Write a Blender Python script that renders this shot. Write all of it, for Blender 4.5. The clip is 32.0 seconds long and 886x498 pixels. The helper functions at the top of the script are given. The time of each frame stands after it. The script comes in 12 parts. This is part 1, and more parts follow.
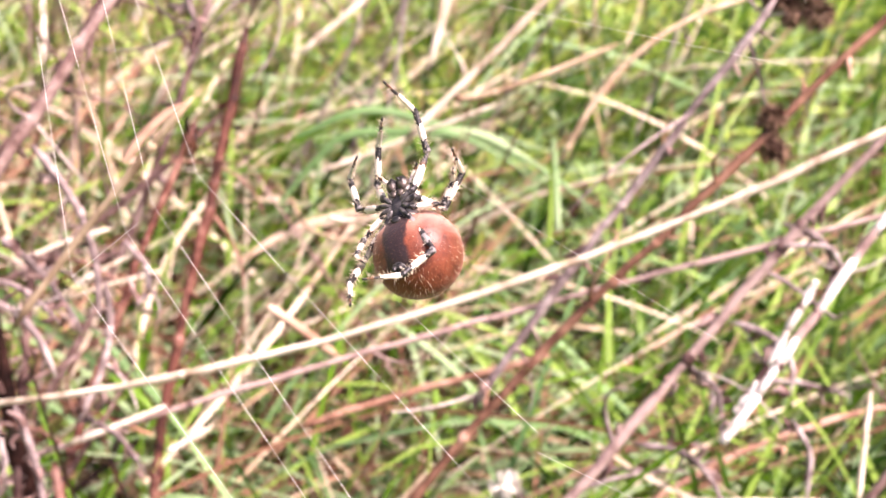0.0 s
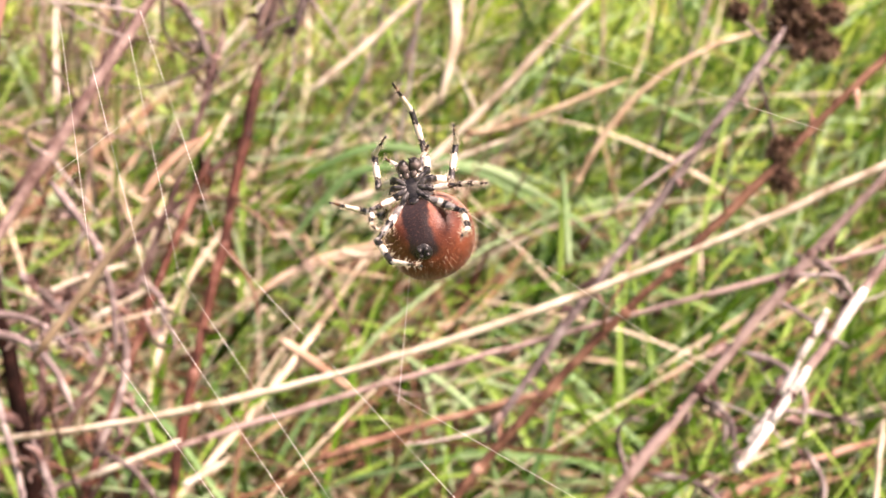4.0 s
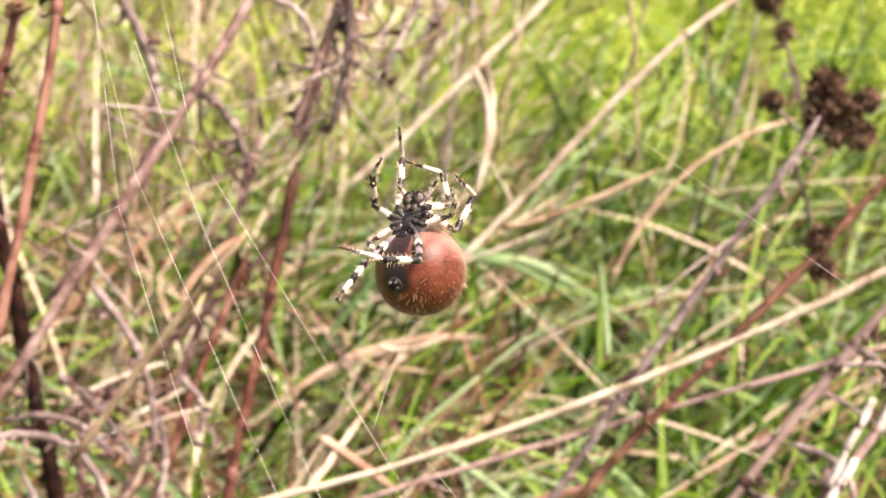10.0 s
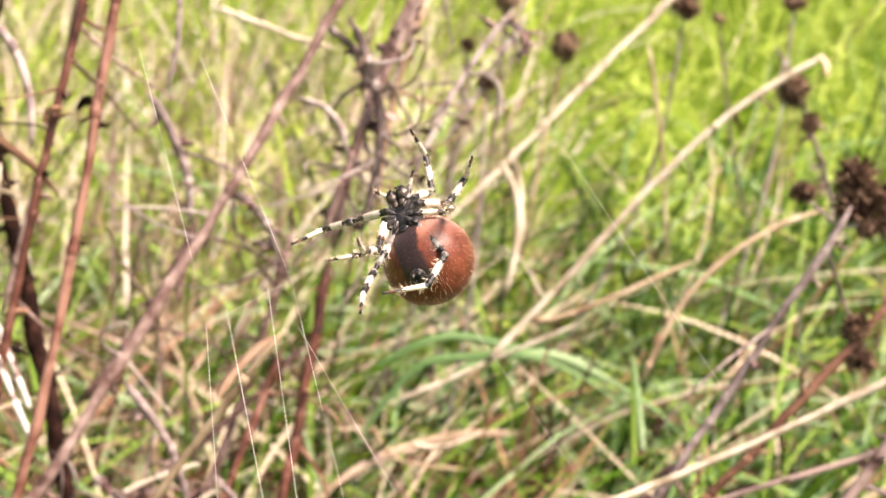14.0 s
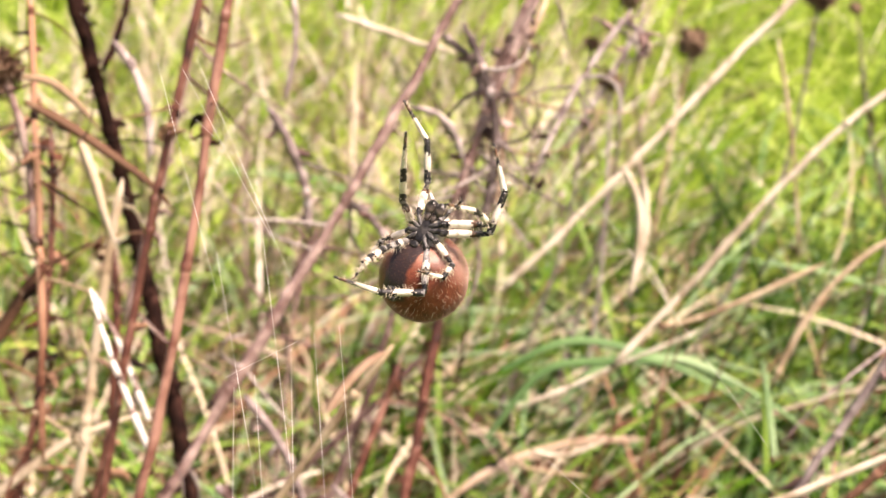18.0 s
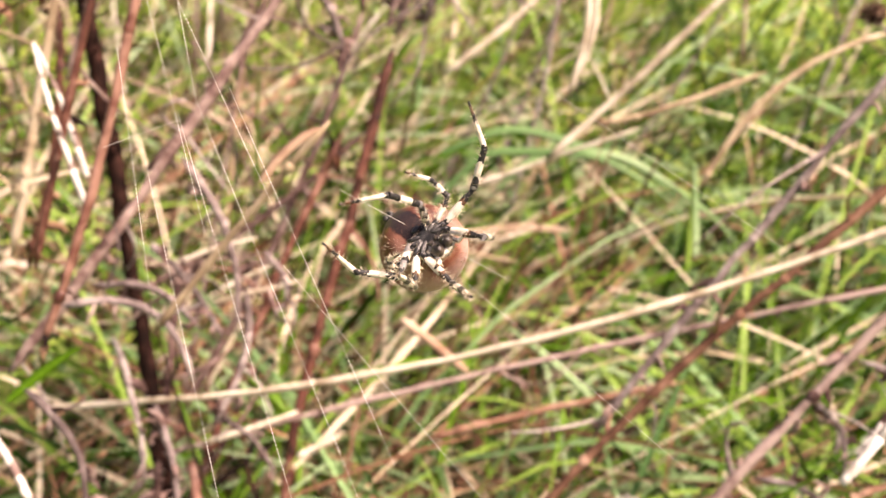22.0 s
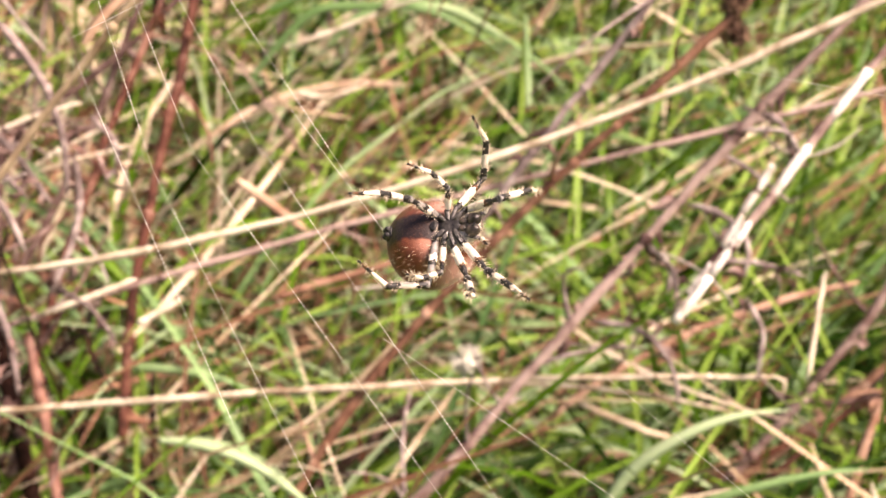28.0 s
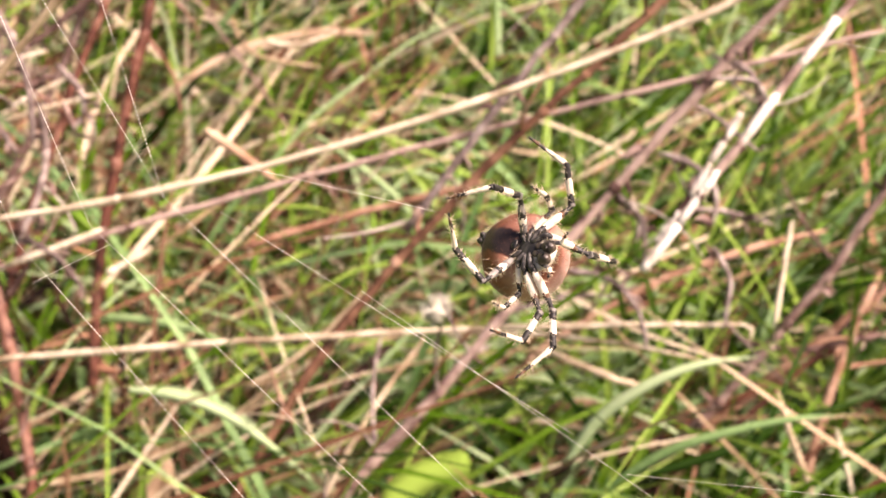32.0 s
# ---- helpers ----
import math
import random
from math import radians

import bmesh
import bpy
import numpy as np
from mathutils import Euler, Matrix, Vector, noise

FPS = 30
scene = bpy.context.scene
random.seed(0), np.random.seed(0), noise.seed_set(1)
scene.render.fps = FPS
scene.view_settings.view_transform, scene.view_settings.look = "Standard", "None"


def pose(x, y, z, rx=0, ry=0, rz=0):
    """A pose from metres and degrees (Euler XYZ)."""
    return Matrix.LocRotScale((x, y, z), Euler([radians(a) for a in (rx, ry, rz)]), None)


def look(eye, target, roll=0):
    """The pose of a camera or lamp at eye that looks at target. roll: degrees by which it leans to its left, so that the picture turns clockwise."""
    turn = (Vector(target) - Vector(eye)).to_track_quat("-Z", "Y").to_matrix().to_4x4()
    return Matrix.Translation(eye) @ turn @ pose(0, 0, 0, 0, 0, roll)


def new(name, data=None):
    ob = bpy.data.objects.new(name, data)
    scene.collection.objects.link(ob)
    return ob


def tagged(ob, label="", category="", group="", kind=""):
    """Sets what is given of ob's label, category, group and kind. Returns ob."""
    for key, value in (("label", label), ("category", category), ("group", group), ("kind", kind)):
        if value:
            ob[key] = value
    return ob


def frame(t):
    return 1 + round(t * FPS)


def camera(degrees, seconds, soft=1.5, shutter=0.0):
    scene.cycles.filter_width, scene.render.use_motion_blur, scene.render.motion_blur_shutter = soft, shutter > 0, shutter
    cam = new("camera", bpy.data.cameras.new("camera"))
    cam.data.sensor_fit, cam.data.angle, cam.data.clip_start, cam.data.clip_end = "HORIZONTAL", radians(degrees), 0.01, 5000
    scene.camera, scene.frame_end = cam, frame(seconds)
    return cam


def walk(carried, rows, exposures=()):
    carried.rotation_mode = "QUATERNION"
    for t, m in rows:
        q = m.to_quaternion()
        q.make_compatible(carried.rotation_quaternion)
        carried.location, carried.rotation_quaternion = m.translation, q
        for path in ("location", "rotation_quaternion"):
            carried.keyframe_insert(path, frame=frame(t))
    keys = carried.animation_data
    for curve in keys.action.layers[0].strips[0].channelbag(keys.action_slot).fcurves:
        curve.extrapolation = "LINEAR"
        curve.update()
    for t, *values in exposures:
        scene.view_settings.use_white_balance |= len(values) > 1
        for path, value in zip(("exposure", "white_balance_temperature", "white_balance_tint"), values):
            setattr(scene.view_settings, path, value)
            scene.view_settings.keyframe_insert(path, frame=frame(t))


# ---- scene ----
cam = camera(36.41, 32.0, soft=1.5)
# A small compact camera, focused on the spider.
cam.data.dof.use_dof = True
cam.data.dof.focus_distance = 0.139
cam.data.dof.aperture_fstop = 48.0
walk(cam, [(t, look(eye, target, roll)) for t, eye, target, roll in (
    (0, (0.00207, 0.00182, 0.37961), (0.01415, 0.32919, 0.15008), 2.23),
    (0.5, (0.00228, 0.00195, 0.37975), (0.01370, 0.32881, 0.14946), 2.37),
    (1, (0.00183, 0.00113, 0.38006), (0.01300, 0.32863, 0.15068), 2.10),
    (1.5, (0.00178, 0.00083, 0.38023), (0.01266, 0.32928, 0.15219), 2.03),
    (2, (0.00163, 0.00057, 0.38033), (0.01229, 0.32994, 0.15362), 1.79),
    (2.5, (0.00143, 0.00039, 0.38044), (0.01109, 0.32990, 0.15388), 1.88),
    (4.5, (0.00040, -0.00129, 0.38003), (0.01025, 0.33557, 0.16456), 1.37),
    (5, (0.00053, -0.00109, 0.38102), (0.00976, 0.33935, 0.17123), 1.08),
    (5.5, (0.00023, -0.00087, 0.38066), (0.00884, 0.34222, 0.17520), 0.88),
    (6, (0.00022, -0.00112, 0.38092), (0.00684, 0.34372, 0.17833), 0.86),
    (6.5, (0.00014, -0.00027, 0.38015), (0.00393, 0.34498, 0.17819), 0.53),
    (7, (0.00035, 0.00077, 0.37956), (0.00247, 0.34643, 0.17829), 0.37),
    (7.5, (-0.00012, 0.00070, 0.37955), (0.00031, 0.34673, 0.17888), -0.04),
    (8, (-0.00074, -0.00030, 0.38006), (-0.00140, 0.34615, 0.18013), 0.00),
    (8.5, (-0.00046, 0.00015, 0.37980), (-0.00116, 0.34601, 0.17886), 0.05),
    (9, (0.00000, 0.00000, 0.38000), (0.00000, 0.34641, 0.18000), 0.00),
    (9.5, (0.00004, -0.00001, 0.38022), (-0.00051, 0.34728, 0.18174), -0.20),
    (10, (0.00028, -0.00016, 0.38048), (-0.00062, 0.34774, 0.18308), -0.29),
    (10.5, (0.00031, 0.00010, 0.38000), (-0.00119, 0.34791, 0.18245), -0.58),
    (11, (0.00025, 0.00069, 0.37996), (-0.00197, 0.34863, 0.18265), -0.57),
    (11.5, (0.00011, 0.00008, 0.38045), (-0.00177, 0.34908, 0.18501), -0.72),
    (12, (0.00008, 0.00024, 0.38071), (-0.00114, 0.35131, 0.18902), -0.81),
    (12.5, (0.00022, 0.00088, 0.38165), (-0.00111, 0.35539, 0.19639), -1.18),
    (13, (-0.00078, 0.00081, 0.38225), (-0.00317, 0.35863, 0.20348), -1.45),
    (13.5, (-0.00174, 0.00065, 0.38206), (-0.00642, 0.36065, 0.20778), -1.49),
    (14, (-0.00199, -0.00042, 0.38075), (-0.00939, 0.36057, 0.20860), -1.62),
    (14.5, (-0.00241, -0.00045, 0.38040), (-0.01150, 0.36026, 0.20776), -1.57),
    (16.5, (-0.00141, 0.00095, 0.37999), (-0.01052, 0.36353, 0.21131), -1.80),
    (17, (0.00054, 0.00316, 0.37935), (-0.02099, 0.36492, 0.21005), -3.66),
    (17.5, (0.00376, 0.00568, 0.38235), (-0.03672, 0.36417, 0.20959), -4.76),
    (18, (0.00461, 0.00437, 0.38294), (-0.04577, 0.36181, 0.21062), -5.23),
    (18.5, (0.00546, 0.00514, 0.38311), (-0.05109, 0.36118, 0.20978), -5.94),
    (19, (0.00546, 0.00612, 0.38255), (-0.05314, 0.36118, 0.20791), -5.43),
    (19.5, (0.01063, 0.00495, 0.38233), (-0.04126, 0.35659, 0.19888), -3.28),
    (20, (0.00992, 0.00366, 0.38353), (-0.03945, 0.34810, 0.18625), -2.80),
    (21, (0.00963, 0.00185, 0.38459), (-0.03230, 0.33689, 0.17014), -1.39),
    (22, (0.00880, -0.00064, 0.38660), (-0.02649, 0.32526, 0.15737), 0.02),
    (22.5, (0.00881, -0.00090, 0.38684), (-0.02460, 0.32295, 0.15446), 0.19),
    (23, (0.00883, -0.00111, 0.38694), (-0.02258, 0.32179, 0.15296), 0.27),
    (24, (0.00840, -0.00071, 0.38669), (-0.01739, 0.32207, 0.15185), 0.36),
    (24.5, (0.00803, -0.00033, 0.38637), (-0.00965, 0.32161, 0.14964), 0.59),
    (25, (0.00796, -0.00036, 0.38633), (-0.00077, 0.32097, 0.14828), 0.98),
    (25.5, (0.00786, -0.00044, 0.38613), (0.00460, 0.31822, 0.14438), 1.18),
    (26, (0.00772, -0.00055, 0.38595), (0.01053, 0.31354, 0.13829), 1.93),
    (26.5, (0.00772, -0.00083, 0.38612), (0.01655, 0.30873, 0.13295), 2.73),
    (28.5, (0.00788, -0.00003, 0.38554), (0.02388, 0.30207, 0.12385), 3.42),
    (29, (0.00785, -0.00017, 0.38572), (0.02256, 0.30268, 0.12482), 3.48),
    (29.5, (0.00796, -0.00014, 0.38576), (0.02250, 0.30338, 0.12564), 3.47),
    (30, (0.00800, -0.00021, 0.38587), (0.02289, 0.30331, 0.12577), 3.39),
    (30.5, (0.00804, -0.00022, 0.38583), (0.02357, 0.30311, 0.12555), 3.49),
    (31, (0.00809, -0.00028, 0.38585), (0.02429, 0.30184, 0.12421), 3.76),
    (31.5, (0.00817, -0.00037, 0.38561), (0.02686, 0.29735, 0.11912), 3.95),
    (32, (0.00847, -0.00045, 0.38558), (0.03286, 0.29197, 0.11375), 4.50),
)], exposures=[(0.0, 2.24, 6930, 40), (2.5, 2.22, 7030, 41), (4.5, 1.85, 7630, 33), (9.0, 1.79, 7630, 31), (14.0, 1.84, 7530, 26), (19.0, 1.80, 7550, 28), (20.5, 1.76, 7780, 30), (24.0, 1.79, 7980, 31), (29.0, 1.8, 7980, 32), (32.0, 1.79, 7980, 33)])

# ---- light: a bright, thinly overcast sky ----
sky_world = bpy.data.worlds.new("sky")
scene.world = sky_world
sky_world.use_nodes = True
wt = sky_world.node_tree
sky = wt.nodes.new("ShaderNodeTexSky")
sky.sky_type = "NISHITA"
sky.sun_disc = False
sky.sun_elevation, sky.sun_rotation = radians(60), radians(99)
sky.dust_density = 3.0
wt.nodes["Background"].inputs["Strength"].default_value = 0.042
wt.links.new(sky.outputs["Color"], wt.nodes["Background"].inputs["Color"])
sun = new("sun", bpy.data.lights.new("sun", "SUN"))
sun.data.energy, sun.data.angle, sun.data.color = 3.2, radians(26), (1.0, 0.95, 0.87)
sun.matrix_world = look((0.95, 0.15, 1.7), (0.0, 0.3, 0.0))


# ---- materials ----
def ramp_material(name, stops, scale=60.0, detail=6.0, rough=0.7, bump=0.2, stretch=(1, 1, 1), spread=0.0, through_light=0.0, fine=600.0, gloss=0.22):
    """Noise-coloured surface: stops are colours from low to high; spread varies object from object."""
    m = bpy.data.materials.new(name)
    m.use_nodes = True
    nt = m.node_tree
    b = nt.nodes["Principled BSDF"]
    tc, mp = nt.nodes.new("ShaderNodeTexCoord"), nt.nodes.new("ShaderNodeMapping")
    mp.inputs["Scale"].default_value = stretch
    n1, n2 = nt.nodes.new("ShaderNodeTexNoise"), nt.nodes.new("ShaderNodeTexNoise")
    n1.inputs["Scale"].default_value, n1.inputs["Detail"].default_value = scale, detail
    n2.inputs["Scale"].default_value, n2.inputs["Detail"].default_value = fine, 3
    nt.links.new(tc.outputs["Object"], mp.inputs["Vector"])
    nt.links.new(mp.outputs["Vector"], n1.inputs["Vector"])
    nt.links.new(mp.outputs["Vector"], n2.inputs["Vector"])
    fac = n1.outputs["Fac"]
    geo = nt.nodes.new("ShaderNodeNewGeometry")
    info = nt.nodes.new("ShaderNodeObjectInfo")
    if spread:
        add = nt.nodes.new("ShaderNodeMath")
        add.operation = "ADD"
        nt.links.new(geo.outputs["Random Per Island"], add.inputs[0])
        nt.links.new(info.outputs["Random"], add.inputs[1])
        fr = nt.nodes.new("ShaderNodeMath")
        fr.operation = "FRACT"
        nt.links.new(add.outputs[0], fr.inputs[0])
        mr = nt.nodes.new("ShaderNodeMapRange")
        mr.inputs["To Min"].default_value, mr.inputs["To Max"].default_value = -spread, spread
        nt.links.new(fr.outputs[0], mr.inputs["Value"])
        a2 = nt.nodes.new("ShaderNodeMath")
        a2.operation = "ADD"
        nt.links.new(fac, a2.inputs[0])
        nt.links.new(mr.outputs[0], a2.inputs[1])
        fac = a2.outputs[0]
    mix = nt.nodes.new("ShaderNodeMath")
    mix.operation = "MULTIPLY_ADD"
    mix.inputs[1].default_value = 0.25
    nt.links.new(n2.outputs["Fac"], mix.inputs[0])
    sub = nt.nodes.new("ShaderNodeMath")
    sub.operation = "SUBTRACT"
    sub.inputs[1].default_value = 0.125
    nt.links.new(fac, sub.inputs[0])
    nt.links.new(sub.outputs[0], mix.inputs[2])
    cr = nt.nodes.new("ShaderNodeValToRGB")
    els = cr.color_ramp.elements
    while len(els) < len(stops):
        els.new(0.5)
    for k, c in enumerate(stops):
        els[k].position = 0.25 + 0.5 * k / max(1, len(stops) - 1)
        els[k].color = (*c, 1)
    nt.links.new(mix.outputs[0], cr.inputs["Fac"])
    nt.links.new(cr.outputs["Color"], b.inputs["Base Color"])
    b.inputs["Roughness"].default_value = rough
    b.inputs["Specular IOR Level"].default_value = gloss
    if bump:
        bp = nt.nodes.new("ShaderNodeBump")
        bp.inputs["Strength"].default_value, bp.inputs["Distance"].default_value = bump, 0.0005
        nt.links.new(n2.outputs["Fac"], bp.inputs["Height"])
        nt.links.new(bp.outputs["Normal"], b.inputs["Normal"])
    if through_light:
        tl, ms = nt.nodes.new("ShaderNodeBsdfTranslucent"), nt.nodes.new("ShaderNodeMixShader")
        nt.links.new(cr.outputs["Color"], tl.inputs["Color"])
        ms.inputs["Fac"].default_value = through_light
        nt.links.new(b.outputs[0], ms.inputs[1])
        nt.links.new(tl.outputs[0], ms.inputs[2])
        nt.links.new(ms.outputs[0], nt.nodes["Material Output"].inputs["Surface"])
    return m


SOIL = ramp_material("soil_and_turf", [(0.008, 0.004, 0.002), (0.03, 0.016, 0.009), (0.10, 0.055, 0.03)], 45, rough=0.95, bump=0.6)


def add_turf(m):
    """Away from the thicket the bare litter gives way to short turf, along a ragged edge."""
    nt = m.node_tree
    bsdf = nt.nodes["Principled BSDF"]
    litter = bsdf.inputs["Base Color"].links[0].from_socket
    tc, far, n1, n2 = (nt.nodes.new(k) for k in ("ShaderNodeTexCoord", "ShaderNodeVectorMath", "ShaderNodeTexNoise", "ShaderNodeTexNoise"))
    far.operation = "DISTANCE"
    far.inputs[1].default_value = (0.0, 0.35, 0.0)
    n1.inputs["Scale"].default_value, n1.inputs["Detail"].default_value = 5, 6
    n2.inputs["Scale"].default_value, n2.inputs["Detail"].default_value = 22, 8
    for k in (n1.inputs["Vector"], n2.inputs["Vector"], far.inputs[0]):
        nt.links.new(tc.outputs["Object"], k)
    add, edge, turf, mix = (nt.nodes.new(k) for k in ("ShaderNodeMath", "ShaderNodeMapRange", "ShaderNodeValToRGB", "ShaderNodeMix"))
    add.operation = "ADD"
    nt.links.new(far.outputs["Value"], add.inputs[0])
    nt.links.new(n1.outputs["Fac"], add.inputs[1])
    edge.inputs["From Min"].default_value, edge.inputs["From Max"].default_value = 0.8, 1.3
    nt.links.new(add.outputs[0], edge.inputs["Value"])
    els = turf.color_ramp.elements
    els[0].position, els[0].color = 0.3, (0.04, 0.07, 0.012, 1)
    els[1].position, els[1].color = 0.7, (0.27, 0.37, 0.06, 1)
    nt.links.new(n2.outputs["Fac"], turf.inputs["Fac"])
    mix.data_type = "RGBA"
    nt.links.new(edge.outputs[0], mix.inputs["Factor"])
    nt.links.new(litter, mix.inputs[6])
    nt.links.new(turf.outputs["Color"], mix.inputs[7])
    nt.links.new(mix.outputs[2], bsdf.inputs["Base Color"])


add_turf(SOIL)
GRASS = ramp_material("grass_green", [(0.012, 0.045, 0.002), (0.082, 0.205, 0.007), (0.255, 0.41, 0.075)], 14, 3, rough=0.4, spread=0.42, through_light=0.2, bump=0.1)
GRASS_PALE = ramp_material("grass_blue_green", [(0.10, 0.22, 0.07), (0.24, 0.41, 0.17), (0.46, 0.61, 0.36)], 14, 3, rough=0.42, spread=0.3, through_light=0.28, bump=0.1)
STRAW = ramp_material("straw", [(0.12, 0.060, 0.032), (0.39, 0.285, 0.175), (0.69, 0.60, 0.45)], 30, 4, rough=0.6, spread=0.42, through_light=0.08)
DRY_BLADE = ramp_material("dry_blade", [(0.28, 0.16, 0.10), (0.50, 0.36, 0.25), (0.70, 0.57, 0.43)], 80, rough=0.65, spread=0.15, through_light=0.15)
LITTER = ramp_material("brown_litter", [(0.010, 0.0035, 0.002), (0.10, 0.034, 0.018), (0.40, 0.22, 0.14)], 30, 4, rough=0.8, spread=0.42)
PALE_STALK = ramp_material("pale_stalk", [(0.22, 0.16, 0.10), (0.56, 0.50, 0.385), (0.72, 0.67, 0.56)], 160, rough=0.55, spread=0.1, stretch=(1, 1, 0.4))
DRY_STALK = ramp_material("dry_stalk", [(0.15, 0.09, 0.05), (0.41, 0.315, 0.205), (0.64, 0.55, 0.41)], 130, rough=0.6, spread=0.08, stretch=(1, 1, 0.4))
WHITE_BARK = ramp_material("flaking_white_bark", [(0.34, 0.28, 0.21), (0.74, 0.70, 0.63), (0.85, 0.82, 0.77)], 330, rough=0.6, bump=0.5)
RED_STEM = ramp_material("red_brown_stem", [(0.03, 0.010, 0.007), (0.13, 0.046, 0.03), (0.32, 0.17, 0.125)], 210, rough=0.45, spread=0.18, gloss=0.4)
RUST_STEM = ramp_material("rust_brown_stem", [(0.10, 0.045, 0.028), (0.27, 0.14, 0.09), (0.46, 0.30, 0.22)], 170, rough=0.55, spread=0.12)
PURPLE_STEM = ramp_material("purple_brown_stem", [(0.045, 0.022, 0.019), (0.165, 0.10, 0.087), (0.40, 0.30, 0.265)], 210, rough=0.6, spread=0.2)
GREY_TWIG = ramp_material("grey_twig", [(0.07, 0.05, 0.046), (0.23, 0.18, 0.17), (0.48, 0.42, 0.39)], 240, rough=0.7, spread=0.2)
DARK_STEM = ramp_material("dark_stem", [(0.004, 0.002, 0.0015), (0.016, 0.006, 0.004), (0.07, 0.03, 0.022)], 260, rough=0.8, bump=0.5)
DARK_STEM.node_tree.nodes["Principled BSDF"].inputs["Specular IOR Level"].default_value = 0.12
SEED = ramp_material("seed_head", [(0.03, 0.014, 0.008), (0.12, 0.068, 0.042), (0.34, 0.23, 0.155)], 420, rough=0.95, bump=0.6, spread=0.34)
PETAL = ramp_material("white_petal", [(0.52, 0.52, 0.42), (0.70, 0.70, 0.62)], 200, rough=0.7, through_light=0.2)
TIP_GRASS = ramp_material("young_grass", [(0.10, 0.20, 0.010), (0.29, 0.46, 0.03), (0.56, 0.70, 0.15)], 12, 3, rough=0.5, spread=0.4, through_light=0.34, bump=0.05)
BLEACHED = ramp_material("bleached_straw", [(0.30, 0.20, 0.15), (0.58, 0.47, 0.37), (0.76, 0.69, 0.59)], 30, 4, rough=0.6, spread=0.36, through_light=0.1)


# ---- builders ----
def link_mesh(name, verts, faces, material, parent=None, smooth=True, label=""):
    me = bpy.data.meshes.new(name)
    me.from_pydata(verts, [], faces)
    me.materials.append(material)
    if smooth:
        me.polygons.foreach_set("use_smooth", [True] * len(faces))
    me.update()
    ob = new(name, me)
    if parent is not None:
        ob.parent = parent
    if label:
        ob["label"] = label
    return ob


def spline(points, n):
    """n points along a smooth curve through the given ones."""
    p = [Vector(q) for q in points]
    if len(p) == 2:
        p = [p[0], (p[0] + p[1]) / 2, p[1]]
    out = []
    for k in range(n):
        u = k / (n - 1) * (len(p) - 1)
        i = min(int(u), len(p) - 2)
        v = u - i
        a, b, c, d = p[max(i - 1, 0)], p[i], p[i + 1], p[min(i + 2, len(p) - 1)]
        out.append(0.5 * (2 * b + (c - a) * v + (2 * a - 5 * b + 4 * c - d) * v * v + (3 * b - a - 3 * c + d) * v ** 3))
    return out


def tube(line, radius, sides=8, rough=0.0, rng=random):
    """Rings along a line; radius is a function of 0..1. Returns vertices and faces."""
    verts, faces = [], []
    n = len(line)
    ref = Vector((0.3, 0.5, 0.81))
    for k, q in enumerate(line):
        ahead = (line[min(k + 1, n - 1)] - line[max(k - 1, 0)]).normalized()
        side = ahead.cross(ref).normalized()
        up = side.cross(ahead)
        r = radius(k / (n - 1))
        for s in range(sides):
            a = 2 * math.pi * s / sides
            rr = r * (1 + rough * (rng.random() - 0.5))
            verts.append(q + side * (rr * math.cos(a)) + up * (rr * math.sin(a)))
    for k in range(n - 1):
        for s in range(sides):
            t = (s + 1) % sides
            faces.append((k * sides + s, k * sides + t, (k + 1) * sides + t, (k + 1) * sides + s))
    faces.append(tuple(range(sides))[::-1])
    faces.append(tuple((n - 1) * sides + s for s in range(sides)))
    return verts, faces


def ribbon(line, width, facing, fold=0.25, thick=0.00025):
    """A grass blade: a folded, tapering strip with a little thickness. width is a function of 0..1."""
    verts, faces = [], []
    n = len(line)
    for k, q in enumerate(line):
        ahead = (line[min(k + 1, n - 1)] - line[max(k - 1, 0)]).normalized()
        side = ahead.cross(facing).normalized()
        up = side.cross(ahead)
        w = width(k / (n - 1)) / 2
        verts += [q - side * w + up * (w * fold), q - up * thick, q + side * w + up * (w * fold), q + up * thick]
    for k in range(n - 1):
        a, b = 4 * k, 4 * k + 4
        faces += [(a, a + 1, b + 1, b), (a + 1, a + 2, b + 2, b + 1), (a + 2, a + 3, b + 3, b + 2), (a + 3, a, b, b + 3)]
    return verts, faces


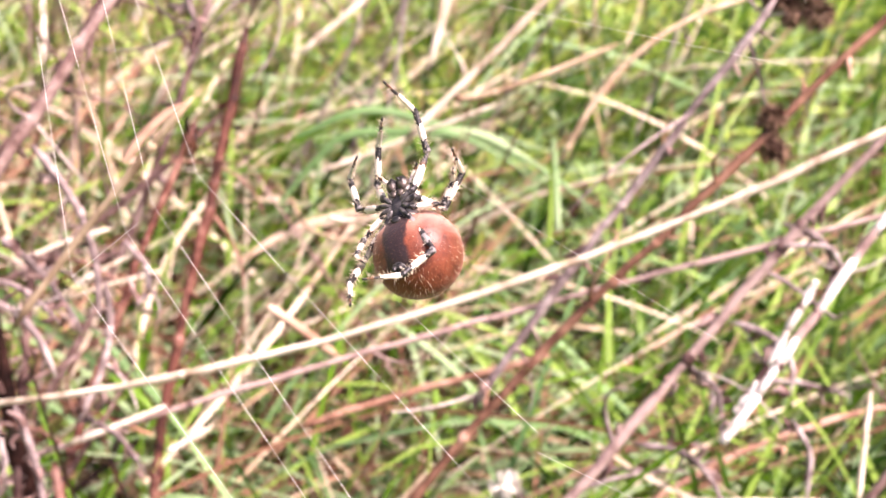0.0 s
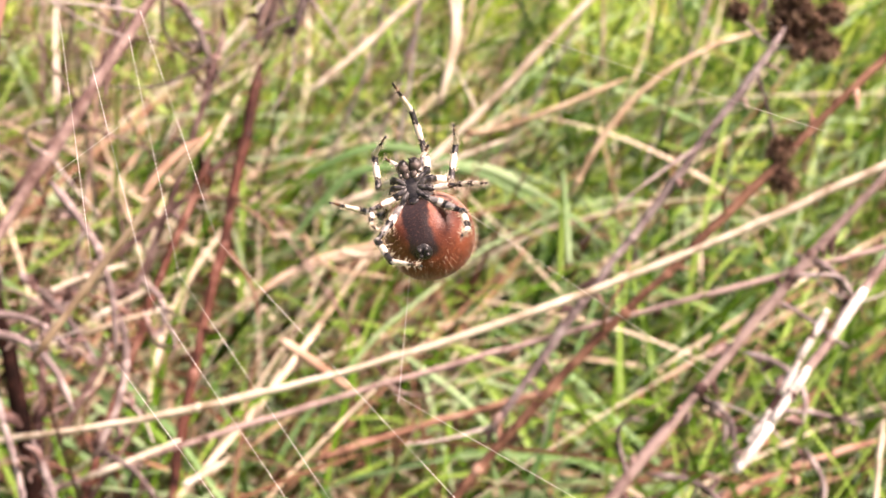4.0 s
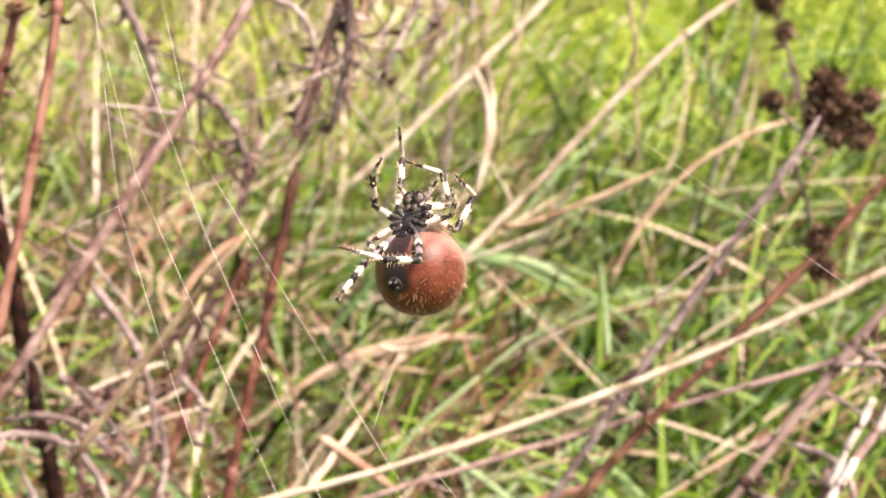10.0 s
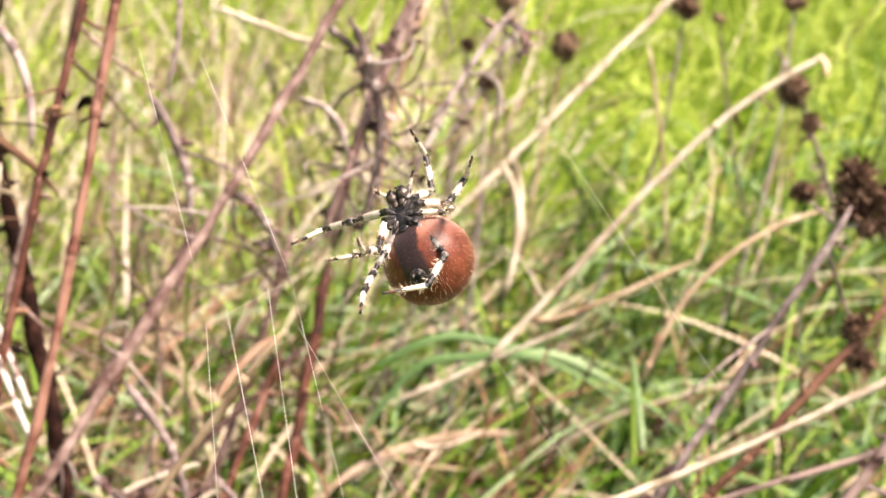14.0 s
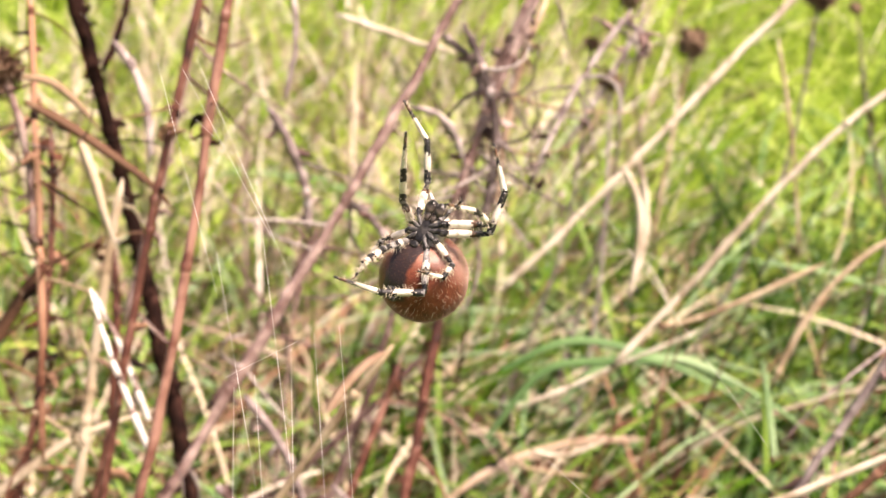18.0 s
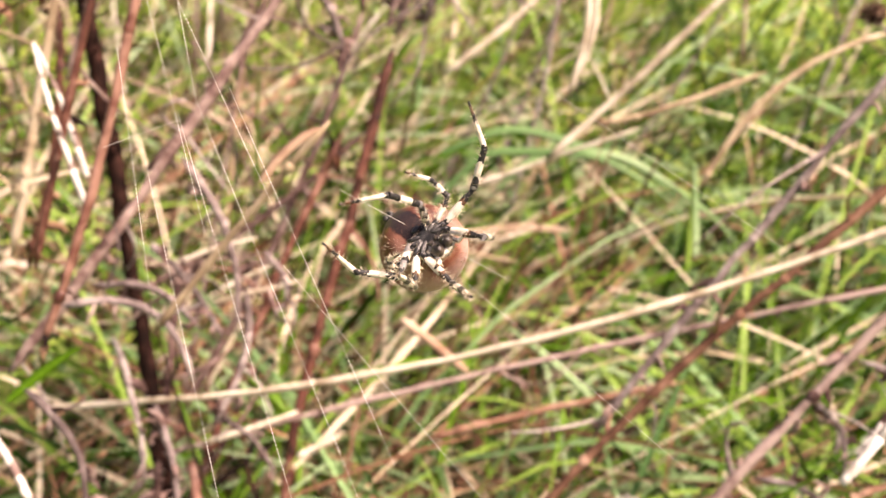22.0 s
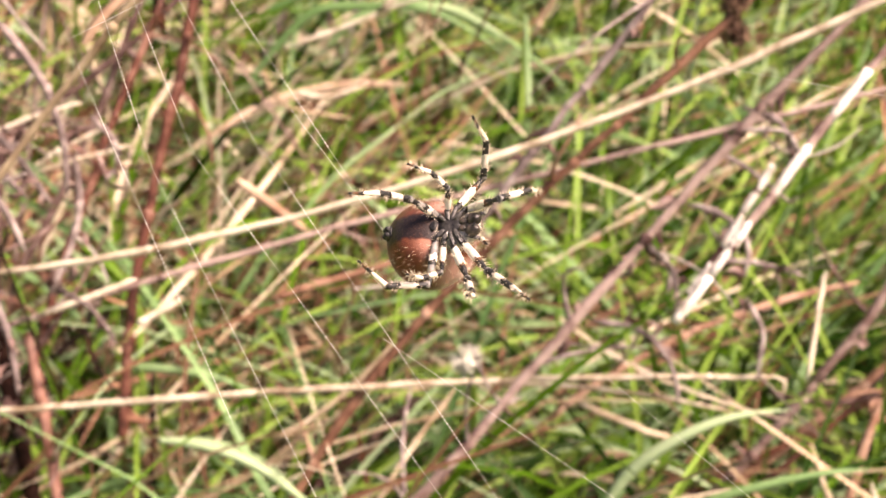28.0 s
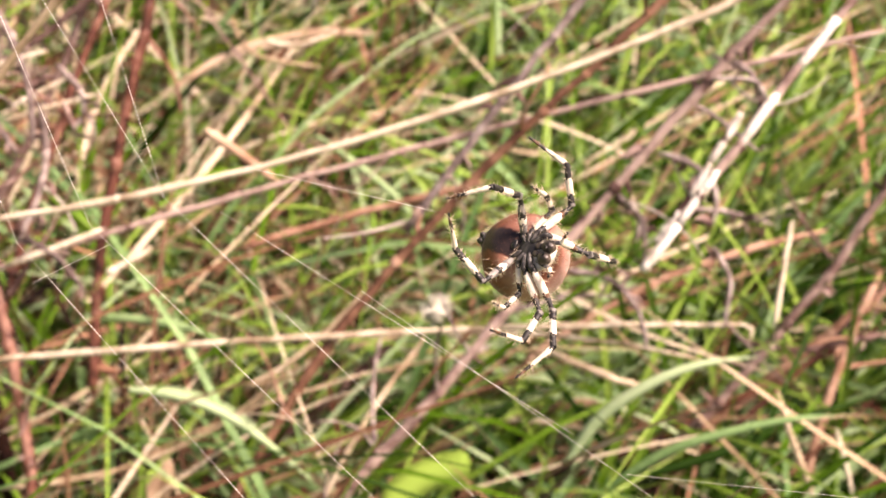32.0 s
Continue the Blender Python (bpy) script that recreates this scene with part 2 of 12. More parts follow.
def stem(name, points, r0, r1, material, label, category="stem", group="dead plants", knots=0, seed=1, sides=9, flakes=0):
    """One dry stem through a few points, slightly uneven, with swollen nodes and, on old ones, flakes of bark."""
    rng = random.Random(seed)
    length = sum((Vector(a) - Vector(b)).length for a, b in zip(points, points[1:]))
    n = max(10, int(length / 0.006))
    line = [q + Vector((rng.gauss(0, 1), rng.gauss(0, 1), rng.gauss(0, 1))) * r0 * 0.14 for q in spline(points, n)]
    v, f = tube(line, lambda u: (r0 + (r1 - r0) * u) * (1 + 0.1 * math.sin(u * 23 + seed)) * min(1.0, 0.35 + length * u / 0.004, 0.25 + length * (1 - u) / 0.005), sides, 0.22, rng)
    ob = tagged(link_mesh(name, v, f, material), label, category, group)
    for _ in range(knots):
        k = rng.randrange(1, n - 2)
        u = k / (n - 1)
        r = (r0 + (r1 - r0) * u) * rng.uniform(1.08, 1.28)
        along = (line[k + 1] - line[k]).normalized() * r
        v, f = tube([line[k] - along * 1.4, line[k] - along * 0.5, line[k] + along * 0.5, line[k] + along * 1.3], lambda w: r * (0.62 + 0.42 * math.sin(math.pi * w)), 8, 0.2, rng)
        link_mesh("node", v, f, material, ob)
    k = 0
    while flakes and k < n - 2:
        m = min(n - 1, k + rng.choice((1, 1, 2, 2, 3)))
        r = (r0 + (r1 - r0) * k / (n - 1)) * rng.uniform(1.0, 1.2)
        side = Vector((rng.uniform(-0.6, 0.6), -1.0, rng.uniform(0.0, 0.8))).normalized()
        part_line = spline([q + side * r * rng.uniform(0.1, 0.3) for q in line[k:m + 1]], 6)
        v, f = tube(part_line, lambda w: r * (0.74 + 0.22 * math.sin(math.pi * (0.12 + 0.76 * w))), 9, 0.3, rng)
        link_mesh("bark_flake", v, f, WHITE_BARK, ob, label="whitish peeling bark")
        k = m + (1 if rng.random() < 0.3 else 0)
    return ob, line


def twig(parent, start, aim, r, material, rng, curl=0.5, name="side_twig", n=12):
    """A curled withered side shoot on a stem."""
    q, d = Vector(start), Vector(aim)
    step = d.length / n
    d.normalize()
    axis = Vector((rng.gauss(0, 1), rng.gauss(0, 1), rng.gauss(0, 1))).normalized()
    line = [q.copy()]
    for k in range(n):
        d = (Matrix.Rotation(curl * (0.6 + 0.8 * k / n) / n * 2, 3, axis) @ d + Vector((0, 0, -0.06 * k / n))).normalized()
        q = q + d * step
        line.append(q.copy())
    v, f = tube(line, lambda u: r * (1 - 0.6 * u), 6, 0.2, rng)
    return link_mesh(name, v, f, material, parent)


def leaf(name, points, width, material, label, facing=(0, -0.6, 0.8), category="grass blade", group="grass blades", blunt=False, parent=None, n=22, fold=0.3):
    line = spline(points, n)
    shape = (lambda u: width * min(1, 0.35 + 5 * u, 3 * (1 - u) + 0.25)) if blunt else (lambda u: width * max(0.06, min(1, 0.5 + 2.5 * u) * (1 - u ** 3)))
    v, f = ribbon(line, shape, Vector(facing), fold, 0.0003)
    if parent is not None:
        return link_mesh(name, v, f, material, parent, label=label)
    return tagged(link_mesh(name, v, f, material), label, category, group)


def seed_head(name, centre, r, rng, label, parent, count=70):
    """A withered flower head: a lumpy core under a woolly coat of fine curled bracts."""
    r = r * 1.08
    core = bmesh.new()
    bmesh.ops.create_icosphere(core, subdivisions=3, radius=r * 0.7)
    for v in core.verts:
        v.co *= 0.85 + 0.5 * noise.noise(v.co * (1.6 / r) + Vector(centre) * 90) + rng.uniform(-0.06, 0.06)
    me = bpy.data.meshes.new(name)
    core.to_mesh(me)
    core.free()
    me.materials.append(SEED)
    head = new(name, me)
    head.matrix_basis = Matrix.Translation(centre) @ Euler((rng.uniform(-0.5, 0.5), rng.uniform(-0.5, 0.5), 0)).to_matrix().to_4x4() @ Matrix.Diagonal((rng.uniform(0.85, 1.15), rng.uniform(0.85, 1.15), rng.uniform(0.75, 1.25), 1))
    head.parent = parent
    head["label"] = label
    verts, faces = [], []
    for k in range(count * 4):
        d = Vector((rng.gauss(0, 1), rng.gauss(0, 1), rng.gauss(0, 1))).normalized()
        side = d.orthogonal().normalized()
        side = Matrix.Rotation(rng.uniform(0, 6.28), 3, d) @ side
        line = [d * (r * 0.55), d * (r * 0.8) + side * r * 0.08, d * (r * rng.uniform(0.85, 1.06)) + side * r * rng.uniform(0, 0.3)]
        v, f = ribbon(line, lambda u: r * (0.22 if k < count else 0.07) * (1.1 - u), side, 0.2, r * 0.015)
        if k < count // 2:
            link_mesh("bract", v, f, SEED, head)
            continue
        o = len(verts)
        verts += v
        faces += [tuple(o + i for i in fc) for fc in f]
    wool = link_mesh("wool", verts, faces, SEED, head)
    wool["kind"] = "stuff"
    return head


def sward(name, count, area, length, width, material, seed, label, rise=(4, 28), curl=(25, 120), lean=(0.0, 0.0), keep=None, segments=7, category="grass", base=(0.0, 0.0), clump=0.6, single="", group=""):
    """Many slender arching blades, partly gathered in tussocks; lean is a heading in radians and how many follow it."""
    rng = np.random.default_rng(seed)
    x0, x1, y0, y1 = area
    x, y = rng.uniform(x0, x1, count), rng.uniform(y0, y1, count)
    nests = max(1, count // 34)
    nx, ny = rng.uniform(x0, x1, nests), rng.uniform(y0, y1, nests)
    which = rng.integers(0, nests, count)
    grouped = rng.random(count) < clump
    x = np.where(grouped, nx[which] + rng.normal(0, 0.008, count), x)
    y = np.where(grouped, ny[which] + rng.normal(0, 0.008, count), y)
    x = x * (1 + np.maximum(0, y - 0.45) * 0.9)
    if keep:
        ok = np.array([rng.random() < keep(a, b) for a, b in zip(x, y)])
        x, y = x[ok], y[ok]
    n = len(x)
    size, w = rng.uniform(*length, n), rng.uniform(*width, n)
    turn = rng.uniform(0, 2 * math.pi, n)
    turn = np.where(rng.random(n) < lean[1], lean[0] + rng.normal(0, 0.5, n), turn)
    th0, bend = np.radians(rng.uniform(*rise, n)), np.radians(rng.uniform(*curl, n))
    sway, roll = rng.normal(0, 0.35, n), rng.normal(0, 0.6, n)
    m = segments
    u = np.linspace(0, 1, m + 1)
    p = np.zeros((n, m + 1, 3))
    p[:, 0] = np.stack([x, y, rng.uniform(base[0], base[1], n) - 0.003], 1)
    rings = np.zeros((n, m + 1, 3, 3))
    for k in range(m + 1):
        th = th0 + bend * u[k] ** 1.5
        a = turn + sway * u[k]
        d = np.stack([np.sin(th) * np.cos(a), np.sin(th) * np.sin(a), np.cos(th)], 1)
        if k:
            p[:, k] = p[:, k - 1] + d * (size / m)[:, None]
            p[:, k, 2] = np.maximum(p[:, k, 2], 0.004)
        s = np.stack([-np.sin(a), np.cos(a), np.zeros(n)], 1)
        up = np.cross(d, s)
        s = s * np.cos(roll)[:, None] + up * np.sin(roll)[:, None]
        up = np.cross(d, s)
        ww = (w * 0.5 * max(0.05, min(1.0, 0.55 + 1.4 * u[k]) * (1 - u[k] ** 3)))[:, None]
        rings[:, k, 0], rings[:, k, 1], rings[:, k, 2] = p[:, k] - s * ww, p[:, k] - up * ww * 0.4, p[:, k] + s * ww
    quads = []
    for k in range(m):
        q = 3 * k
        quads += [(q, q + 1, q + 4, q + 3), (q + 1, q + 2, q + 5, q + 4)]
    if single:
        for k in range(n):
            tagged(link_mesh(single, rings[k].reshape(-1, 3).tolist(), quads, material), label, category, group)
        return
    faces = (np.array(quads)[None] + (np.arange(n) * 3 * (m + 1))[:, None, None]).reshape(-1, 4)
    tagged(link_mesh(name, rings.reshape(-1, 3).tolist(), faces.tolist(), material), label, category, "", "stuff")


# ---- ground ----
def ground():
    rng = random.Random(5)
    verts, faces = [], []
    xs = [-60, -20, -6, -2.5] + [-1.2 + 0.06 * k for k in range(41)] + [2.5, 6, 20, 60]
    ys = [-60, -20, -6, -2, -0.7] + [-0.3 + 0.06 * k for k in range(45)] + [3.2, 5, 9, 20, 60, 120]
    for y in ys:
        for x in xs:
            verts.append((x, y, 0.012 * noise.noise(Vector((x * 5, y * 5, 0))) + rng.uniform(-0.003, 0.003)))
    w = len(xs)
    for j in range(len(ys) - 1):
        for i in range(w - 1):
            faces.append((j * w + i, j * w + i + 1, (j + 1) * w + i + 1, (j + 1) * w + i))
    ob = link_mesh("ground", verts, faces, SOIL)
    tagged(ob, "dark soil, brown litter and short turf under the grass", "ground", kind="structure")


ground()


# ---- stems and blades, placed one by one ----


def withered_twigs(parent, line, count, length, r, material, seed):
    """Curled side shoots along a stem."""
    rng = random.Random(seed * 7 + 3)
    for _ in range(count):
        k = rng.randrange(1, len(line) - 1)
        ahead = (line[k + 1] - line[k - 1]).normalized()
        side = ahead.cross(Vector((rng.gauss(0, 0.5), -1, rng.gauss(0, 0.5)))).normalized() * rng.choice((-1, 1))
        twig(parent, line[k], (ahead * rng.uniform(0.2, 0.9) + side) * length * rng.uniform(0.5, 1.3) * 0.8, r * rng.uniform(0.6, 1.0), material, rng, rng.uniform(-1.6, 1.6))



def leaf_shreds(parent, line, count, size, material, seed, reach=1.0):
    """Crumpled scraps of dead leaf clinging along a stem, as one part."""
    rng = random.Random(seed * 13 + 5)
    verts, faces = [], []
    for _ in range(count):
        k = rng.randrange(1, len(line) - 1)
        q = line[k] + (line[k + 1] - line[k]) * rng.random()
        d = Vector((rng.gauss(0, 1), rng.gauss(0, 1), rng.gauss(0, 1) - 0.3)).normalized()
        h = size * rng.uniform(0.5, 1.4)
        pts = [q]
        for _ in range(4):
            d = (d + Vector((rng.gauss(0, 0.45), rng.gauss(0, 0.45), rng.gauss(0, 0.45) - 0.15))).normalized()
            q = q + d * (h / 4 * reach)
            pts.append(q)
        w = h * rng.uniform(0.12, 0.34)
        v, f = ribbon(pts, lambda u: w * (0.35 + math.sin(math.pi * min(1.0, u + 0.12))), Vector((rng.gauss(0, 1), -1, rng.gauss(0, 1))), rng.uniform(-0.8, 0.8), 0.00008)
        o = len(verts)
        verts += v
        faces += [tuple(o + i for i in fc) for fc in f]
    ob = link_mesh("dead_foliage", verts, faces, material, parent)
    ob["kind"] = "stuff"
    return ob


def white_flower(centre, r):
    """A ragged white bloom: a ball of small crumpled petals."""
    rng = random.Random(8)
    core = bmesh.new()
    bmesh.ops.create_icosphere(core, subdivisions=2, radius=r * 0.5)
    me = bpy.data.meshes.new("flower")
    core.to_mesh(me)
    core.free()
    me.materials.append(PETAL)
    head = new("flower", me)
    head.location = centre
    for _ in range(46):
        d = (Vector((rng.gauss(0, 1), rng.gauss(0, 1), rng.gauss(0, 1))) + Vector((0, -0.6, 0.6))).normalized()
        e = d.orthogonal().normalized()
        line = [d * r * 0.4, d * r * 0.75 + e * r * 0.1, d * r * rng.uniform(0.85, 1.1) + e * r * 0.3]
        v, f = ribbon(line, lambda u: r * 0.55 * (1.1 - 0.5 * u), e, 0.3, 0.0002)
        link_mesh("petal", v, f, PETAL, head)
    line = [Vector((0, 0, 0)), Vector((0.004, 0.01, -0.04)), Vector((0.0, 0.02, -centre[2] * 0.98))]
    v, f = tube(spline(line, 10), lambda u: 0.0011, 7, 0.1, rng)
    link_mesh("stalk", v, f, GRASS, head)
    tagged(head, "small ragged white flower among the grass", "flower")


stem_ob, stem_line = stem("straw_stalk", [(-0.1111, 0.2275, 0.1730), (-0.0521, 0.2227, 0.1886), (0.0065, 0.2259, 0.2061), (0.0635, 0.2330, 0.2277), (0.1179, 0.2397, 0.2553)], 0.00082, 0.00080, PALE_STALK, "long pale straw stalk leaning across the grass", "straw", "straw stalks", 1, 1, flakes=0)
stem_ob, stem_line = stem("dead_weed", [(-0.0881, 0.2392, 0.1494), (-0.0348, 0.2458, 0.1673), (0.0192, 0.2508, 0.1841), (0.0736, 0.2545, 0.2007), (0.1278, 0.2573, 0.2176)], 0.00074, 0.00068, PURPLE_STEM, "thin pinkish brown dry stem leaning through the grass", "dead plant", "dead plants", 4, 2, flakes=0)
withered_twigs(stem_ob, stem_line, 3, 0.02, 0.00041, PURPLE_STEM, 2)
leaf_shreds(stem_ob, stem_line, 12, 0.0055, PURPLE_STEM, 2)
stem_ob, stem_line = stem("dead_weed", [(-0.0230, 0.1991, 0.1117), (0.0039, 0.2228, 0.1510), (0.0366, 0.2376, 0.1897), (0.0720, 0.2489, 0.2276), (0.1075, 0.2622, 0.2645)], 0.00130, 0.00092, RUST_STEM, "slanting reddish brown dry stem", "dead plant", "dead plants", 4, 3, flakes=0)
withered_twigs(stem_ob, stem_line, 3, 0.025, 0.00072, RUST_STEM, 3)
leaf_shreds(stem_ob, stem_line, 14, 0.0055, RUST_STEM, 3)
stem_ob, stem_line = stem("dead_weed", [(-0.0008, 0.1897, 0.1185), (0.0289, 0.2072, 0.1505), (0.0571, 0.2234, 0.1843), (0.0852, 0.2379, 0.2189), (0.1148, 0.2505, 0.2531)], 0.00139, 0.00102, PURPLE_STEM, "stout greyish purple dry stem with withered side shoots", "dead plant", "dead plants", 6, 4, flakes=0)
withered_twigs(stem_ob, stem_line, 10, 0.03, 0.00076, GREY_TWIG, 4)
leaf_shreds(stem_ob, stem_line, 26, 0.0055, PURPLE_STEM, 4)
stem_ob, stem_line = stem("dead_weed", [(0.0874, 0.2206, 0.1009), (0.1028, 0.2272, 0.1216), (0.1172, 0.2349, 0.1426), (0.1306, 0.2437, 0.1639), (0.1431, 0.2537, 0.1855)], 0.00148, 0.00111, PURPLE_STEM, "slanting purple brown dry stem", "dead plant", "dead plants", 4, 5, flakes=0)
withered_twigs(stem_ob, stem_line, 4, 0.03, 0.00081, PURPLE_STEM, 5)
leaf_shreds(stem_ob, stem_line, 14, 0.0055, PURPLE_STEM, 5)
stem_ob, stem_line = stem("dead_weed", [(0.0949, 0.2304, 0.0972), (0.1150, 0.2398, 0.1091), (0.1348, 0.2495, 0.1213), (0.1541, 0.2596, 0.1339), (0.1730, 0.2699, 0.1468)], 0.00171, 0.00132, RUST_STEM, "leaning red brown dry stem", "dead plant", "dead plants", 3, 6, flakes=0)
withered_twigs(stem_ob, stem_line, 2, 0.03, 0.00094, RUST_STEM, 6)
leaf_shreds(stem_ob, stem_line, 12, 0.0055, RUST_STEM, 6)
stem_ob, stem_line = stem("old_weed", [(0.0681, 0.2036, 0.1911), (0.0811, 0.2134, 0.2073), (0.0940, 0.2236, 0.2233), (0.1075, 0.2338, 0.2388), (0.1223, 0.2433, 0.2534)], 0.00105, 0.00090, PURPLE_STEM, "old stalk with flaking white bark", "dead plant", "dead plants", 3, 7, flakes=46)
stem_ob, stem_line = stem("old_weed", [(0.0718, 0.2111, 0.1921), (0.0800, 0.2187, 0.2011), (0.0894, 0.2296, 0.2136)], 0.00078, 0.00083, PURPLE_STEM, "thin strip of peeling whitish bark beside a stalk", "dead plant", "dead plants", 1, 8, flakes=16)
stem_ob, stem_line = stem("straw_stalk", [(-0.0871, 0.2186, 0.1418), (-0.0407, 0.2196, 0.1470), (0.0058, 0.2203, 0.1519), (0.0524, 0.2203, 0.1561), (0.0991, 0.2192, 0.1591)], 0.00086, 0.00070, PALE_STALK, "pale straw stalk lying level on the grass", "straw", "straw stalks", 2, 9, flakes=0)
stem_ob, stem_line = stem("straw_stalk", [(0.0268, 0.2234, 0.1499), (0.0433, 0.2229, 0.1508), (0.0598, 0.2217, 0.1509), (0.0761, 0.2196, 0.1502), (0.0923, 0.2168, 0.1486)], 0.00066, 0.00051, PALE_STALK, "pale straw stalk lying across the grass", "straw", "straw stalks", 1, 10, flakes=0)
stem_ob, stem_line = stem("straw_stalk", [(0.0988, 0.2194, 0.1593), (0.1015, 0.2181, 0.1582), (0.1009, 0.2159, 0.1557)], 0.00070, 0.00050, PALE_STALK, "hooked end of a pale straw stalk", "straw", "straw stalks", 0, 11, flakes=0)
stem_ob, stem_line = stem("straw_stalk", [(0.0002, 0.1955, 0.1174), (0.0051, 0.2028, 0.1257), (0.0108, 0.2098, 0.1337), (0.0173, 0.2164, 0.1415), (0.0245, 0.2228, 0.1489)], 0.00072, 0.00072, DRY_STALK, "pale dry stalk leaning in the grass", "straw", "straw stalks", 1, 12, flakes=0)
stem_ob, stem_line = stem("straw_stalk", [(-0.0195, 0.2187, 0.1332), (-0.0114, 0.2216, 0.1371), (-0.0039, 0.2251, 0.1415), (0.0028, 0.2293, 0.1466), (0.0088, 0.2341, 0.1523)], 0.00083, 0.00062, DRY_STALK, "thin straw stalk in the grass", "straw", "straw stalks", 1, 13, flakes=0)
stem_ob, stem_line = stem("straw_stalk", [(0.0548, 0.2231, 0.1447), (0.0674, 0.2190, 0.1413), (0.0799, 0.2158, 0.1390)], 0.00104, 0.00083, DRY_STALK, "short piece of pale straw lying in the grass", "straw", "straw stalks", 0, 14, flakes=0)
stem_ob, stem_line = stem("straw_stalk", [(-0.0815, 0.2101, 0.1037), (-0.0596, 0.2114, 0.1071), (-0.0399, 0.2150, 0.1127), (-0.0224, 0.2210, 0.1207), (-0.0071, 0.2292, 0.1309)], 0.00075, 0.00064, DRY_STALK, "thin straw stalk bent in the grass", "straw", "straw stalks", 1, 15, flakes=0)
stem_ob, stem_line = stem("straw_stalk", [(0.1069, 0.2184, 0.1590), (0.1092, 0.2293, 0.1709), (0.1106, 0.2357, 0.1779)], 0.00070, 0.00060, PALE_STALK, "short pale upright straw stalk", "straw", "straw stalks", 0, 16, flakes=0)
stem_ob, stem_line = stem("straw_stalk", [(0.1205, 0.1967, 0.1221), (0.1147, 0.2072, 0.1329), (0.1110, 0.2149, 0.1408)], 0.00083, 0.00073, DRY_STALK, "short straw stalk in the grass", "straw", "straw stalks", 0, 17, flakes=0)
stem_ob, stem_line = stem("dead_weed", [(-0.0366, 0.3010, 0.2348), (-0.0429, 0.2824, 0.2065), (-0.0503, 0.2638, 0.1785), (-0.0563, 0.2448, 0.1504), (-0.0581, 0.2250, 0.1222)], 0.00131, 0.00131, RED_STEM, "upright red brown stem with small nodes", "dead plant", "dead plants", 6, 18, flakes=0)
withered_twigs(stem_ob, stem_line, 5, 0.02, 0.00072, RED_STEM, 18)
leaf_shreds(stem_ob, stem_line, 18, 0.0055, LITTER, 18)
stem_ob, stem_line = stem("dead_weed", [(-0.0025, 0.3299, 0.3105), (-0.0125, 0.3205, 0.2948), (-0.0215, 0.3111, 0.2786), (-0.0294, 0.3016, 0.2621), (-0.0363, 0.2921, 0.2451)], 0.00114, 0.00103, PURPLE_STEM, "upper part of an upright brown stem with curled dead leaves", "dead plant", "dead plants", 5, 19, flakes=0)
withered_twigs(stem_ob, stem_line, 10, 0.03, 0.00063, GREY_TWIG, 19)
leaf_shreds(stem_ob, stem_line, 26, 0.0055, PURPLE_STEM, 19)
stem_ob, stem_line = stem("dead_weed", [(-0.1183, 0.3003, 0.3196), (-0.1115, 0.2919, 0.2626), (-0.1028, 0.2741, 0.2099), (-0.0934, 0.2513, 0.1593), (-0.0847, 0.2284, 0.1086), (-0.0825, 0.2150, 0.0550), (-0.0810, 0.2090, -0.0040)], 0.00167, 0.00268, DARK_STEM, "upright dark brown nearly black stem with a fork", "dead plant", "dead plants", 5, 20, flakes=0)
withered_twigs(stem_ob, stem_line, 4, 0.015, 0.00058, DARK_STEM, 20)
leaf_shreds(stem_ob, stem_line, 380, 0.0045, DARK_STEM, 20, 0.8)
leaf_shreds(stem_ob, stem_line[len(stem_line) // 2:], 70, 0.008, PURPLE_STEM, 21)
stem_ob, stem_line = stem("dead_weed", [(-0.1115, 0.2928, 0.2920), (-0.1092, 0.2952, 0.2962), (-0.1072, 0.2977, 0.3007), (-0.1056, 0.3003, 0.3052), (-0.1044, 0.3028, 0.3099)], 0.00087, 0.00065, DARK_STEM, "thin upper fork of a dark brown stem", "dead plant", "dead plants", 1, 21, flakes=0)
stem_ob, stem_line = stem("dead_weed", [(-0.0653, 0.2534, 0.3251), (-0.0709, 0.2392, 0.2980), (-0.0767, 0.2250, 0.2710), (-0.0834, 0.2107, 0.2442), (-0.0921, 0.1963, 0.2179)], 0.00100, 0.00100, RED_STEM, "upright glossy red brown stem", "dead plant", "dead plants", 4, 22, flakes=0)
withered_twigs(stem_ob, stem_line, 2, 0.02, 0.00055, RED_STEM, 22)
leaf_shreds(stem_ob, stem_line, 12, 0.0055, LITTER, 22)
stem_ob, stem_line = stem("dead_weed", [(-0.0754, 0.2657, 0.3191), (-0.0822, 0.2530, 0.2954), (-0.0885, 0.2402, 0.2717), (-0.0942, 0.2275, 0.2477), (-0.0994, 0.2149, 0.2237)], 0.00087, 0.00096, RED_STEM, "thin upright red brown stem", "dead plant", "dead plants", 3, 23, flakes=0)
withered_twigs(stem_ob, stem_line, 2, 0.02, 0.00048, RED_STEM, 23)
leaf_shreds(stem_ob, stem_line, 12, 0.0055, LITTER, 23)
stem_ob, stem_line = stem("dead_weed", [(-0.1146, 0.2699, 0.3178), (-0.1140, 0.2591, 0.2957), (-0.1138, 0.2483, 0.2735), (-0.1139, 0.2374, 0.2514), (-0.1143, 0.2264, 0.2293)], 0.00070, 0.00080, LITTER, "upright brown withered stem with dead leaves", "dead plant", "dead plants", 4, 24, flakes=0)
withered_twigs(stem_ob, stem_line, 14, 0.03, 0.00038, LITTER, 24)
leaf_shreds(stem_ob, stem_line, 34, 0.0055, LITTER, 24)
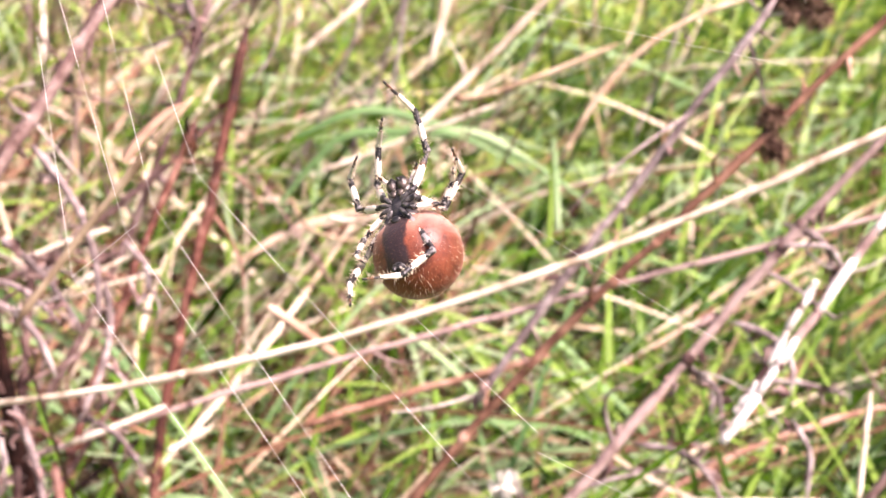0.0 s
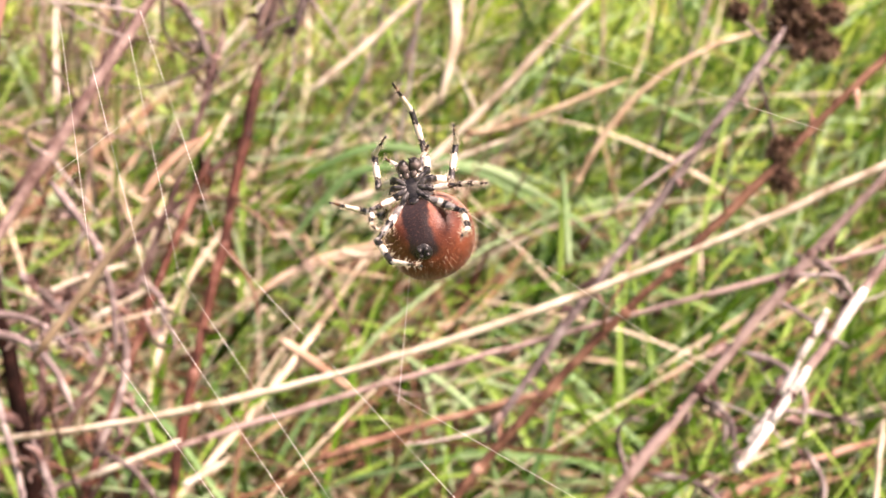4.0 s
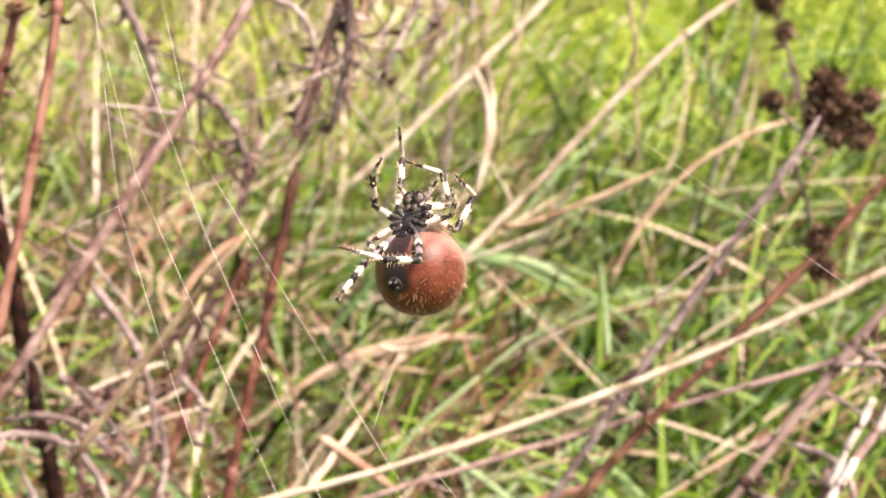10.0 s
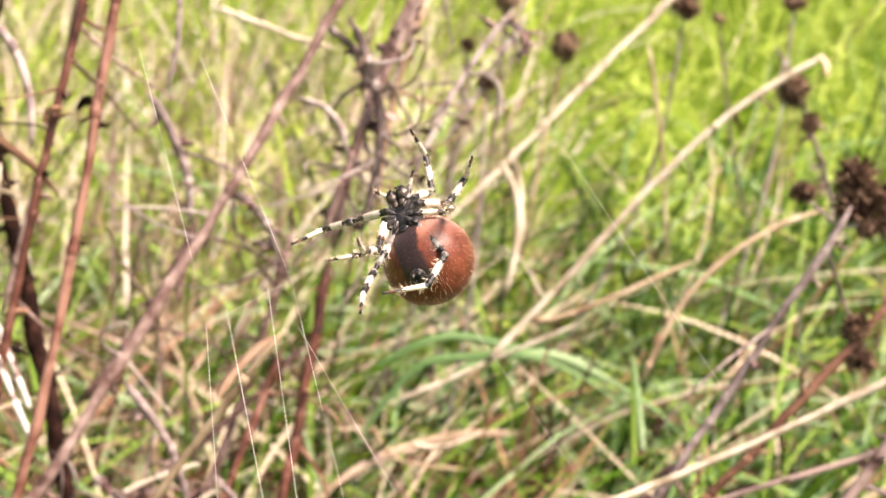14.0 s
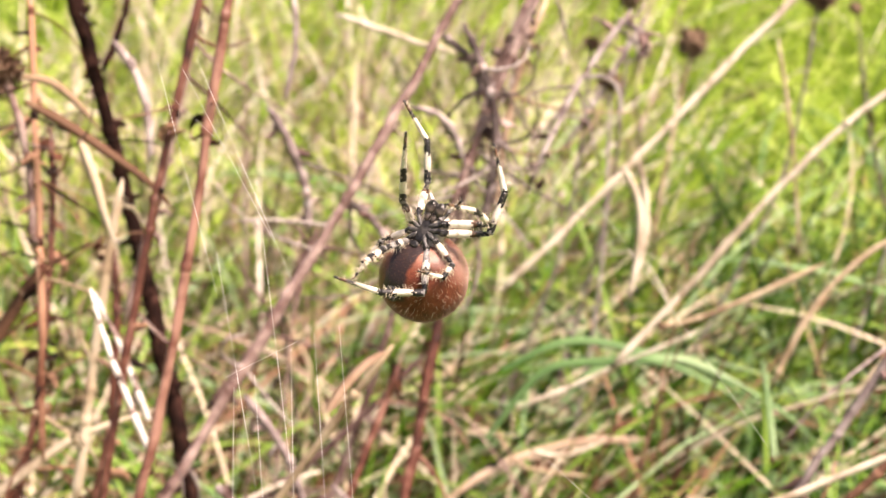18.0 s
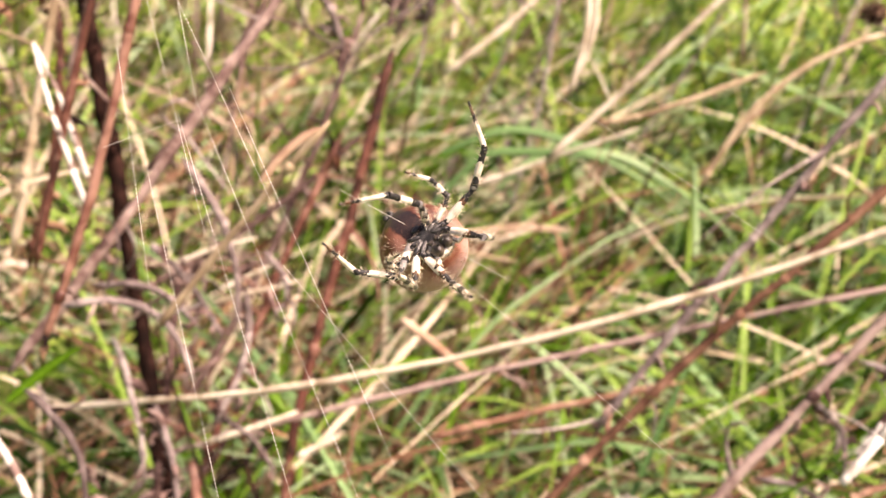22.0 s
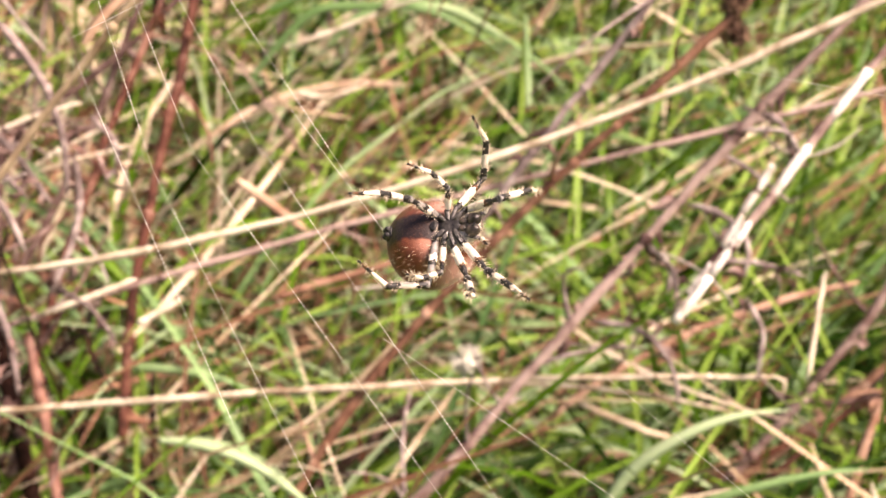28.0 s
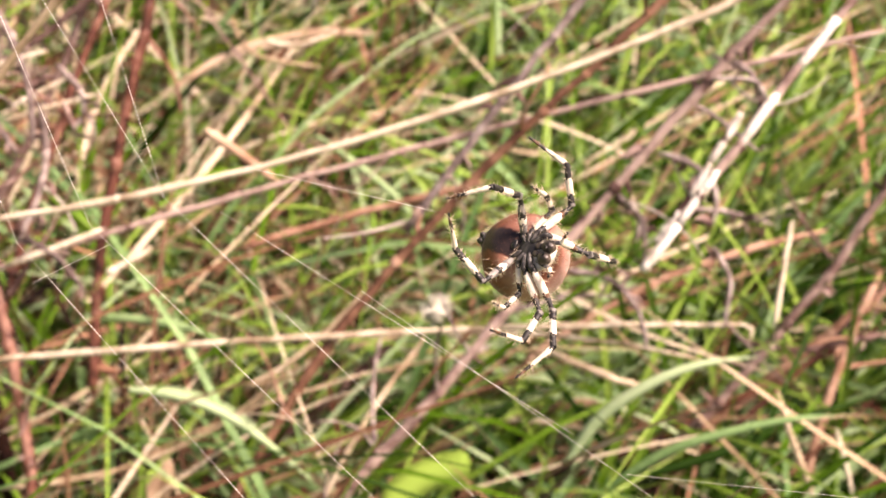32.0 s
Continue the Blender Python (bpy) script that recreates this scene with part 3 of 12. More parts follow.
stem_ob, stem_line = stem("dead_weed", [(-0.1160, 0.2385, 0.2086), (-0.1134, 0.2469, 0.2249), (-0.1105, 0.2554, 0.2411), (-0.1073, 0.2638, 0.2572), (-0.1036, 0.2723, 0.2732)], 0.00118, 0.00107, DRY_STALK, "upright straw coloured stem", "straw", "dead plants", 4, 25, flakes=0)
withered_twigs(stem_ob, stem_line, 4, 0.03, 0.00065, DRY_STALK, 25)
leaf_shreds(stem_ob, stem_line, 14, 0.0055, DRY_STALK, 25)
stem_ob, stem_line = stem("dead_weed", [(-0.0213, 0.3275, 0.3122), (-0.0431, 0.3016, 0.2792), (-0.0667, 0.2761, 0.2470), (-0.0914, 0.2510, 0.2153), (-0.1168, 0.2262, 0.1839)], 0.00122, 0.00144, PURPLE_STEM, "long slanting purple brown stem", "dead plant", "dead plants", 6, 26, flakes=0)
withered_twigs(stem_ob, stem_line, 6, 0.03, 0.00067, GREY_TWIG, 26)
leaf_shreds(stem_ob, stem_line, 18, 0.0055, PURPLE_STEM, 26)
stem_ob, stem_line = stem("dead_weed", [(-0.0291, 0.3138, 0.2930), (-0.0243, 0.3082, 0.2819), (-0.0224, 0.3025, 0.2705), (-0.0234, 0.2967, 0.2589), (-0.0274, 0.2908, 0.2470)], 0.00103, 0.00114, GREY_TWIG, "withered grey stem with curled leaf remains", "dead plant", "dead plants", 5, 27, flakes=0)
withered_twigs(stem_ob, stem_line, 9, 0.03, 0.00056, GREY_TWIG, 27)
leaf_shreds(stem_ob, stem_line, 24, 0.0055, PURPLE_STEM, 27)
stem_ob, stem_line = stem("dead_weed", [(0.0107, 0.3326, 0.2887), (0.0024, 0.3269, 0.2799), (-0.0049, 0.3211, 0.2705), (-0.0112, 0.3151, 0.2606), (-0.0165, 0.3091, 0.2500)], 0.00082, 0.00071, GREY_TWIG, "thin crooked grey twig", "dead plant", "dead plants", 3, 28, flakes=0)
withered_twigs(stem_ob, stem_line, 4, 0.025, 0.00045, GREY_TWIG, 28)
leaf_shreds(stem_ob, stem_line, 14, 0.0055, PURPLE_STEM, 28)
stem_ob, stem_line = stem("dead_weed", [(0.0071, 0.3311, 0.2868), (0.0121, 0.3307, 0.2844), (0.0139, 0.3298, 0.2819), (0.0127, 0.3282, 0.2791), (0.0083, 0.3260, 0.2762)], 0.00071, 0.00047, GREY_TWIG, "small hooked grey twig end", "dead plant", "dead plants", 1, 29, flakes=0)
withered_twigs(stem_ob, stem_line, 1, 0.015, 0.00039, GREY_TWIG, 29)
leaf_shreds(stem_ob, stem_line, 8, 0.0055, PURPLE_STEM, 29)
stem_ob, stem_line = stem("straw_stalk", [(0.0760, 0.4085, 0.2836), (0.0497, 0.3941, 0.2633), (0.0239, 0.3797, 0.2425), (-0.0019, 0.3652, 0.2218), (-0.0284, 0.3510, 0.2017)], 0.00123, 0.00098, PALE_STALK, "long slanting pale straw stalk", "straw", "straw stalks", 2, 30, flakes=0)
stem_ob, stem_line = stem("straw_stalk", [(0.0114, 0.3833, 0.2312), (0.0138, 0.3791, 0.2218), (0.0143, 0.3745, 0.2124), (0.0128, 0.3696, 0.2030), (0.0093, 0.3645, 0.1936)], 0.00126, 0.00101, PALE_STALK, "bent over whitish dry stalk", "straw", "straw stalks", 0, 31, flakes=0)
stem_ob, stem_line = stem("straw_stalk", [(0.0023, 0.3372, 0.1829), (0.0261, 0.3479, 0.2040), (0.0491, 0.3589, 0.2257), (0.0738, 0.3690, 0.2455), (0.1025, 0.3769, 0.2611)], 0.00110, 0.00098, PALE_STALK, "long slanting tan dry stalk", "straw", "straw stalks", 3, 32, flakes=0)
withered_twigs(stem_ob, stem_line, 2, 0.03, 0.00061, PALE_STALK, 32)
leaf_shreds(stem_ob, stem_line, 10, 0.0055, DRY_STALK, 32)
stem_ob, stem_line = stem("straw_stalk", [(0.0458, 0.3259, 0.1821), (0.0550, 0.3339, 0.1980), (0.0671, 0.3402, 0.2105), (0.0821, 0.3448, 0.2195), (0.1000, 0.3477, 0.2250)], 0.00096, 0.00072, DRY_STALK, "thin arching straw stalk", "straw", "straw stalks", 2, 33, flakes=0)
stem_ob, stem_line = stem("straw_stalk", [(0.0173, 0.3422, 0.1926), (0.0290, 0.3438, 0.1957), (0.0406, 0.3457, 0.1994), (0.0520, 0.3479, 0.2036), (0.0632, 0.3504, 0.2084)], 0.00086, 0.00074, DRY_STALK, "thin straw stalk in the grass", "straw", "straw stalks", 2, 34, flakes=0)
stem_ob, stem_line = stem("straw_stalk", [(-0.0309, 0.3364, 0.1627), (-0.0242, 0.3314, 0.1540), (-0.0040, 0.3297, 0.1511)], 0.00063, 0.00050, DRY_STALK, "thin straw in the grass", "straw", "straw stalks", 0, 35, flakes=0)
stem_ob, stem_line = stem("dead_weed", [(0.0828, 0.2716, 0.2591), (0.0672, 0.2644, 0.2362), (0.0510, 0.2556, 0.2141), (0.0346, 0.2461, 0.1922), (0.0189, 0.2368, 0.1700)], 0.00097, 0.00108, GREY_TWIG, "bluish grey stem carrying a cluster of withered flower heads", "dead plant", "dead plants", 4, 36, flakes=0)
withered_twigs(stem_ob, stem_line, 5, 0.03, 0.00053, GREY_TWIG, 36)
leaf_shreds(stem_ob, stem_line, 16, 0.0055, PURPLE_STEM, 36)
stem_ob, stem_line = stem("dead_weed", [(0.0813, 0.2734, 0.2535), (0.0775, 0.2750, 0.2563), (0.0732, 0.2772, 0.2601)], 0.00043, 0.00043, GREY_TWIG, "short side stalk of a withered flower head", "dead plant", "dead plants", 0, 37, flakes=0)
stem_ob, stem_line = stem("dead_weed", [(0.0813, 0.2734, 0.2535), (0.0876, 0.2737, 0.2541), (0.0926, 0.2734, 0.2535)], 0.00043, 0.00043, GREY_TWIG, "short side stalk of a withered flower head", "dead plant", "dead plants", 0, 38, flakes=0)
stem_ob, stem_line = stem("dead_weed", [(0.0863, 0.2750, 0.2563), (0.0920, 0.2765, 0.2590), (0.0951, 0.2778, 0.2612)], 0.00043, 0.00043, GREY_TWIG, "short side stalk of a withered flower head", "dead plant", "dead plants", 0, 39, flakes=0)
seed_head("seed_head", (0.0730, 0.2775, 0.2606), 0.00327, random.Random(1), "withered brown flower head on a grey stalk", stem_ob)
seed_head("seed_head", (0.0853, 0.2787, 0.2628), 0.00503, random.Random(2), "withered brown flower head on a grey stalk", stem_ob)
seed_head("seed_head", (0.0838, 0.2759, 0.2579), 0.00428, random.Random(3), "withered brown flower head on a grey stalk", stem_ob)
seed_head("seed_head", (0.0888, 0.2762, 0.2584), 0.00453, random.Random(4), "withered brown flower head on a grey stalk", stem_ob)
seed_head("seed_head", (0.0945, 0.2775, 0.2606), 0.00327, random.Random(5), "withered brown flower head on a grey stalk", stem_ob)
seed_head("seed_head", (0.0926, 0.2736, 0.2539), 0.00378, random.Random(6), "withered brown flower head on a grey stalk", stem_ob)
seed_head("seed_head", (0.0870, 0.2734, 0.2535), 0.00302, random.Random(7), "withered brown flower head on a grey stalk", stem_ob)
seed_head("seed_head", (0.0808, 0.2533, 0.2388), 0.00341, random.Random(8), "small dark brown withered head caught among stems", stem_ob)
seed_head("seed_head", (0.0816, 0.2503, 0.2335), 0.00365, random.Random(9), "small dark brown withered head caught among stems", stem_ob)
stem_ob, stem_line = stem("dead_weed", [(0.0924, 0.3923, 0.2584), (0.0976, 0.3866, 0.2469), (0.1021, 0.3807, 0.2351), (0.1058, 0.3748, 0.2232), (0.1088, 0.3688, 0.2111)], 0.00072, 0.00058, GREY_TWIG, "thin dark stalk with small withered heads", "dead plant", "dead plants", 1, 40, flakes=0)
withered_twigs(stem_ob, stem_line, 2, 0.02, 0.00040, GREY_TWIG, 40)
leaf_shreds(stem_ob, stem_line, 10, 0.0055, PURPLE_STEM, 40)
seed_head("seed_head", (0.0955, 0.3819, 0.2487), 0.00503, random.Random(10), "dark brown withered head", stem_ob)
seed_head("seed_head", (0.1003, 0.3774, 0.2396), 0.00336, random.Random(11), "dark brown withered head", stem_ob)
stem_ob, stem_line = stem("dead_weed", [(0.0166, 0.3923, 0.2706), (0.0104, 0.3878, 0.2616), (0.0041, 0.3833, 0.2527), (-0.0025, 0.3789, 0.2441), (-0.0093, 0.3746, 0.2355)], 0.00086, 0.00071, GREY_TWIG, "thin crooked grey stalk", "dead plant", "dead plants", 2, 41, flakes=0)
withered_twigs(stem_ob, stem_line, 3, 0.02, 0.00047, GREY_TWIG, 41)
leaf_shreds(stem_ob, stem_line, 12, 0.0055, PURPLE_STEM, 41)
seed_head("seed_head", (0.0049, 0.3833, 0.2527), 0.00302, random.Random(12), "small dark brown seed head", stem_ob)
stem_ob, stem_line = stem("dead_weed", [(0.0331, 0.4489, 0.2429), (0.0287, 0.4409, 0.2280), (0.0246, 0.4329, 0.2131), (0.0208, 0.4249, 0.1980), (0.0173, 0.4168, 0.1829)], 0.00064, 0.00064, DRY_STALK, "thin stalk of a brown seed head", "straw", "dead plants", 0, 42, flakes=0)
seed_head("seed_head", (0.0330, 0.4489, 0.2429), 0.00566, random.Random(13), "round brown seed head", stem_ob)
stem_ob, stem_line = stem("dead_weed", [(-0.1206, 0.2619, 0.3036), (-0.1178, 0.2586, 0.2959), (-0.1159, 0.2548, 0.2876), (-0.1151, 0.2506, 0.2787), (-0.1151, 0.2459, 0.2693)], 0.00090, 0.00080, PURPLE_STEM, "stalk of a brown seed head", "dead plant", "dead plants", 2, 43, flakes=0)
withered_twigs(stem_ob, stem_line, 3, 0.03, 0.00049, PURPLE_STEM, 43)
leaf_shreds(stem_ob, stem_line, 12, 0.0055, PURPLE_STEM, 43)
seed_head("seed_head", (-0.1217, 0.2615, 0.3031), 0.00517, random.Random(14), "round brown seed head", stem_ob)
stem_ob, stem_line = stem("straw_stalk", [(-0.0360, 0.2162, 0.2615), (-0.0453, 0.2147, 0.2503), (-0.0544, 0.2122, 0.2391), (-0.0634, 0.2088, 0.2279), (-0.0722, 0.2044, 0.2168)], 0.00079, 0.00079, DRY_STALK, "straw stalk below a pale dry leaf", "straw", "straw stalks", 1, 44, flakes=0)
leaf("dry_leaf", [(-0.0465, 0.2022, 0.2561), (-0.0437, 0.2049, 0.2594), (-0.0399, 0.2074, 0.2624), (-0.0364, 0.2091, 0.2643)], 0.00195, DRY_BLADE, "broad pale dry leaf tip on a bent stalk", (0, -0.6, 0.8), "grass blade", "grass blades", True, stem_ob)
leaf("dead_leaf", [(-0.0327, 0.2803, 0.1654), (-0.0256, 0.2779, 0.1611), (-0.0185, 0.2753, 0.1566), (-0.0138, 0.2737, 0.1538)], 0.00257, DRY_BLADE, "short reddish tan dry leaf", (0, -0.6, 0.8), "leaf", "dry leaves", True)
leaf("dry_grass", [(-0.0511, 0.3242, 0.1430), (-0.0346, 0.3319, 0.1514), (-0.0212, 0.3360, 0.1554), (-0.0043, 0.3394, 0.1576), (0.0137, 0.3406, 0.1569)], 0.00258, DRY_BLADE, "arching tan dry grass blade", (0, -0.6, 0.8), "grass blade", "grass blades", False)
leaf("dry_grass", [(-0.0388, 0.3402, 0.1445), (-0.0201, 0.3432, 0.1494), (-0.0064, 0.3449, 0.1524), (0.0128, 0.3443, 0.1535)], 0.00241, DRY_BLADE, "arching tan dry grass blade", (0, -0.6, 0.8), "grass blade", "grass blades", False)
leaf("arching_grass", [(-0.0123, 0.3537, 0.1615), (-0.0041, 0.3592, 0.1679), (0.0080, 0.3628, 0.1713), (0.0221, 0.3631, 0.1697), (0.0383, 0.3604, 0.1638), (0.0548, 0.3553, 0.1546), (0.0661, 0.3491, 0.1446)], 0.00290, GRASS_PALE, "broad arching pale green grass blade", (0, -0.6, 0.8), "grass blade", "grass blades", False)
leaf("arching_grass", [(-0.0360, 0.3447, 0.1537), (-0.0184, 0.3539, 0.1718), (-0.0011, 0.3553, 0.1745), (0.0161, 0.3553, 0.1741), (0.0331, 0.3521, 0.1676), (0.0450, 0.3482, 0.1596)], 0.00290, GRASS_PALE, "arching pale green grass blade", (0, -0.6, 0.8), "grass blade", "grass blades", False)
leaf("arching_grass", [(-0.0305, 0.3579, 0.1707), (-0.0099, 0.3642, 0.1767), (0.0121, 0.3654, 0.1717), (0.0323, 0.3649, 0.1638), (0.0491, 0.3616, 0.1515)], 0.00290, GRASS_PALE, "arching pale green grass blade", (0, -0.6, 0.8), "grass blade", "grass blades", False)
leaf("arching_grass", [(0.0580, 0.1975, 0.1327), (0.0647, 0.2008, 0.1459), (0.0753, 0.2028, 0.1558), (0.0864, 0.2045, 0.1609), (0.0997, 0.2063, 0.1618)], 0.0030, GRASS_PALE, "broad pale green grass blade arching over the straw", (0, -0.6, 0.8), "grass blade", "grass blades", False)
leaf("arching_grass", [(0.0684, 0.1926, 0.1311), (0.0803, 0.1942, 0.1420), (0.0935, 0.1945, 0.1491), (0.1074, 0.1955, 0.1528), (0.1185, 0.1973, 0.1523)], 0.0024, GRASS_PALE, "pale green grass blade arching low", (0, -0.6, 0.8), "grass blade", "grass blades", False)
leaf("arching_grass", [(-0.0463, 0.2160, 0.1358), (-0.0350, 0.2129, 0.1376), (-0.0227, 0.2091, 0.1352), (-0.0118, 0.2040, 0.1299), (-0.0009, 0.1983, 0.1223)], 0.0027, GRASS_PALE, "pale bluish green blade drooping to its tip", (0, -0.6, 0.8), "grass blade", "grass blades", False)
leaf("arching_grass", [(-0.0622, 0.2445, 0.1314), (-0.0488, 0.2423, 0.1330), (-0.0356, 0.2402, 0.1325), (-0.0227, 0.2376, 0.1281)], 0.0024, GRASS_PALE, "pale green blade lying over the stems", (0, -0.6, 0.8), "grass blade", "grass blades", False)
leaf("arching_grass", [(0.0825, 0.2078, 0.1159), (0.1009, 0.2111, 0.1212), (0.1207, 0.2163, 0.1286), (0.1405, 0.2196, 0.1339)], 0.00290, GRASS, "broad green grass blade lying low", (0, -0.6, 0.8), "grass blade", "grass blades", False)
leaf("weed_leaf", [(0.0156, 0.1979, 0.1140), (0.0238, 0.2024, 0.1196), (0.0320, 0.2045, 0.1226), (0.0347, 0.2068, 0.1253)], 0.00831, GRASS, "rounded bright green leaf", (0, -0.6, 0.8), "leaf", "green leaves", True)
leaf("dead_leaf", [(-0.0440, 0.2060, 0.1000), (-0.0420, 0.2085, 0.1050), (-0.0395, 0.2110, 0.1095), (-0.0385, 0.2135, 0.1130)], 0.0072, DRY_BLADE, "pointed brown dead leaf standing in the grass", (0.2, -0.9, 0.3), "leaf", "dry leaves", False, fold=0.5)
leaf("arching_grass", [(-0.0492, 0.2395, 0.1088), (-0.0356, 0.2381, 0.1085), (-0.0219, 0.2335, 0.1048), (-0.0142, 0.2282, 0.0997)], 0.00290, GRASS_PALE, "pale bluish green grass blade", (0, -0.6, 0.8), "grass blade", "grass blades", False)
leaf("arching_grass", [(-0.0054, 0.3161, 0.1363), (0.0150, 0.3052, 0.1264), (0.0288, 0.2945, 0.1161), (0.0425, 0.2827, 0.1046)], 0.00235, GRASS_PALE, "slender green grass blade", (0, -0.6, 0.8), "grass blade", "grass blades", False)
leaf("arching_grass", [(-0.0768, 0.2829, 0.1383), (-0.0626, 0.2740, 0.1300), (-0.0598, 0.2602, 0.1154), (-0.0580, 0.2517, 0.1064)], 0.00290, GRASS, "upright bright green grass blade", (0, -0.6, 0.8), "grass blade", "grass blades", False)
leaf("arching_grass", [(0.0478, 0.3286, 0.1579), (0.0472, 0.3349, 0.1657), (0.0463, 0.3432, 0.1763), (0.0458, 0.3463, 0.1802)], 0.00210, GRASS_PALE, "upright vivid green grass blade", (0, -0.6, 0.8), "grass blade", "grass blades", False)
leaf("arching_grass", [(0.0476, 0.3447, 0.1406), (0.0476, 0.3514, 0.1542), (0.0475, 0.3588, 0.1693)], 0.00200, GRASS, "upright vivid green grass blade", (0, -0.6, 0.8), "grass blade", "grass blades", False)
leaf("arching_grass", [(0.0097, 0.3586, 0.1711), (0.0202, 0.3595, 0.1727), (0.0306, 0.3582, 0.1704), (0.0446, 0.3543, 0.1636)], 0.00290, GRASS_PALE, "arching pale green grass blade", (0, -0.6, 0.8), "grass blade", "grass blades", False)
stem_ob, stem_line = stem("old_weed", [(-0.0991, 0.2349, 0.2643), (-0.0961, 0.2325, 0.2585), (-0.0935, 0.2300, 0.2526), (-0.0911, 0.2275, 0.2466), (-0.0890, 0.2248, 0.2405)], 0.00039, 0.00077, PURPLE_STEM, "broken upright stalk with flaking white bark", "dead plant", "dead plants", 2, 45, flakes=14)
stem_ob, stem_line = stem("old_weed", [(-0.0996, 0.2348, 0.2655), (-0.0969, 0.2302, 0.2587), (-0.0938, 0.2256, 0.2521), (-0.0904, 0.2212, 0.2455), (-0.0868, 0.2168, 0.2389)], 0.00039, 0.00077, PURPLE_STEM, "broken stalk with flaking white bark", "dead plant", "dead plants", 2, 46, flakes=17)
stem_ob, stem_line = stem("old_weed", [(-0.0938, 0.1740, 0.2149), (-0.0893, 0.1707, 0.2099), (-0.0846, 0.1663, 0.2031)], 0.00080, 0.00071, PURPLE_STEM, "pale flaking stalk end", "dead plant", "dead plants", 1, 47, flakes=9)
white_flower((0.0270, 0.2275, 0.1543), 0.00409)
stem_ob, stem_line = stem("dead_weed", [(-0.0815, 0.2850, 0.3144), (-0.0857, 0.2761, 0.2977), (-0.0902, 0.2672, 0.2812), (-0.0952, 0.2583, 0.2648), (-0.1007, 0.2494, 0.2485)], 0.00103, 0.00083, PURPLE_STEM, "upright purple brown stem", "dead plant", "dead plants", 4, 48, flakes=0)
withered_twigs(stem_ob, stem_line, 3, 0.03, 0.00057, PURPLE_STEM, 48)
leaf_shreds(stem_ob, stem_line, 12, 0.0055, PURPLE_STEM, 48)
leaf("dry_grass", [(-0.1121, 0.2525, 0.3045), (-0.1065, 0.2527, 0.3030), (-0.1016, 0.2516, 0.2990), (-0.0967, 0.2494, 0.2930)], 0.00204, STRAW, "pale curved dead leaf blade", (0, -0.6, 0.8), "grass blade", "grass blades", False)
leaf("dry_grass", [(-0.1117, 0.2503, 0.2999), (-0.1045, 0.2494, 0.2957), (-0.0957, 0.2478, 0.2894), (-0.0869, 0.2459, 0.2825), (-0.0825, 0.2439, 0.2771)], 0.00227, STRAW, "pale straw blade leaning among stems", (0, -0.6, 0.8), "grass blade", "grass blades", False)
leaf("dry_grass", [(-0.1051, 0.2573, 0.2891), (-0.1024, 0.2543, 0.2820), (-0.1003, 0.2509, 0.2744), (-0.0976, 0.2476, 0.2668)], 0.00235, STRAW, "pale hanging dead blade", (0, -0.6, 0.8), "grass blade", "grass blades", False)
leaf("dry_grass", [(-0.1343, 0.2404, 0.2415), (-0.1256, 0.2465, 0.2511), (-0.1188, 0.2519, 0.2598), (-0.1121, 0.2549, 0.2636)], 0.00365, STRAW, "broad straw blade beside stems", (0, -0.6, 0.8), "grass blade", "grass blades", False)
leaf("dry_grass", [(-0.1373, 0.2359, 0.2105), (-0.1259, 0.2412, 0.2174), (-0.1145, 0.2459, 0.2232), (-0.0957, 0.2510, 0.2272)], 0.00277, STRAW, "straw blade leaning over the grass", (0, -0.6, 0.8), "grass blade", "grass blades", False)
leaf("arching_grass", [(-0.1332, 0.2400, 0.2403), (-0.1282, 0.2438, 0.2464), (-0.1245, 0.2464, 0.2505)], 0.00290, GRASS_PALE, "pale green grass blade", (0, -0.6, 0.8), "grass blade", "grass blades", False)
stem_ob, stem_line = stem("dead_weed", [(-0.1011, 0.2765, 0.3038), (-0.0974, 0.2744, 0.2983), (-0.0949, 0.2719, 0.2924), (-0.0938, 0.2690, 0.2861), (-0.0939, 0.2657, 0.2794)], 0.00103, 0.00083, GREY_TWIG, "hooked grey dead leaf stalk", "dead plant", "dead plants", 1, 49, flakes=0)
stem_ob, stem_line = stem("dead_weed", [(-0.0715, 0.3243, 0.2995), (-0.0713, 0.3213, 0.2932), (-0.0718, 0.3182, 0.2871), (-0.0730, 0.3151, 0.2812), (-0.0748, 0.3120, 0.2755)], 0.00082, 0.00066, GREY_TWIG, "thin grey hanging twig", "dead plant", "dead plants", 1, 50, flakes=0)
stem_ob, stem_line = stem("dead_weed", [(-0.0789, 0.3112, 0.2752), (-0.0744, 0.3085, 0.2683), (-0.0713, 0.3055, 0.2611), (-0.0697, 0.3021, 0.2536), (-0.0695, 0.2983, 0.2459)], 0.00118, 0.00094, GREY_TWIG, "bent grey dead stem", "dead plant", "dead plants", 2, 51, flakes=0)
withered_twigs(stem_ob, stem_line, 2, 0.03, 0.00065, GREY_TWIG, 51)
leaf_shreds(stem_ob, stem_line, 10, 0.0055, PURPLE_STEM, 51)
stem_ob, stem_line = stem("dead_weed", [(-0.0589, 0.2944, 0.2572), (-0.0541, 0.2935, 0.2538), (-0.0505, 0.2921, 0.2498), (-0.0480, 0.2902, 0.2451), (-0.0467, 0.2878, 0.2397)], 0.00103, 0.00082, GREY_TWIG, "curled grey side shoot", "dead plant", "dead plants", 1, 52, flakes=0)
withered_twigs(stem_ob, stem_line, 2, 0.03, 0.00056, GREY_TWIG, 52)
leaf_shreds(stem_ob, stem_line, 10, 0.0055, PURPLE_STEM, 52)
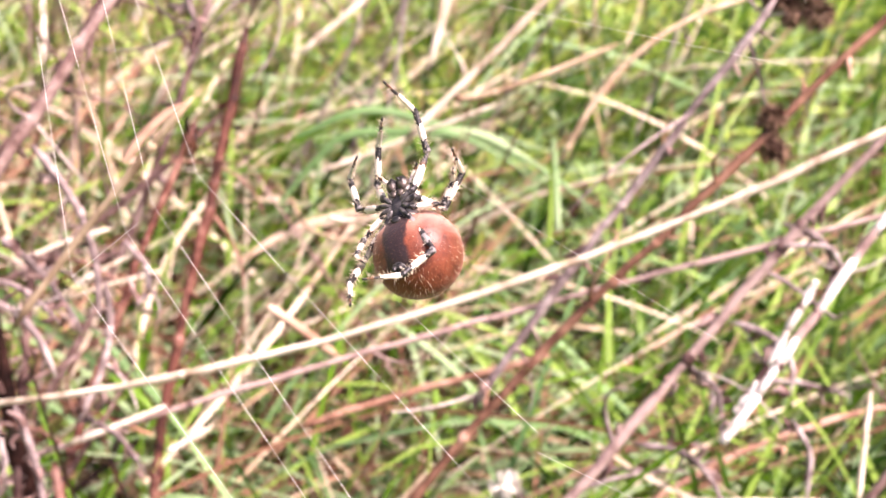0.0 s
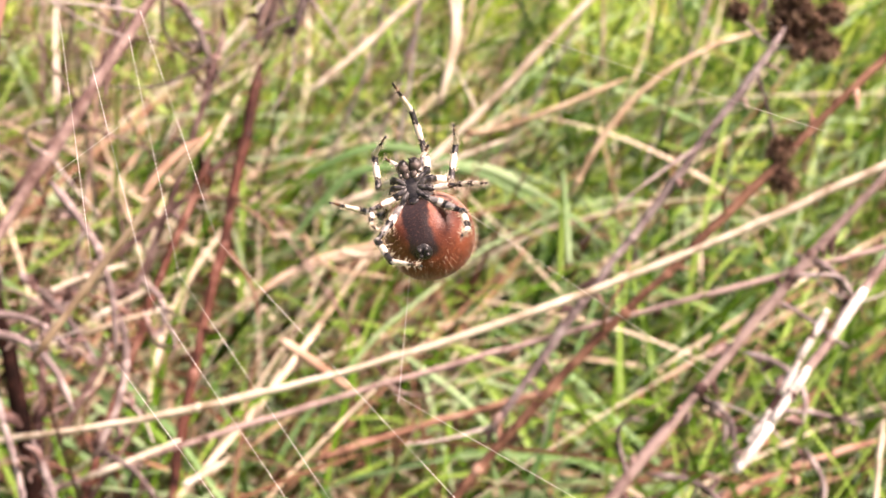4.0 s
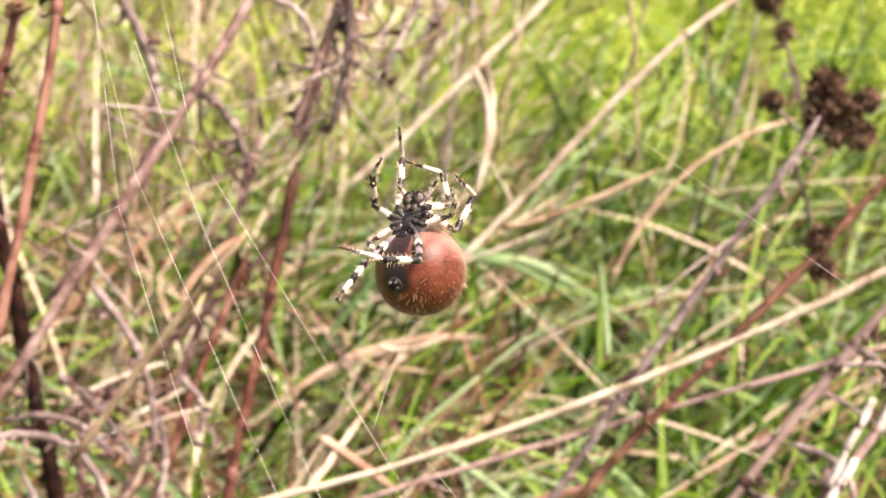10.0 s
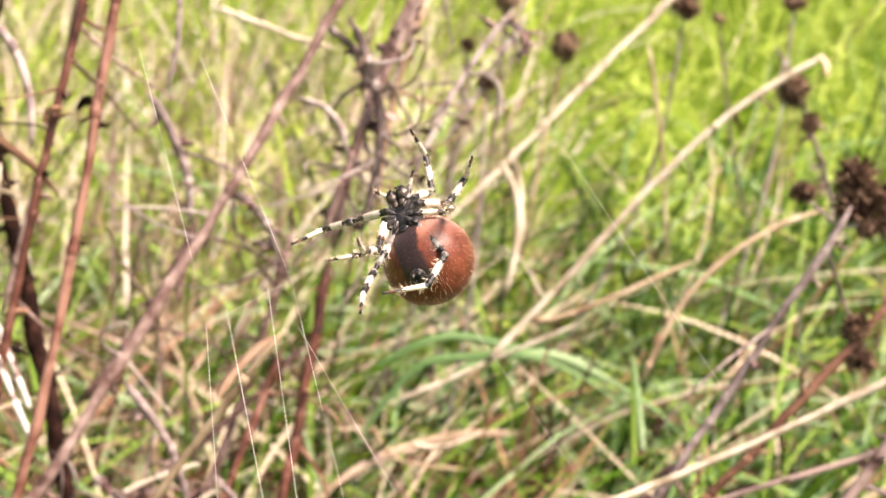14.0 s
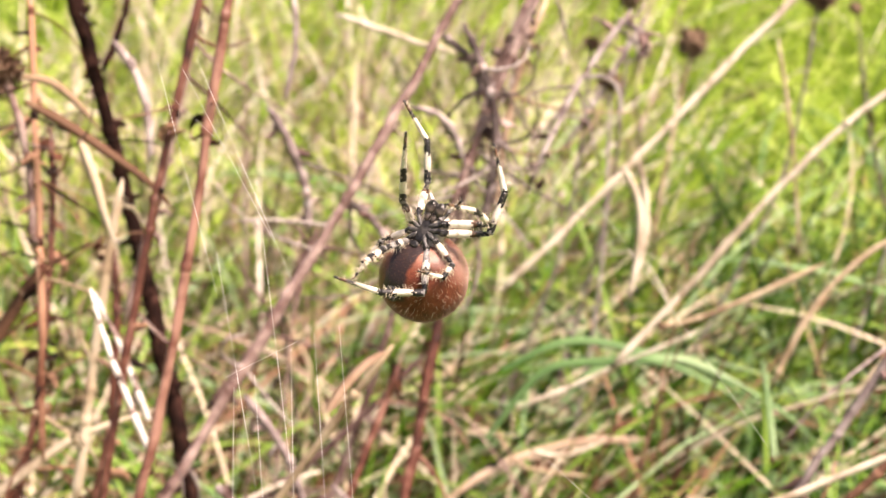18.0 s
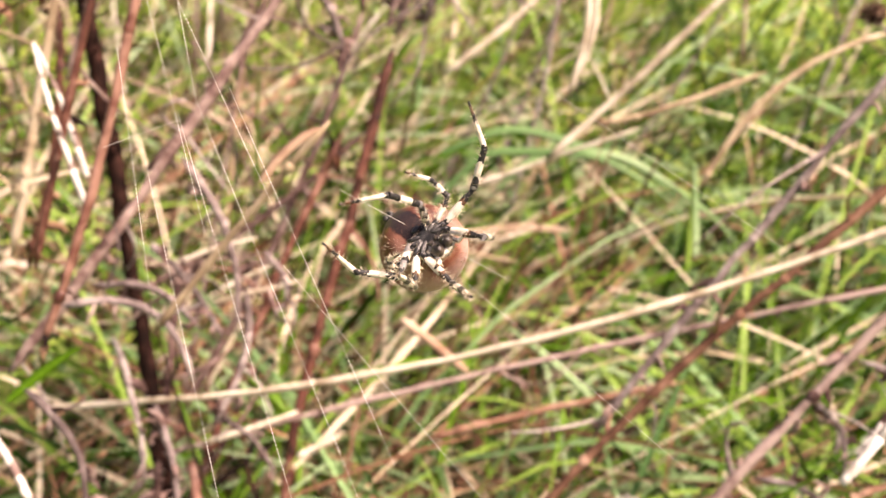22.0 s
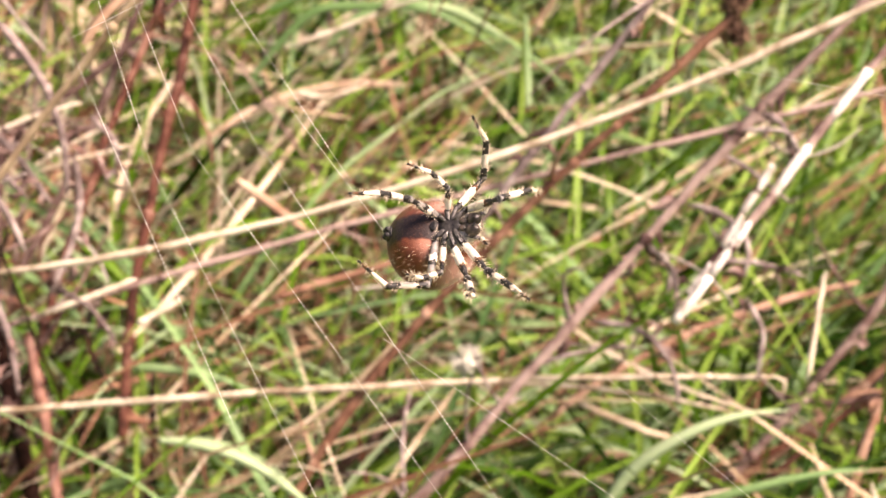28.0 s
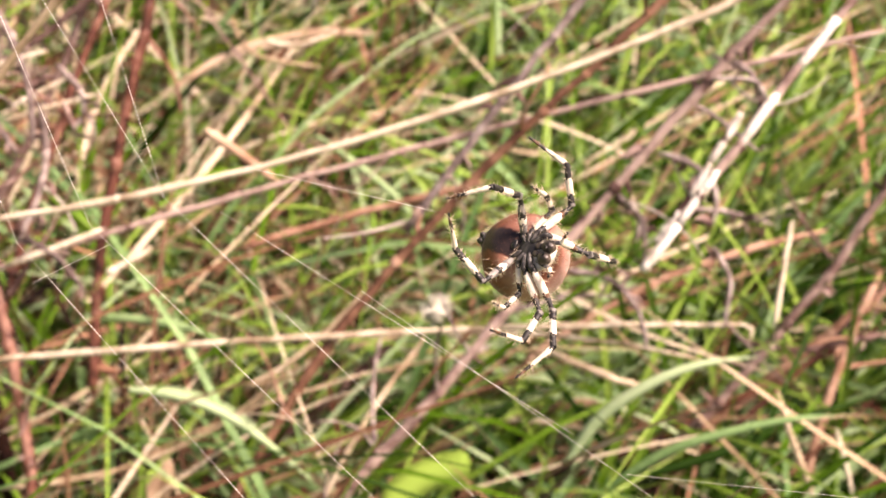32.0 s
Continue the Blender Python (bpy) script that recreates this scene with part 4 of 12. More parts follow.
stem_ob, stem_line = stem("dead_weed", [(-0.0425, 0.3061, 0.2756), (-0.0375, 0.3061, 0.2738), (-0.0338, 0.3053, 0.2710), (-0.0315, 0.3038, 0.2672), (-0.0305, 0.3016, 0.2624)], 0.00091, 0.00073, GREY_TWIG, "curled grey side shoot", "dead plant", "dead plants", 1, 53, flakes=0)
stem_ob, stem_line = stem("dead_weed", [(-0.0346, 0.3146, 0.2901), (-0.0306, 0.3138, 0.2872), (-0.0279, 0.3124, 0.2836), (-0.0265, 0.3105, 0.2792), (-0.0264, 0.3080, 0.2741)], 0.00103, 0.00082, GREY_TWIG, "curled grey side shoot", "dead plant", "dead plants", 1, 54, flakes=0)
stem_ob, stem_line = stem("dead_weed", [(-0.0133, 0.3320, 0.2954), (-0.0205, 0.3241, 0.2819), (-0.0265, 0.3161, 0.2678), (-0.0315, 0.3081, 0.2531), (-0.0354, 0.3000, 0.2380)], 0.00129, 0.00104, PURPLE_STEM, "upright purple brown stem", "dead plant", "dead plants", 4, 55, flakes=0)
withered_twigs(stem_ob, stem_line, 4, 0.03, 0.00071, GREY_TWIG, 55)
leaf_shreds(stem_ob, stem_line, 14, 0.0055, PURPLE_STEM, 55)
stem_ob, stem_line = stem("dead_weed", [(-0.0102, 0.3417, 0.2913), (-0.0162, 0.3346, 0.2789), (-0.0206, 0.3277, 0.2663), (-0.0234, 0.3209, 0.2534), (-0.0246, 0.3142, 0.2403)], 0.00097, 0.00078, DRY_BLADE, "upright tan dead stem", "straw", "dead plants", 3, 56, flakes=0)
withered_twigs(stem_ob, stem_line, 2, 0.03, 0.00053, DRY_BLADE, 56)
leaf_shreds(stem_ob, stem_line, 10, 0.0055, DRY_BLADE, 56)
stem_ob, stem_line = stem("dead_weed", [(-0.0118, 0.3263, 0.2606), (-0.0052, 0.3309, 0.2677), (0.0036, 0.3376, 0.2784), (0.0107, 0.3411, 0.2832), (0.0120, 0.3362, 0.2726)], 0.00061, 0.00048, GREY_TWIG, "hooked thin grey twig", "dead plant", "dead plants", 0, 57, flakes=0)
stem_ob, stem_line = stem("dead_weed", [(-0.0024, 0.3331, 0.2712), (0.0030, 0.3340, 0.2713), (0.0062, 0.3335, 0.2692), (0.0073, 0.3316, 0.2650), (0.0063, 0.3283, 0.2586)], 0.00061, 0.00048, GREY_TWIG, "small hooked grey twig", "dead plant", "dead plants", 0, 58, flakes=0)
stem_ob, stem_line = stem("straw_stalk", [(0.0565, 0.4134, 0.2543), (0.0586, 0.4061, 0.2388), (0.0600, 0.3987, 0.2233), (0.0607, 0.3911, 0.2077), (0.0607, 0.3835, 0.1922)], 0.00064, 0.00058, DRY_STALK, "upright pale straw stalk", "straw", "straw stalks", 1, 59, flakes=0)
stem_ob, stem_line = stem("straw_stalk", [(-0.0794, 0.4100, 0.2701), (-0.0705, 0.4095, 0.2663), (-0.0614, 0.4092, 0.2626), (-0.0523, 0.4091, 0.2592), (-0.0431, 0.4090, 0.2560)], 0.00106, 0.00092, PALE_STALK, "pale straw stalk over the meadow", "straw", "straw stalks", 1, 60, flakes=0)
stem_ob, stem_line = stem("dead_weed", [(-0.1340, 0.2434, 0.2017), (-0.1289, 0.2539, 0.2215), (-0.1254, 0.2644, 0.2415), (-0.1234, 0.2747, 0.2619), (-0.1231, 0.2850, 0.2826)], 0.00088, 0.00077, RED_STEM, "upright brown stem with clinging dead leaves", "dead plant", "dead plants", 3, 61, flakes=0)
withered_twigs(stem_ob, stem_line, 14, 0.03, 0.00049, LITTER, 61)
leaf_shreds(stem_ob, stem_line, 34, 0.0055, LITTER, 61)
stem_ob, stem_line = stem("dead_weed", [(-0.1165, 0.2455, 0.2002), (-0.1128, 0.2528, 0.2138), (-0.1104, 0.2600, 0.2276), (-0.1094, 0.2670, 0.2415), (-0.1097, 0.2739, 0.2557)], 0.00099, 0.00088, RED_STEM, "thin upright red brown stem", "dead plant", "dead plants", 3, 62, flakes=0)
withered_twigs(stem_ob, stem_line, 2, 0.03, 0.00055, RED_STEM, 62)
leaf_shreds(stem_ob, stem_line, 12, 0.0055, LITTER, 62)
stem_ob, stem_line = stem("dead_weed", [(0.0197, 0.2353, 0.0811), (0.0339, 0.2399, 0.0873), (0.0486, 0.2435, 0.0924), (0.0639, 0.2459, 0.0964), (0.0796, 0.2473, 0.0993)], 0.00163, 0.00122, RUST_STEM, "orange brown stem lying on the grass", "dead plant", "dead plants", 2, 63, flakes=0)
stem_ob, stem_line = stem("dead_weed", [(-0.0359, 0.2296, 0.0700), (-0.0216, 0.2369, 0.0790), (-0.0077, 0.2444, 0.0884), (0.0059, 0.2522, 0.0980), (0.0190, 0.2603, 0.1079)], 0.00149, 0.00122, PURPLE_STEM, "leaning brown stem in the grass", "dead plant", "dead plants", 3, 64, flakes=0)
withered_twigs(stem_ob, stem_line, 2, 0.03, 0.00082, PURPLE_STEM, 64)
leaf_shreds(stem_ob, stem_line, 10, 0.0055, PURPLE_STEM, 64)
stem_ob, stem_line = stem("dead_weed", [(-0.0670, 0.1700, -0.0040), (-0.0690, 0.1850, 0.0550), (-0.0701, 0.2005, 0.1091), (-0.0720, 0.2100, 0.1192), (-0.0745, 0.2196, 0.1293), (-0.0774, 0.2291, 0.1392), (-0.0808, 0.2385, 0.1490)], 0.00141, 0.00141, RED_STEM, "dark brown stem base", "dead plant", "dead plants", 3, 65, flakes=0)
withered_twigs(stem_ob, stem_line, 3, 0.03, 0.00078, PURPLE_STEM, 65)
leaf_shreds(stem_ob, stem_line, 60, 0.004, PURPLE_STEM, 65)
stem_ob, stem_line = stem("dead_weed", [(-0.0556, 0.2201, 0.0874), (-0.0546, 0.2284, 0.0963), (-0.0541, 0.2366, 0.1052), (-0.0541, 0.2448, 0.1141), (-0.0545, 0.2530, 0.1229)], 0.00090, 0.00077, LITTER, "thin brown upright stem", "dead plant", "dead plants", 2, 66, flakes=0)
withered_twigs(stem_ob, stem_line, 2, 0.03, 0.00049, LITTER, 66)
leaf_shreds(stem_ob, stem_line, 10, 0.0055, LITTER, 66)
stem_ob, stem_line = stem("dead_weed", [(0.1278, 0.2147, 0.0980), (0.1311, 0.2253, 0.1097), (0.1354, 0.2356, 0.1212), (0.1408, 0.2456, 0.1324), (0.1474, 0.2553, 0.1434)], 0.00128, 0.00116, RUST_STEM, "reddish brown leaning stem", "dead plant", "dead plants", 3, 67, flakes=0)
withered_twigs(stem_ob, stem_line, 3, 0.03, 0.00071, RUST_STEM, 67)
leaf_shreds(stem_ob, stem_line, 14, 0.0055, RUST_STEM, 67)
stem_ob, stem_line = stem("dead_weed", [(0.1087, 0.2440, 0.1279), (0.1269, 0.2415, 0.1267), (0.1491, 0.2439, 0.1313)], 0.00103, 0.00090, PURPLE_STEM, "thin brown stem lying across", "dead plant", "dead plants", 2, 68, flakes=0)
withered_twigs(stem_ob, stem_line, 3, 0.03, 0.00056, PURPLE_STEM, 68)
leaf_shreds(stem_ob, stem_line, 12, 0.0055, PURPLE_STEM, 68)
stem_ob, stem_line = stem("dead_weed", [(-0.1128, 0.2827, 0.1624), (-0.0945, 0.2893, 0.1709), (-0.0772, 0.2967, 0.1806), (-0.0611, 0.3050, 0.1913), (-0.0461, 0.3142, 0.2031)], 0.00103, 0.00090, PURPLE_STEM, "thin purple brown leaning stem", "dead plant", "dead plants", 3, 69, flakes=0)
withered_twigs(stem_ob, stem_line, 4, 0.03, 0.00056, PURPLE_STEM, 69)
leaf_shreds(stem_ob, stem_line, 14, 0.0055, PURPLE_STEM, 69)
stem_ob, stem_line = stem("dead_weed", [(-0.0904, 0.2264, 0.1236), (-0.0906, 0.2387, 0.1391), (-0.0904, 0.2509, 0.1546), (-0.0898, 0.2630, 0.1700), (-0.0889, 0.2751, 0.1853)], 0.00121, 0.00109, PURPLE_STEM, "upright purple brown stem with withered leaves", "dead plant", "dead plants", 4, 70, flakes=0)
withered_twigs(stem_ob, stem_line, 8, 0.03, 0.00067, PURPLE_STEM, 70)
leaf_shreds(stem_ob, stem_line, 22, 0.0055, PURPLE_STEM, 70)
stem_ob, stem_line = stem("dead_weed", [(-0.0810, 0.2370, 0.1370), (-0.0744, 0.2520, 0.1562), (-0.0669, 0.2669, 0.1751), (-0.0586, 0.2815, 0.1938), (-0.0494, 0.2960, 0.2122)], 0.00121, 0.00097, RED_STEM, "slanting reddish brown stem", "dead plant", "dead plants", 4, 71, flakes=0)
withered_twigs(stem_ob, stem_line, 4, 0.03, 0.00067, RED_STEM, 71)
leaf_shreds(stem_ob, stem_line, 16, 0.0055, LITTER, 71)
stem_ob, stem_line = stem("dead_weed", [(-0.0995, 0.2855, 0.2038), (-0.0905, 0.2913, 0.2125), (-0.0826, 0.2976, 0.2219), (-0.0758, 0.3042, 0.2318), (-0.0700, 0.3113, 0.2422)], 0.00141, 0.00118, PURPLE_STEM, "slanting purple brown stem", "dead plant", "dead plants", 3, 72, flakes=0)
withered_twigs(stem_ob, stem_line, 4, 0.03, 0.00078, PURPLE_STEM, 72)
leaf_shreds(stem_ob, stem_line, 14, 0.0055, PURPLE_STEM, 72)
stem_ob, stem_line = stem("dead_weed", [(-0.0951, 0.2720, 0.1324), (-0.0807, 0.2875, 0.1553), (-0.0684, 0.3036, 0.1790), (-0.0581, 0.3203, 0.2033), (-0.0499, 0.3375, 0.2283)], 0.00116, 0.00090, PURPLE_STEM, "slanting purple brown stem", "dead plant", "dead plants", 3, 73, flakes=0)
withered_twigs(stem_ob, stem_line, 5, 0.03, 0.00064, PURPLE_STEM, 73)
leaf_shreds(stem_ob, stem_line, 16, 0.0055, PURPLE_STEM, 73)
stem_ob, stem_line = stem("dead_weed", [(0.0831, 0.2357, 0.2180), (0.0929, 0.2354, 0.2178), (0.0967, 0.2313, 0.2126)], 0.00062, 0.00052, GREY_TWIG, "curled grey dead side shoot", "dead plant", "dead plants", 1, 74, flakes=0)
withered_twigs(stem_ob, stem_line, 1, 0.03, 0.00034, GREY_TWIG, 74)
leaf_shreds(stem_ob, stem_line, 8, 0.0055, PURPLE_STEM, 74)
stem_ob, stem_line = stem("dead_weed", [(0.0657, 0.2272, 0.1909), (0.0715, 0.2241, 0.1871), (0.0724, 0.2171, 0.1782)], 0.00064, 0.00053, GREY_TWIG, "curled grey dead side shoot", "dead plant", "dead plants", 1, 75, flakes=0)
withered_twigs(stem_ob, stem_line, 1, 0.03, 0.00035, GREY_TWIG, 75)
leaf_shreds(stem_ob, stem_line, 8, 0.0055, PURPLE_STEM, 75)
stem_ob, stem_line = stem("dead_weed", [(0.0549, 0.2242, 0.1709), (0.0637, 0.2236, 0.1702), (0.0701, 0.2214, 0.1675), (0.0742, 0.2176, 0.1627), (0.0759, 0.2123, 0.1559)], 0.00077, 0.00055, GREY_TWIG, "curled grey dead side shoot", "dead plant", "dead plants", 1, 76, flakes=0)
withered_twigs(stem_ob, stem_line, 1, 0.03, 0.00043, GREY_TWIG, 76)
leaf_shreds(stem_ob, stem_line, 8, 0.0055, PURPLE_STEM, 76)
stem_ob, stem_line = stem("dead_weed", [(0.0907, 0.2278, 0.1758), (0.0948, 0.2230, 0.1698), (0.0938, 0.2158, 0.1606)], 0.00066, 0.00055, GREY_TWIG, "curled grey dead side shoot", "dead plant", "dead plants", 1, 77, flakes=0)
withered_twigs(stem_ob, stem_line, 1, 0.03, 0.00036, GREY_TWIG, 77)
leaf_shreds(stem_ob, stem_line, 8, 0.0055, PURPLE_STEM, 77)
stem_ob, stem_line = stem("dead_weed", [(0.0444, 0.2400, 0.1101), (0.0643, 0.2499, 0.1227), (0.0860, 0.2578, 0.1330), (0.1096, 0.2637, 0.1408), (0.1349, 0.2678, 0.1463)], 0.00103, 0.00090, RUST_STEM, "thin reddish stem lying low", "dead plant", "dead plants", 2, 78, flakes=0)
withered_twigs(stem_ob, stem_line, 3, 0.03, 0.00056, RUST_STEM, 78)
leaf_shreds(stem_ob, stem_line, 14, 0.0055, RUST_STEM, 78)
stem_ob, stem_line = stem("dead_weed", [(-0.0257, 0.2629, 0.1383), (-0.0086, 0.2664, 0.1428), (0.0086, 0.2696, 0.1471), (0.0258, 0.2726, 0.1511), (0.0431, 0.2753, 0.1548)], 0.00103, 0.00090, RUST_STEM, "thin reddish stem across the grass", "dead plant", "dead plants", 2, 79, flakes=0)
withered_twigs(stem_ob, stem_line, 2, 0.03, 0.00056, RUST_STEM, 79)
leaf_shreds(stem_ob, stem_line, 12, 0.0055, RUST_STEM, 79)
stem_ob, stem_line = stem("dead_weed", [(-0.0980, 0.2210, 0.2092), (-0.0875, 0.2227, 0.2104), (-0.0791, 0.2222, 0.2087), (-0.0728, 0.2193, 0.2041), (-0.0685, 0.2141, 0.1965)], 0.00098, 0.00069, GREY_TWIG, "curled mauve grey dead side shoot", "dead plant", "dead plants", 1, 80, flakes=0)
withered_twigs(stem_ob, stem_line, 1, 0.015, 0.00054, GREY_TWIG, 80)
leaf_shreds(stem_ob, stem_line, 8, 0.0055, PURPLE_STEM, 80)
stem_ob, stem_line = stem("dead_weed", [(-0.1011, 0.2026, 0.2012), (-0.0947, 0.2001, 0.1971), (-0.0901, 0.1968, 0.1921), (-0.0873, 0.1927, 0.1861), (-0.0864, 0.1877, 0.1791)], 0.00095, 0.00066, GREY_TWIG, "curled mauve grey dead side shoot", "dead plant", "dead plants", 1, 81, flakes=0)
withered_twigs(stem_ob, stem_line, 1, 0.015, 0.00052, GREY_TWIG, 81)
leaf_shreds(stem_ob, stem_line, 8, 0.0055, PURPLE_STEM, 81)
stem_ob, stem_line = stem("dead_weed", [(-0.0797, 0.2179, 0.1858), (-0.0769, 0.2143, 0.1806), (-0.0747, 0.2107, 0.1753), (-0.0732, 0.2069, 0.1700), (-0.0723, 0.2030, 0.1645)], 0.00091, 0.00064, GREY_TWIG, "curled mauve grey dead side shoot", "dead plant", "dead plants", 1, 82, flakes=0)
withered_twigs(stem_ob, stem_line, 1, 0.015, 0.00050, GREY_TWIG, 82)
leaf_shreds(stem_ob, stem_line, 8, 0.0055, PURPLE_STEM, 82)
stem_ob, stem_line = stem("dead_weed", [(-0.0654, 0.2499, 0.1942), (-0.0643, 0.2452, 0.1877), (-0.0650, 0.2405, 0.1812), (-0.0675, 0.2356, 0.1747), (-0.0717, 0.2306, 0.1683)], 0.00097, 0.00068, GREY_TWIG, "curled mauve grey dead side shoot", "dead plant", "dead plants", 1, 83, flakes=0)
withered_twigs(stem_ob, stem_line, 1, 0.015, 0.00053, GREY_TWIG, 83)
leaf_shreds(stem_ob, stem_line, 8, 0.0055, PURPLE_STEM, 83)
stem_ob, stem_line = stem("dead_weed", [(-0.0900, 0.2259, 0.1979), (-0.0866, 0.2215, 0.1915), (-0.0840, 0.2169, 0.1850), (-0.0820, 0.2123, 0.1784), (-0.0808, 0.2075, 0.1716)], 0.00080, 0.00056, GREY_TWIG, "curled mauve grey dead side shoot", "dead plant", "dead plants", 1, 84, flakes=0)
withered_twigs(stem_ob, stem_line, 1, 0.015, 0.00044, GREY_TWIG, 84)
leaf_shreds(stem_ob, stem_line, 8, 0.0055, PURPLE_STEM, 84)
stem_ob, stem_line = stem("dead_weed", [(-0.0737, 0.2402, 0.1647), (-0.0637, 0.2369, 0.1592), (-0.0577, 0.2326, 0.1525)], 0.00076, 0.00054, GREY_TWIG, "curled mauve grey dead side shoot", "dead plant", "dead plants", 1, 85, flakes=0)
withered_twigs(stem_ob, stem_line, 1, 0.015, 0.00042, GREY_TWIG, 85)
leaf_shreds(stem_ob, stem_line, 8, 0.0055, PURPLE_STEM, 85)
stem_ob, stem_line = stem("dead_weed", [(-0.0767, 0.2491, 0.2314), (-0.0703, 0.2452, 0.2246), (-0.0658, 0.2408, 0.2170), (-0.0632, 0.2358, 0.2085), (-0.0625, 0.2304, 0.1991)], 0.00098, 0.00069, GREY_TWIG, "curled mauve grey dead side shoot", "dead plant", "dead plants", 1, 86, flakes=0)
withered_twigs(stem_ob, stem_line, 1, 0.015, 0.00054, GREY_TWIG, 86)
leaf_shreds(stem_ob, stem_line, 8, 0.0055, PURPLE_STEM, 86)
stem_ob, stem_line = stem("dead_weed", [(-0.0861, 0.2473, 0.2083), (-0.0773, 0.2435, 0.2018), (-0.0685, 0.2372, 0.1909)], 0.00091, 0.00064, GREY_TWIG, "curled mauve grey dead side shoot", "dead plant", "dead plants", 1, 87, flakes=0)
withered_twigs(stem_ob, stem_line, 1, 0.015, 0.00050, GREY_TWIG, 87)
leaf_shreds(stem_ob, stem_line, 8, 0.0055, PURPLE_STEM, 87)
stem_ob, stem_line = stem("dead_weed", [(-0.0922, 0.2261, 0.2116), (-0.0851, 0.2266, 0.2124), (-0.0788, 0.2261, 0.2116), (-0.0733, 0.2245, 0.2089), (-0.0685, 0.2220, 0.2045)], 0.00085, 0.00059, GREY_TWIG, "curled mauve grey dead side shoot", "dead plant", "dead plants", 1, 88, flakes=0)
withered_twigs(stem_ob, stem_line, 1, 0.015, 0.00047, GREY_TWIG, 88)
leaf_shreds(stem_ob, stem_line, 8, 0.0055, PURPLE_STEM, 88)
stem_ob, stem_line = stem("dead_weed", [(-0.0618, 0.2555, 0.2026), (-0.0578, 0.2536, 0.1992), (-0.0560, 0.2516, 0.1958), (-0.0563, 0.2496, 0.1924), (-0.0588, 0.2477, 0.1890)], 0.00083, 0.00058, GREY_TWIG, "curled mauve grey dead side shoot", "dead plant", "dead plants", 1, 89, flakes=0)
withered_twigs(stem_ob, stem_line, 1, 0.015, 0.00046, GREY_TWIG, 89)
leaf_shreds(stem_ob, stem_line, 8, 0.0055, PURPLE_STEM, 89)
stem_ob, stem_line = stem("dead_weed", [(0.0882, 0.2547, 0.2110), (0.0952, 0.2528, 0.2096), (0.0989, 0.2498, 0.2068), (0.0993, 0.2459, 0.2026), (0.0964, 0.2409, 0.1970)], 0.00088, 0.00062, GREY_TWIG, "curled mauve grey dead side shoot", "dead plant", "dead plants", 1, 90, flakes=0)
withered_twigs(stem_ob, stem_line, 1, 0.015, 0.00049, GREY_TWIG, 90)
leaf_shreds(stem_ob, stem_line, 8, 0.0055, PURPLE_STEM, 90)
stem_ob, stem_line = stem("dead_weed", [(0.0761, 0.2398, 0.1940), (0.0832, 0.2382, 0.1929), (0.0878, 0.2357, 0.1906), (0.0899, 0.2323, 0.1871), (0.0895, 0.2280, 0.1825)], 0.00083, 0.00058, GREY_TWIG, "curled mauve grey dead side shoot", "dead plant", "dead plants", 1, 91, flakes=0)
withered_twigs(stem_ob, stem_line, 1, 0.015, 0.00046, GREY_TWIG, 91)
leaf_shreds(stem_ob, stem_line, 8, 0.0055, PURPLE_STEM, 91)
stem_ob, stem_line = stem("dead_weed", [(0.0693, 0.2415, 0.1804), (0.0742, 0.2368, 0.1758), (0.0736, 0.2331, 0.1718)], 0.00074, 0.00052, GREY_TWIG, "curled mauve grey dead side shoot", "dead plant", "dead plants", 1, 92, flakes=0)
withered_twigs(stem_ob, stem_line, 1, 0.015, 0.00041, GREY_TWIG, 92)
leaf_shreds(stem_ob, stem_line, 8, 0.0055, PURPLE_STEM, 92)
stem_ob, stem_line = stem("dead_weed", [(0.0872, 0.2457, 0.1719), (0.0983, 0.2449, 0.1720), (0.1094, 0.2423, 0.1701)], 0.00076, 0.00054, GREY_TWIG, "curled mauve grey dead side shoot", "dead plant", "dead plants", 1, 93, flakes=0)
withered_twigs(stem_ob, stem_line, 1, 0.015, 0.00042, GREY_TWIG, 93)
leaf_shreds(stem_ob, stem_line, 8, 0.0055, PURPLE_STEM, 93)
stem_ob, stem_line = stem("straw_stalk", [(-0.0760, 0.2351, 0.1580), (-0.0638, 0.2386, 0.1614), (-0.0530, 0.2419, 0.1648)], 0.00078, 0.00062, PALE_STALK, "short loose piece of pale straw", "straw", "straw stalks", 1, 94, flakes=0)
stem_ob, stem_line = stem("straw_stalk", [(-0.0524, 0.2354, 0.1559), (-0.0457, 0.2380, 0.1587), (-0.0417, 0.2400, 0.1610)], 0.00088, 0.00071, PALE_STALK, "short loose piece of pale straw", "straw", "straw stalks", 1, 95, flakes=0)
stem_ob, stem_line = stem("straw_stalk", [(-0.0790, 0.2632, 0.1799), (-0.0678, 0.2658, 0.1823), (-0.0566, 0.2685, 0.1847)], 0.00075, 0.00060, PALE_STALK, "short loose piece of pale straw", "straw", "straw stalks", 1, 96, flakes=0)
stem_ob, stem_line = stem("straw_stalk", [(-0.0961, 0.2767, 0.1792), (-0.0833, 0.2795, 0.1842), (-0.0705, 0.2817, 0.1879)], 0.00070, 0.00056, PALE_STALK, "short loose piece of pale straw", "straw", "straw stalks", 1, 97, flakes=0)
stem_ob, stem_line = stem("straw_stalk", [(-0.0804, 0.2746, 0.1755), (-0.0690, 0.2774, 0.1805), (-0.0626, 0.2792, 0.1836)], 0.00070, 0.00056, PALE_STALK, "short loose piece of pale straw", "straw", "straw stalks", 1, 98, flakes=0)
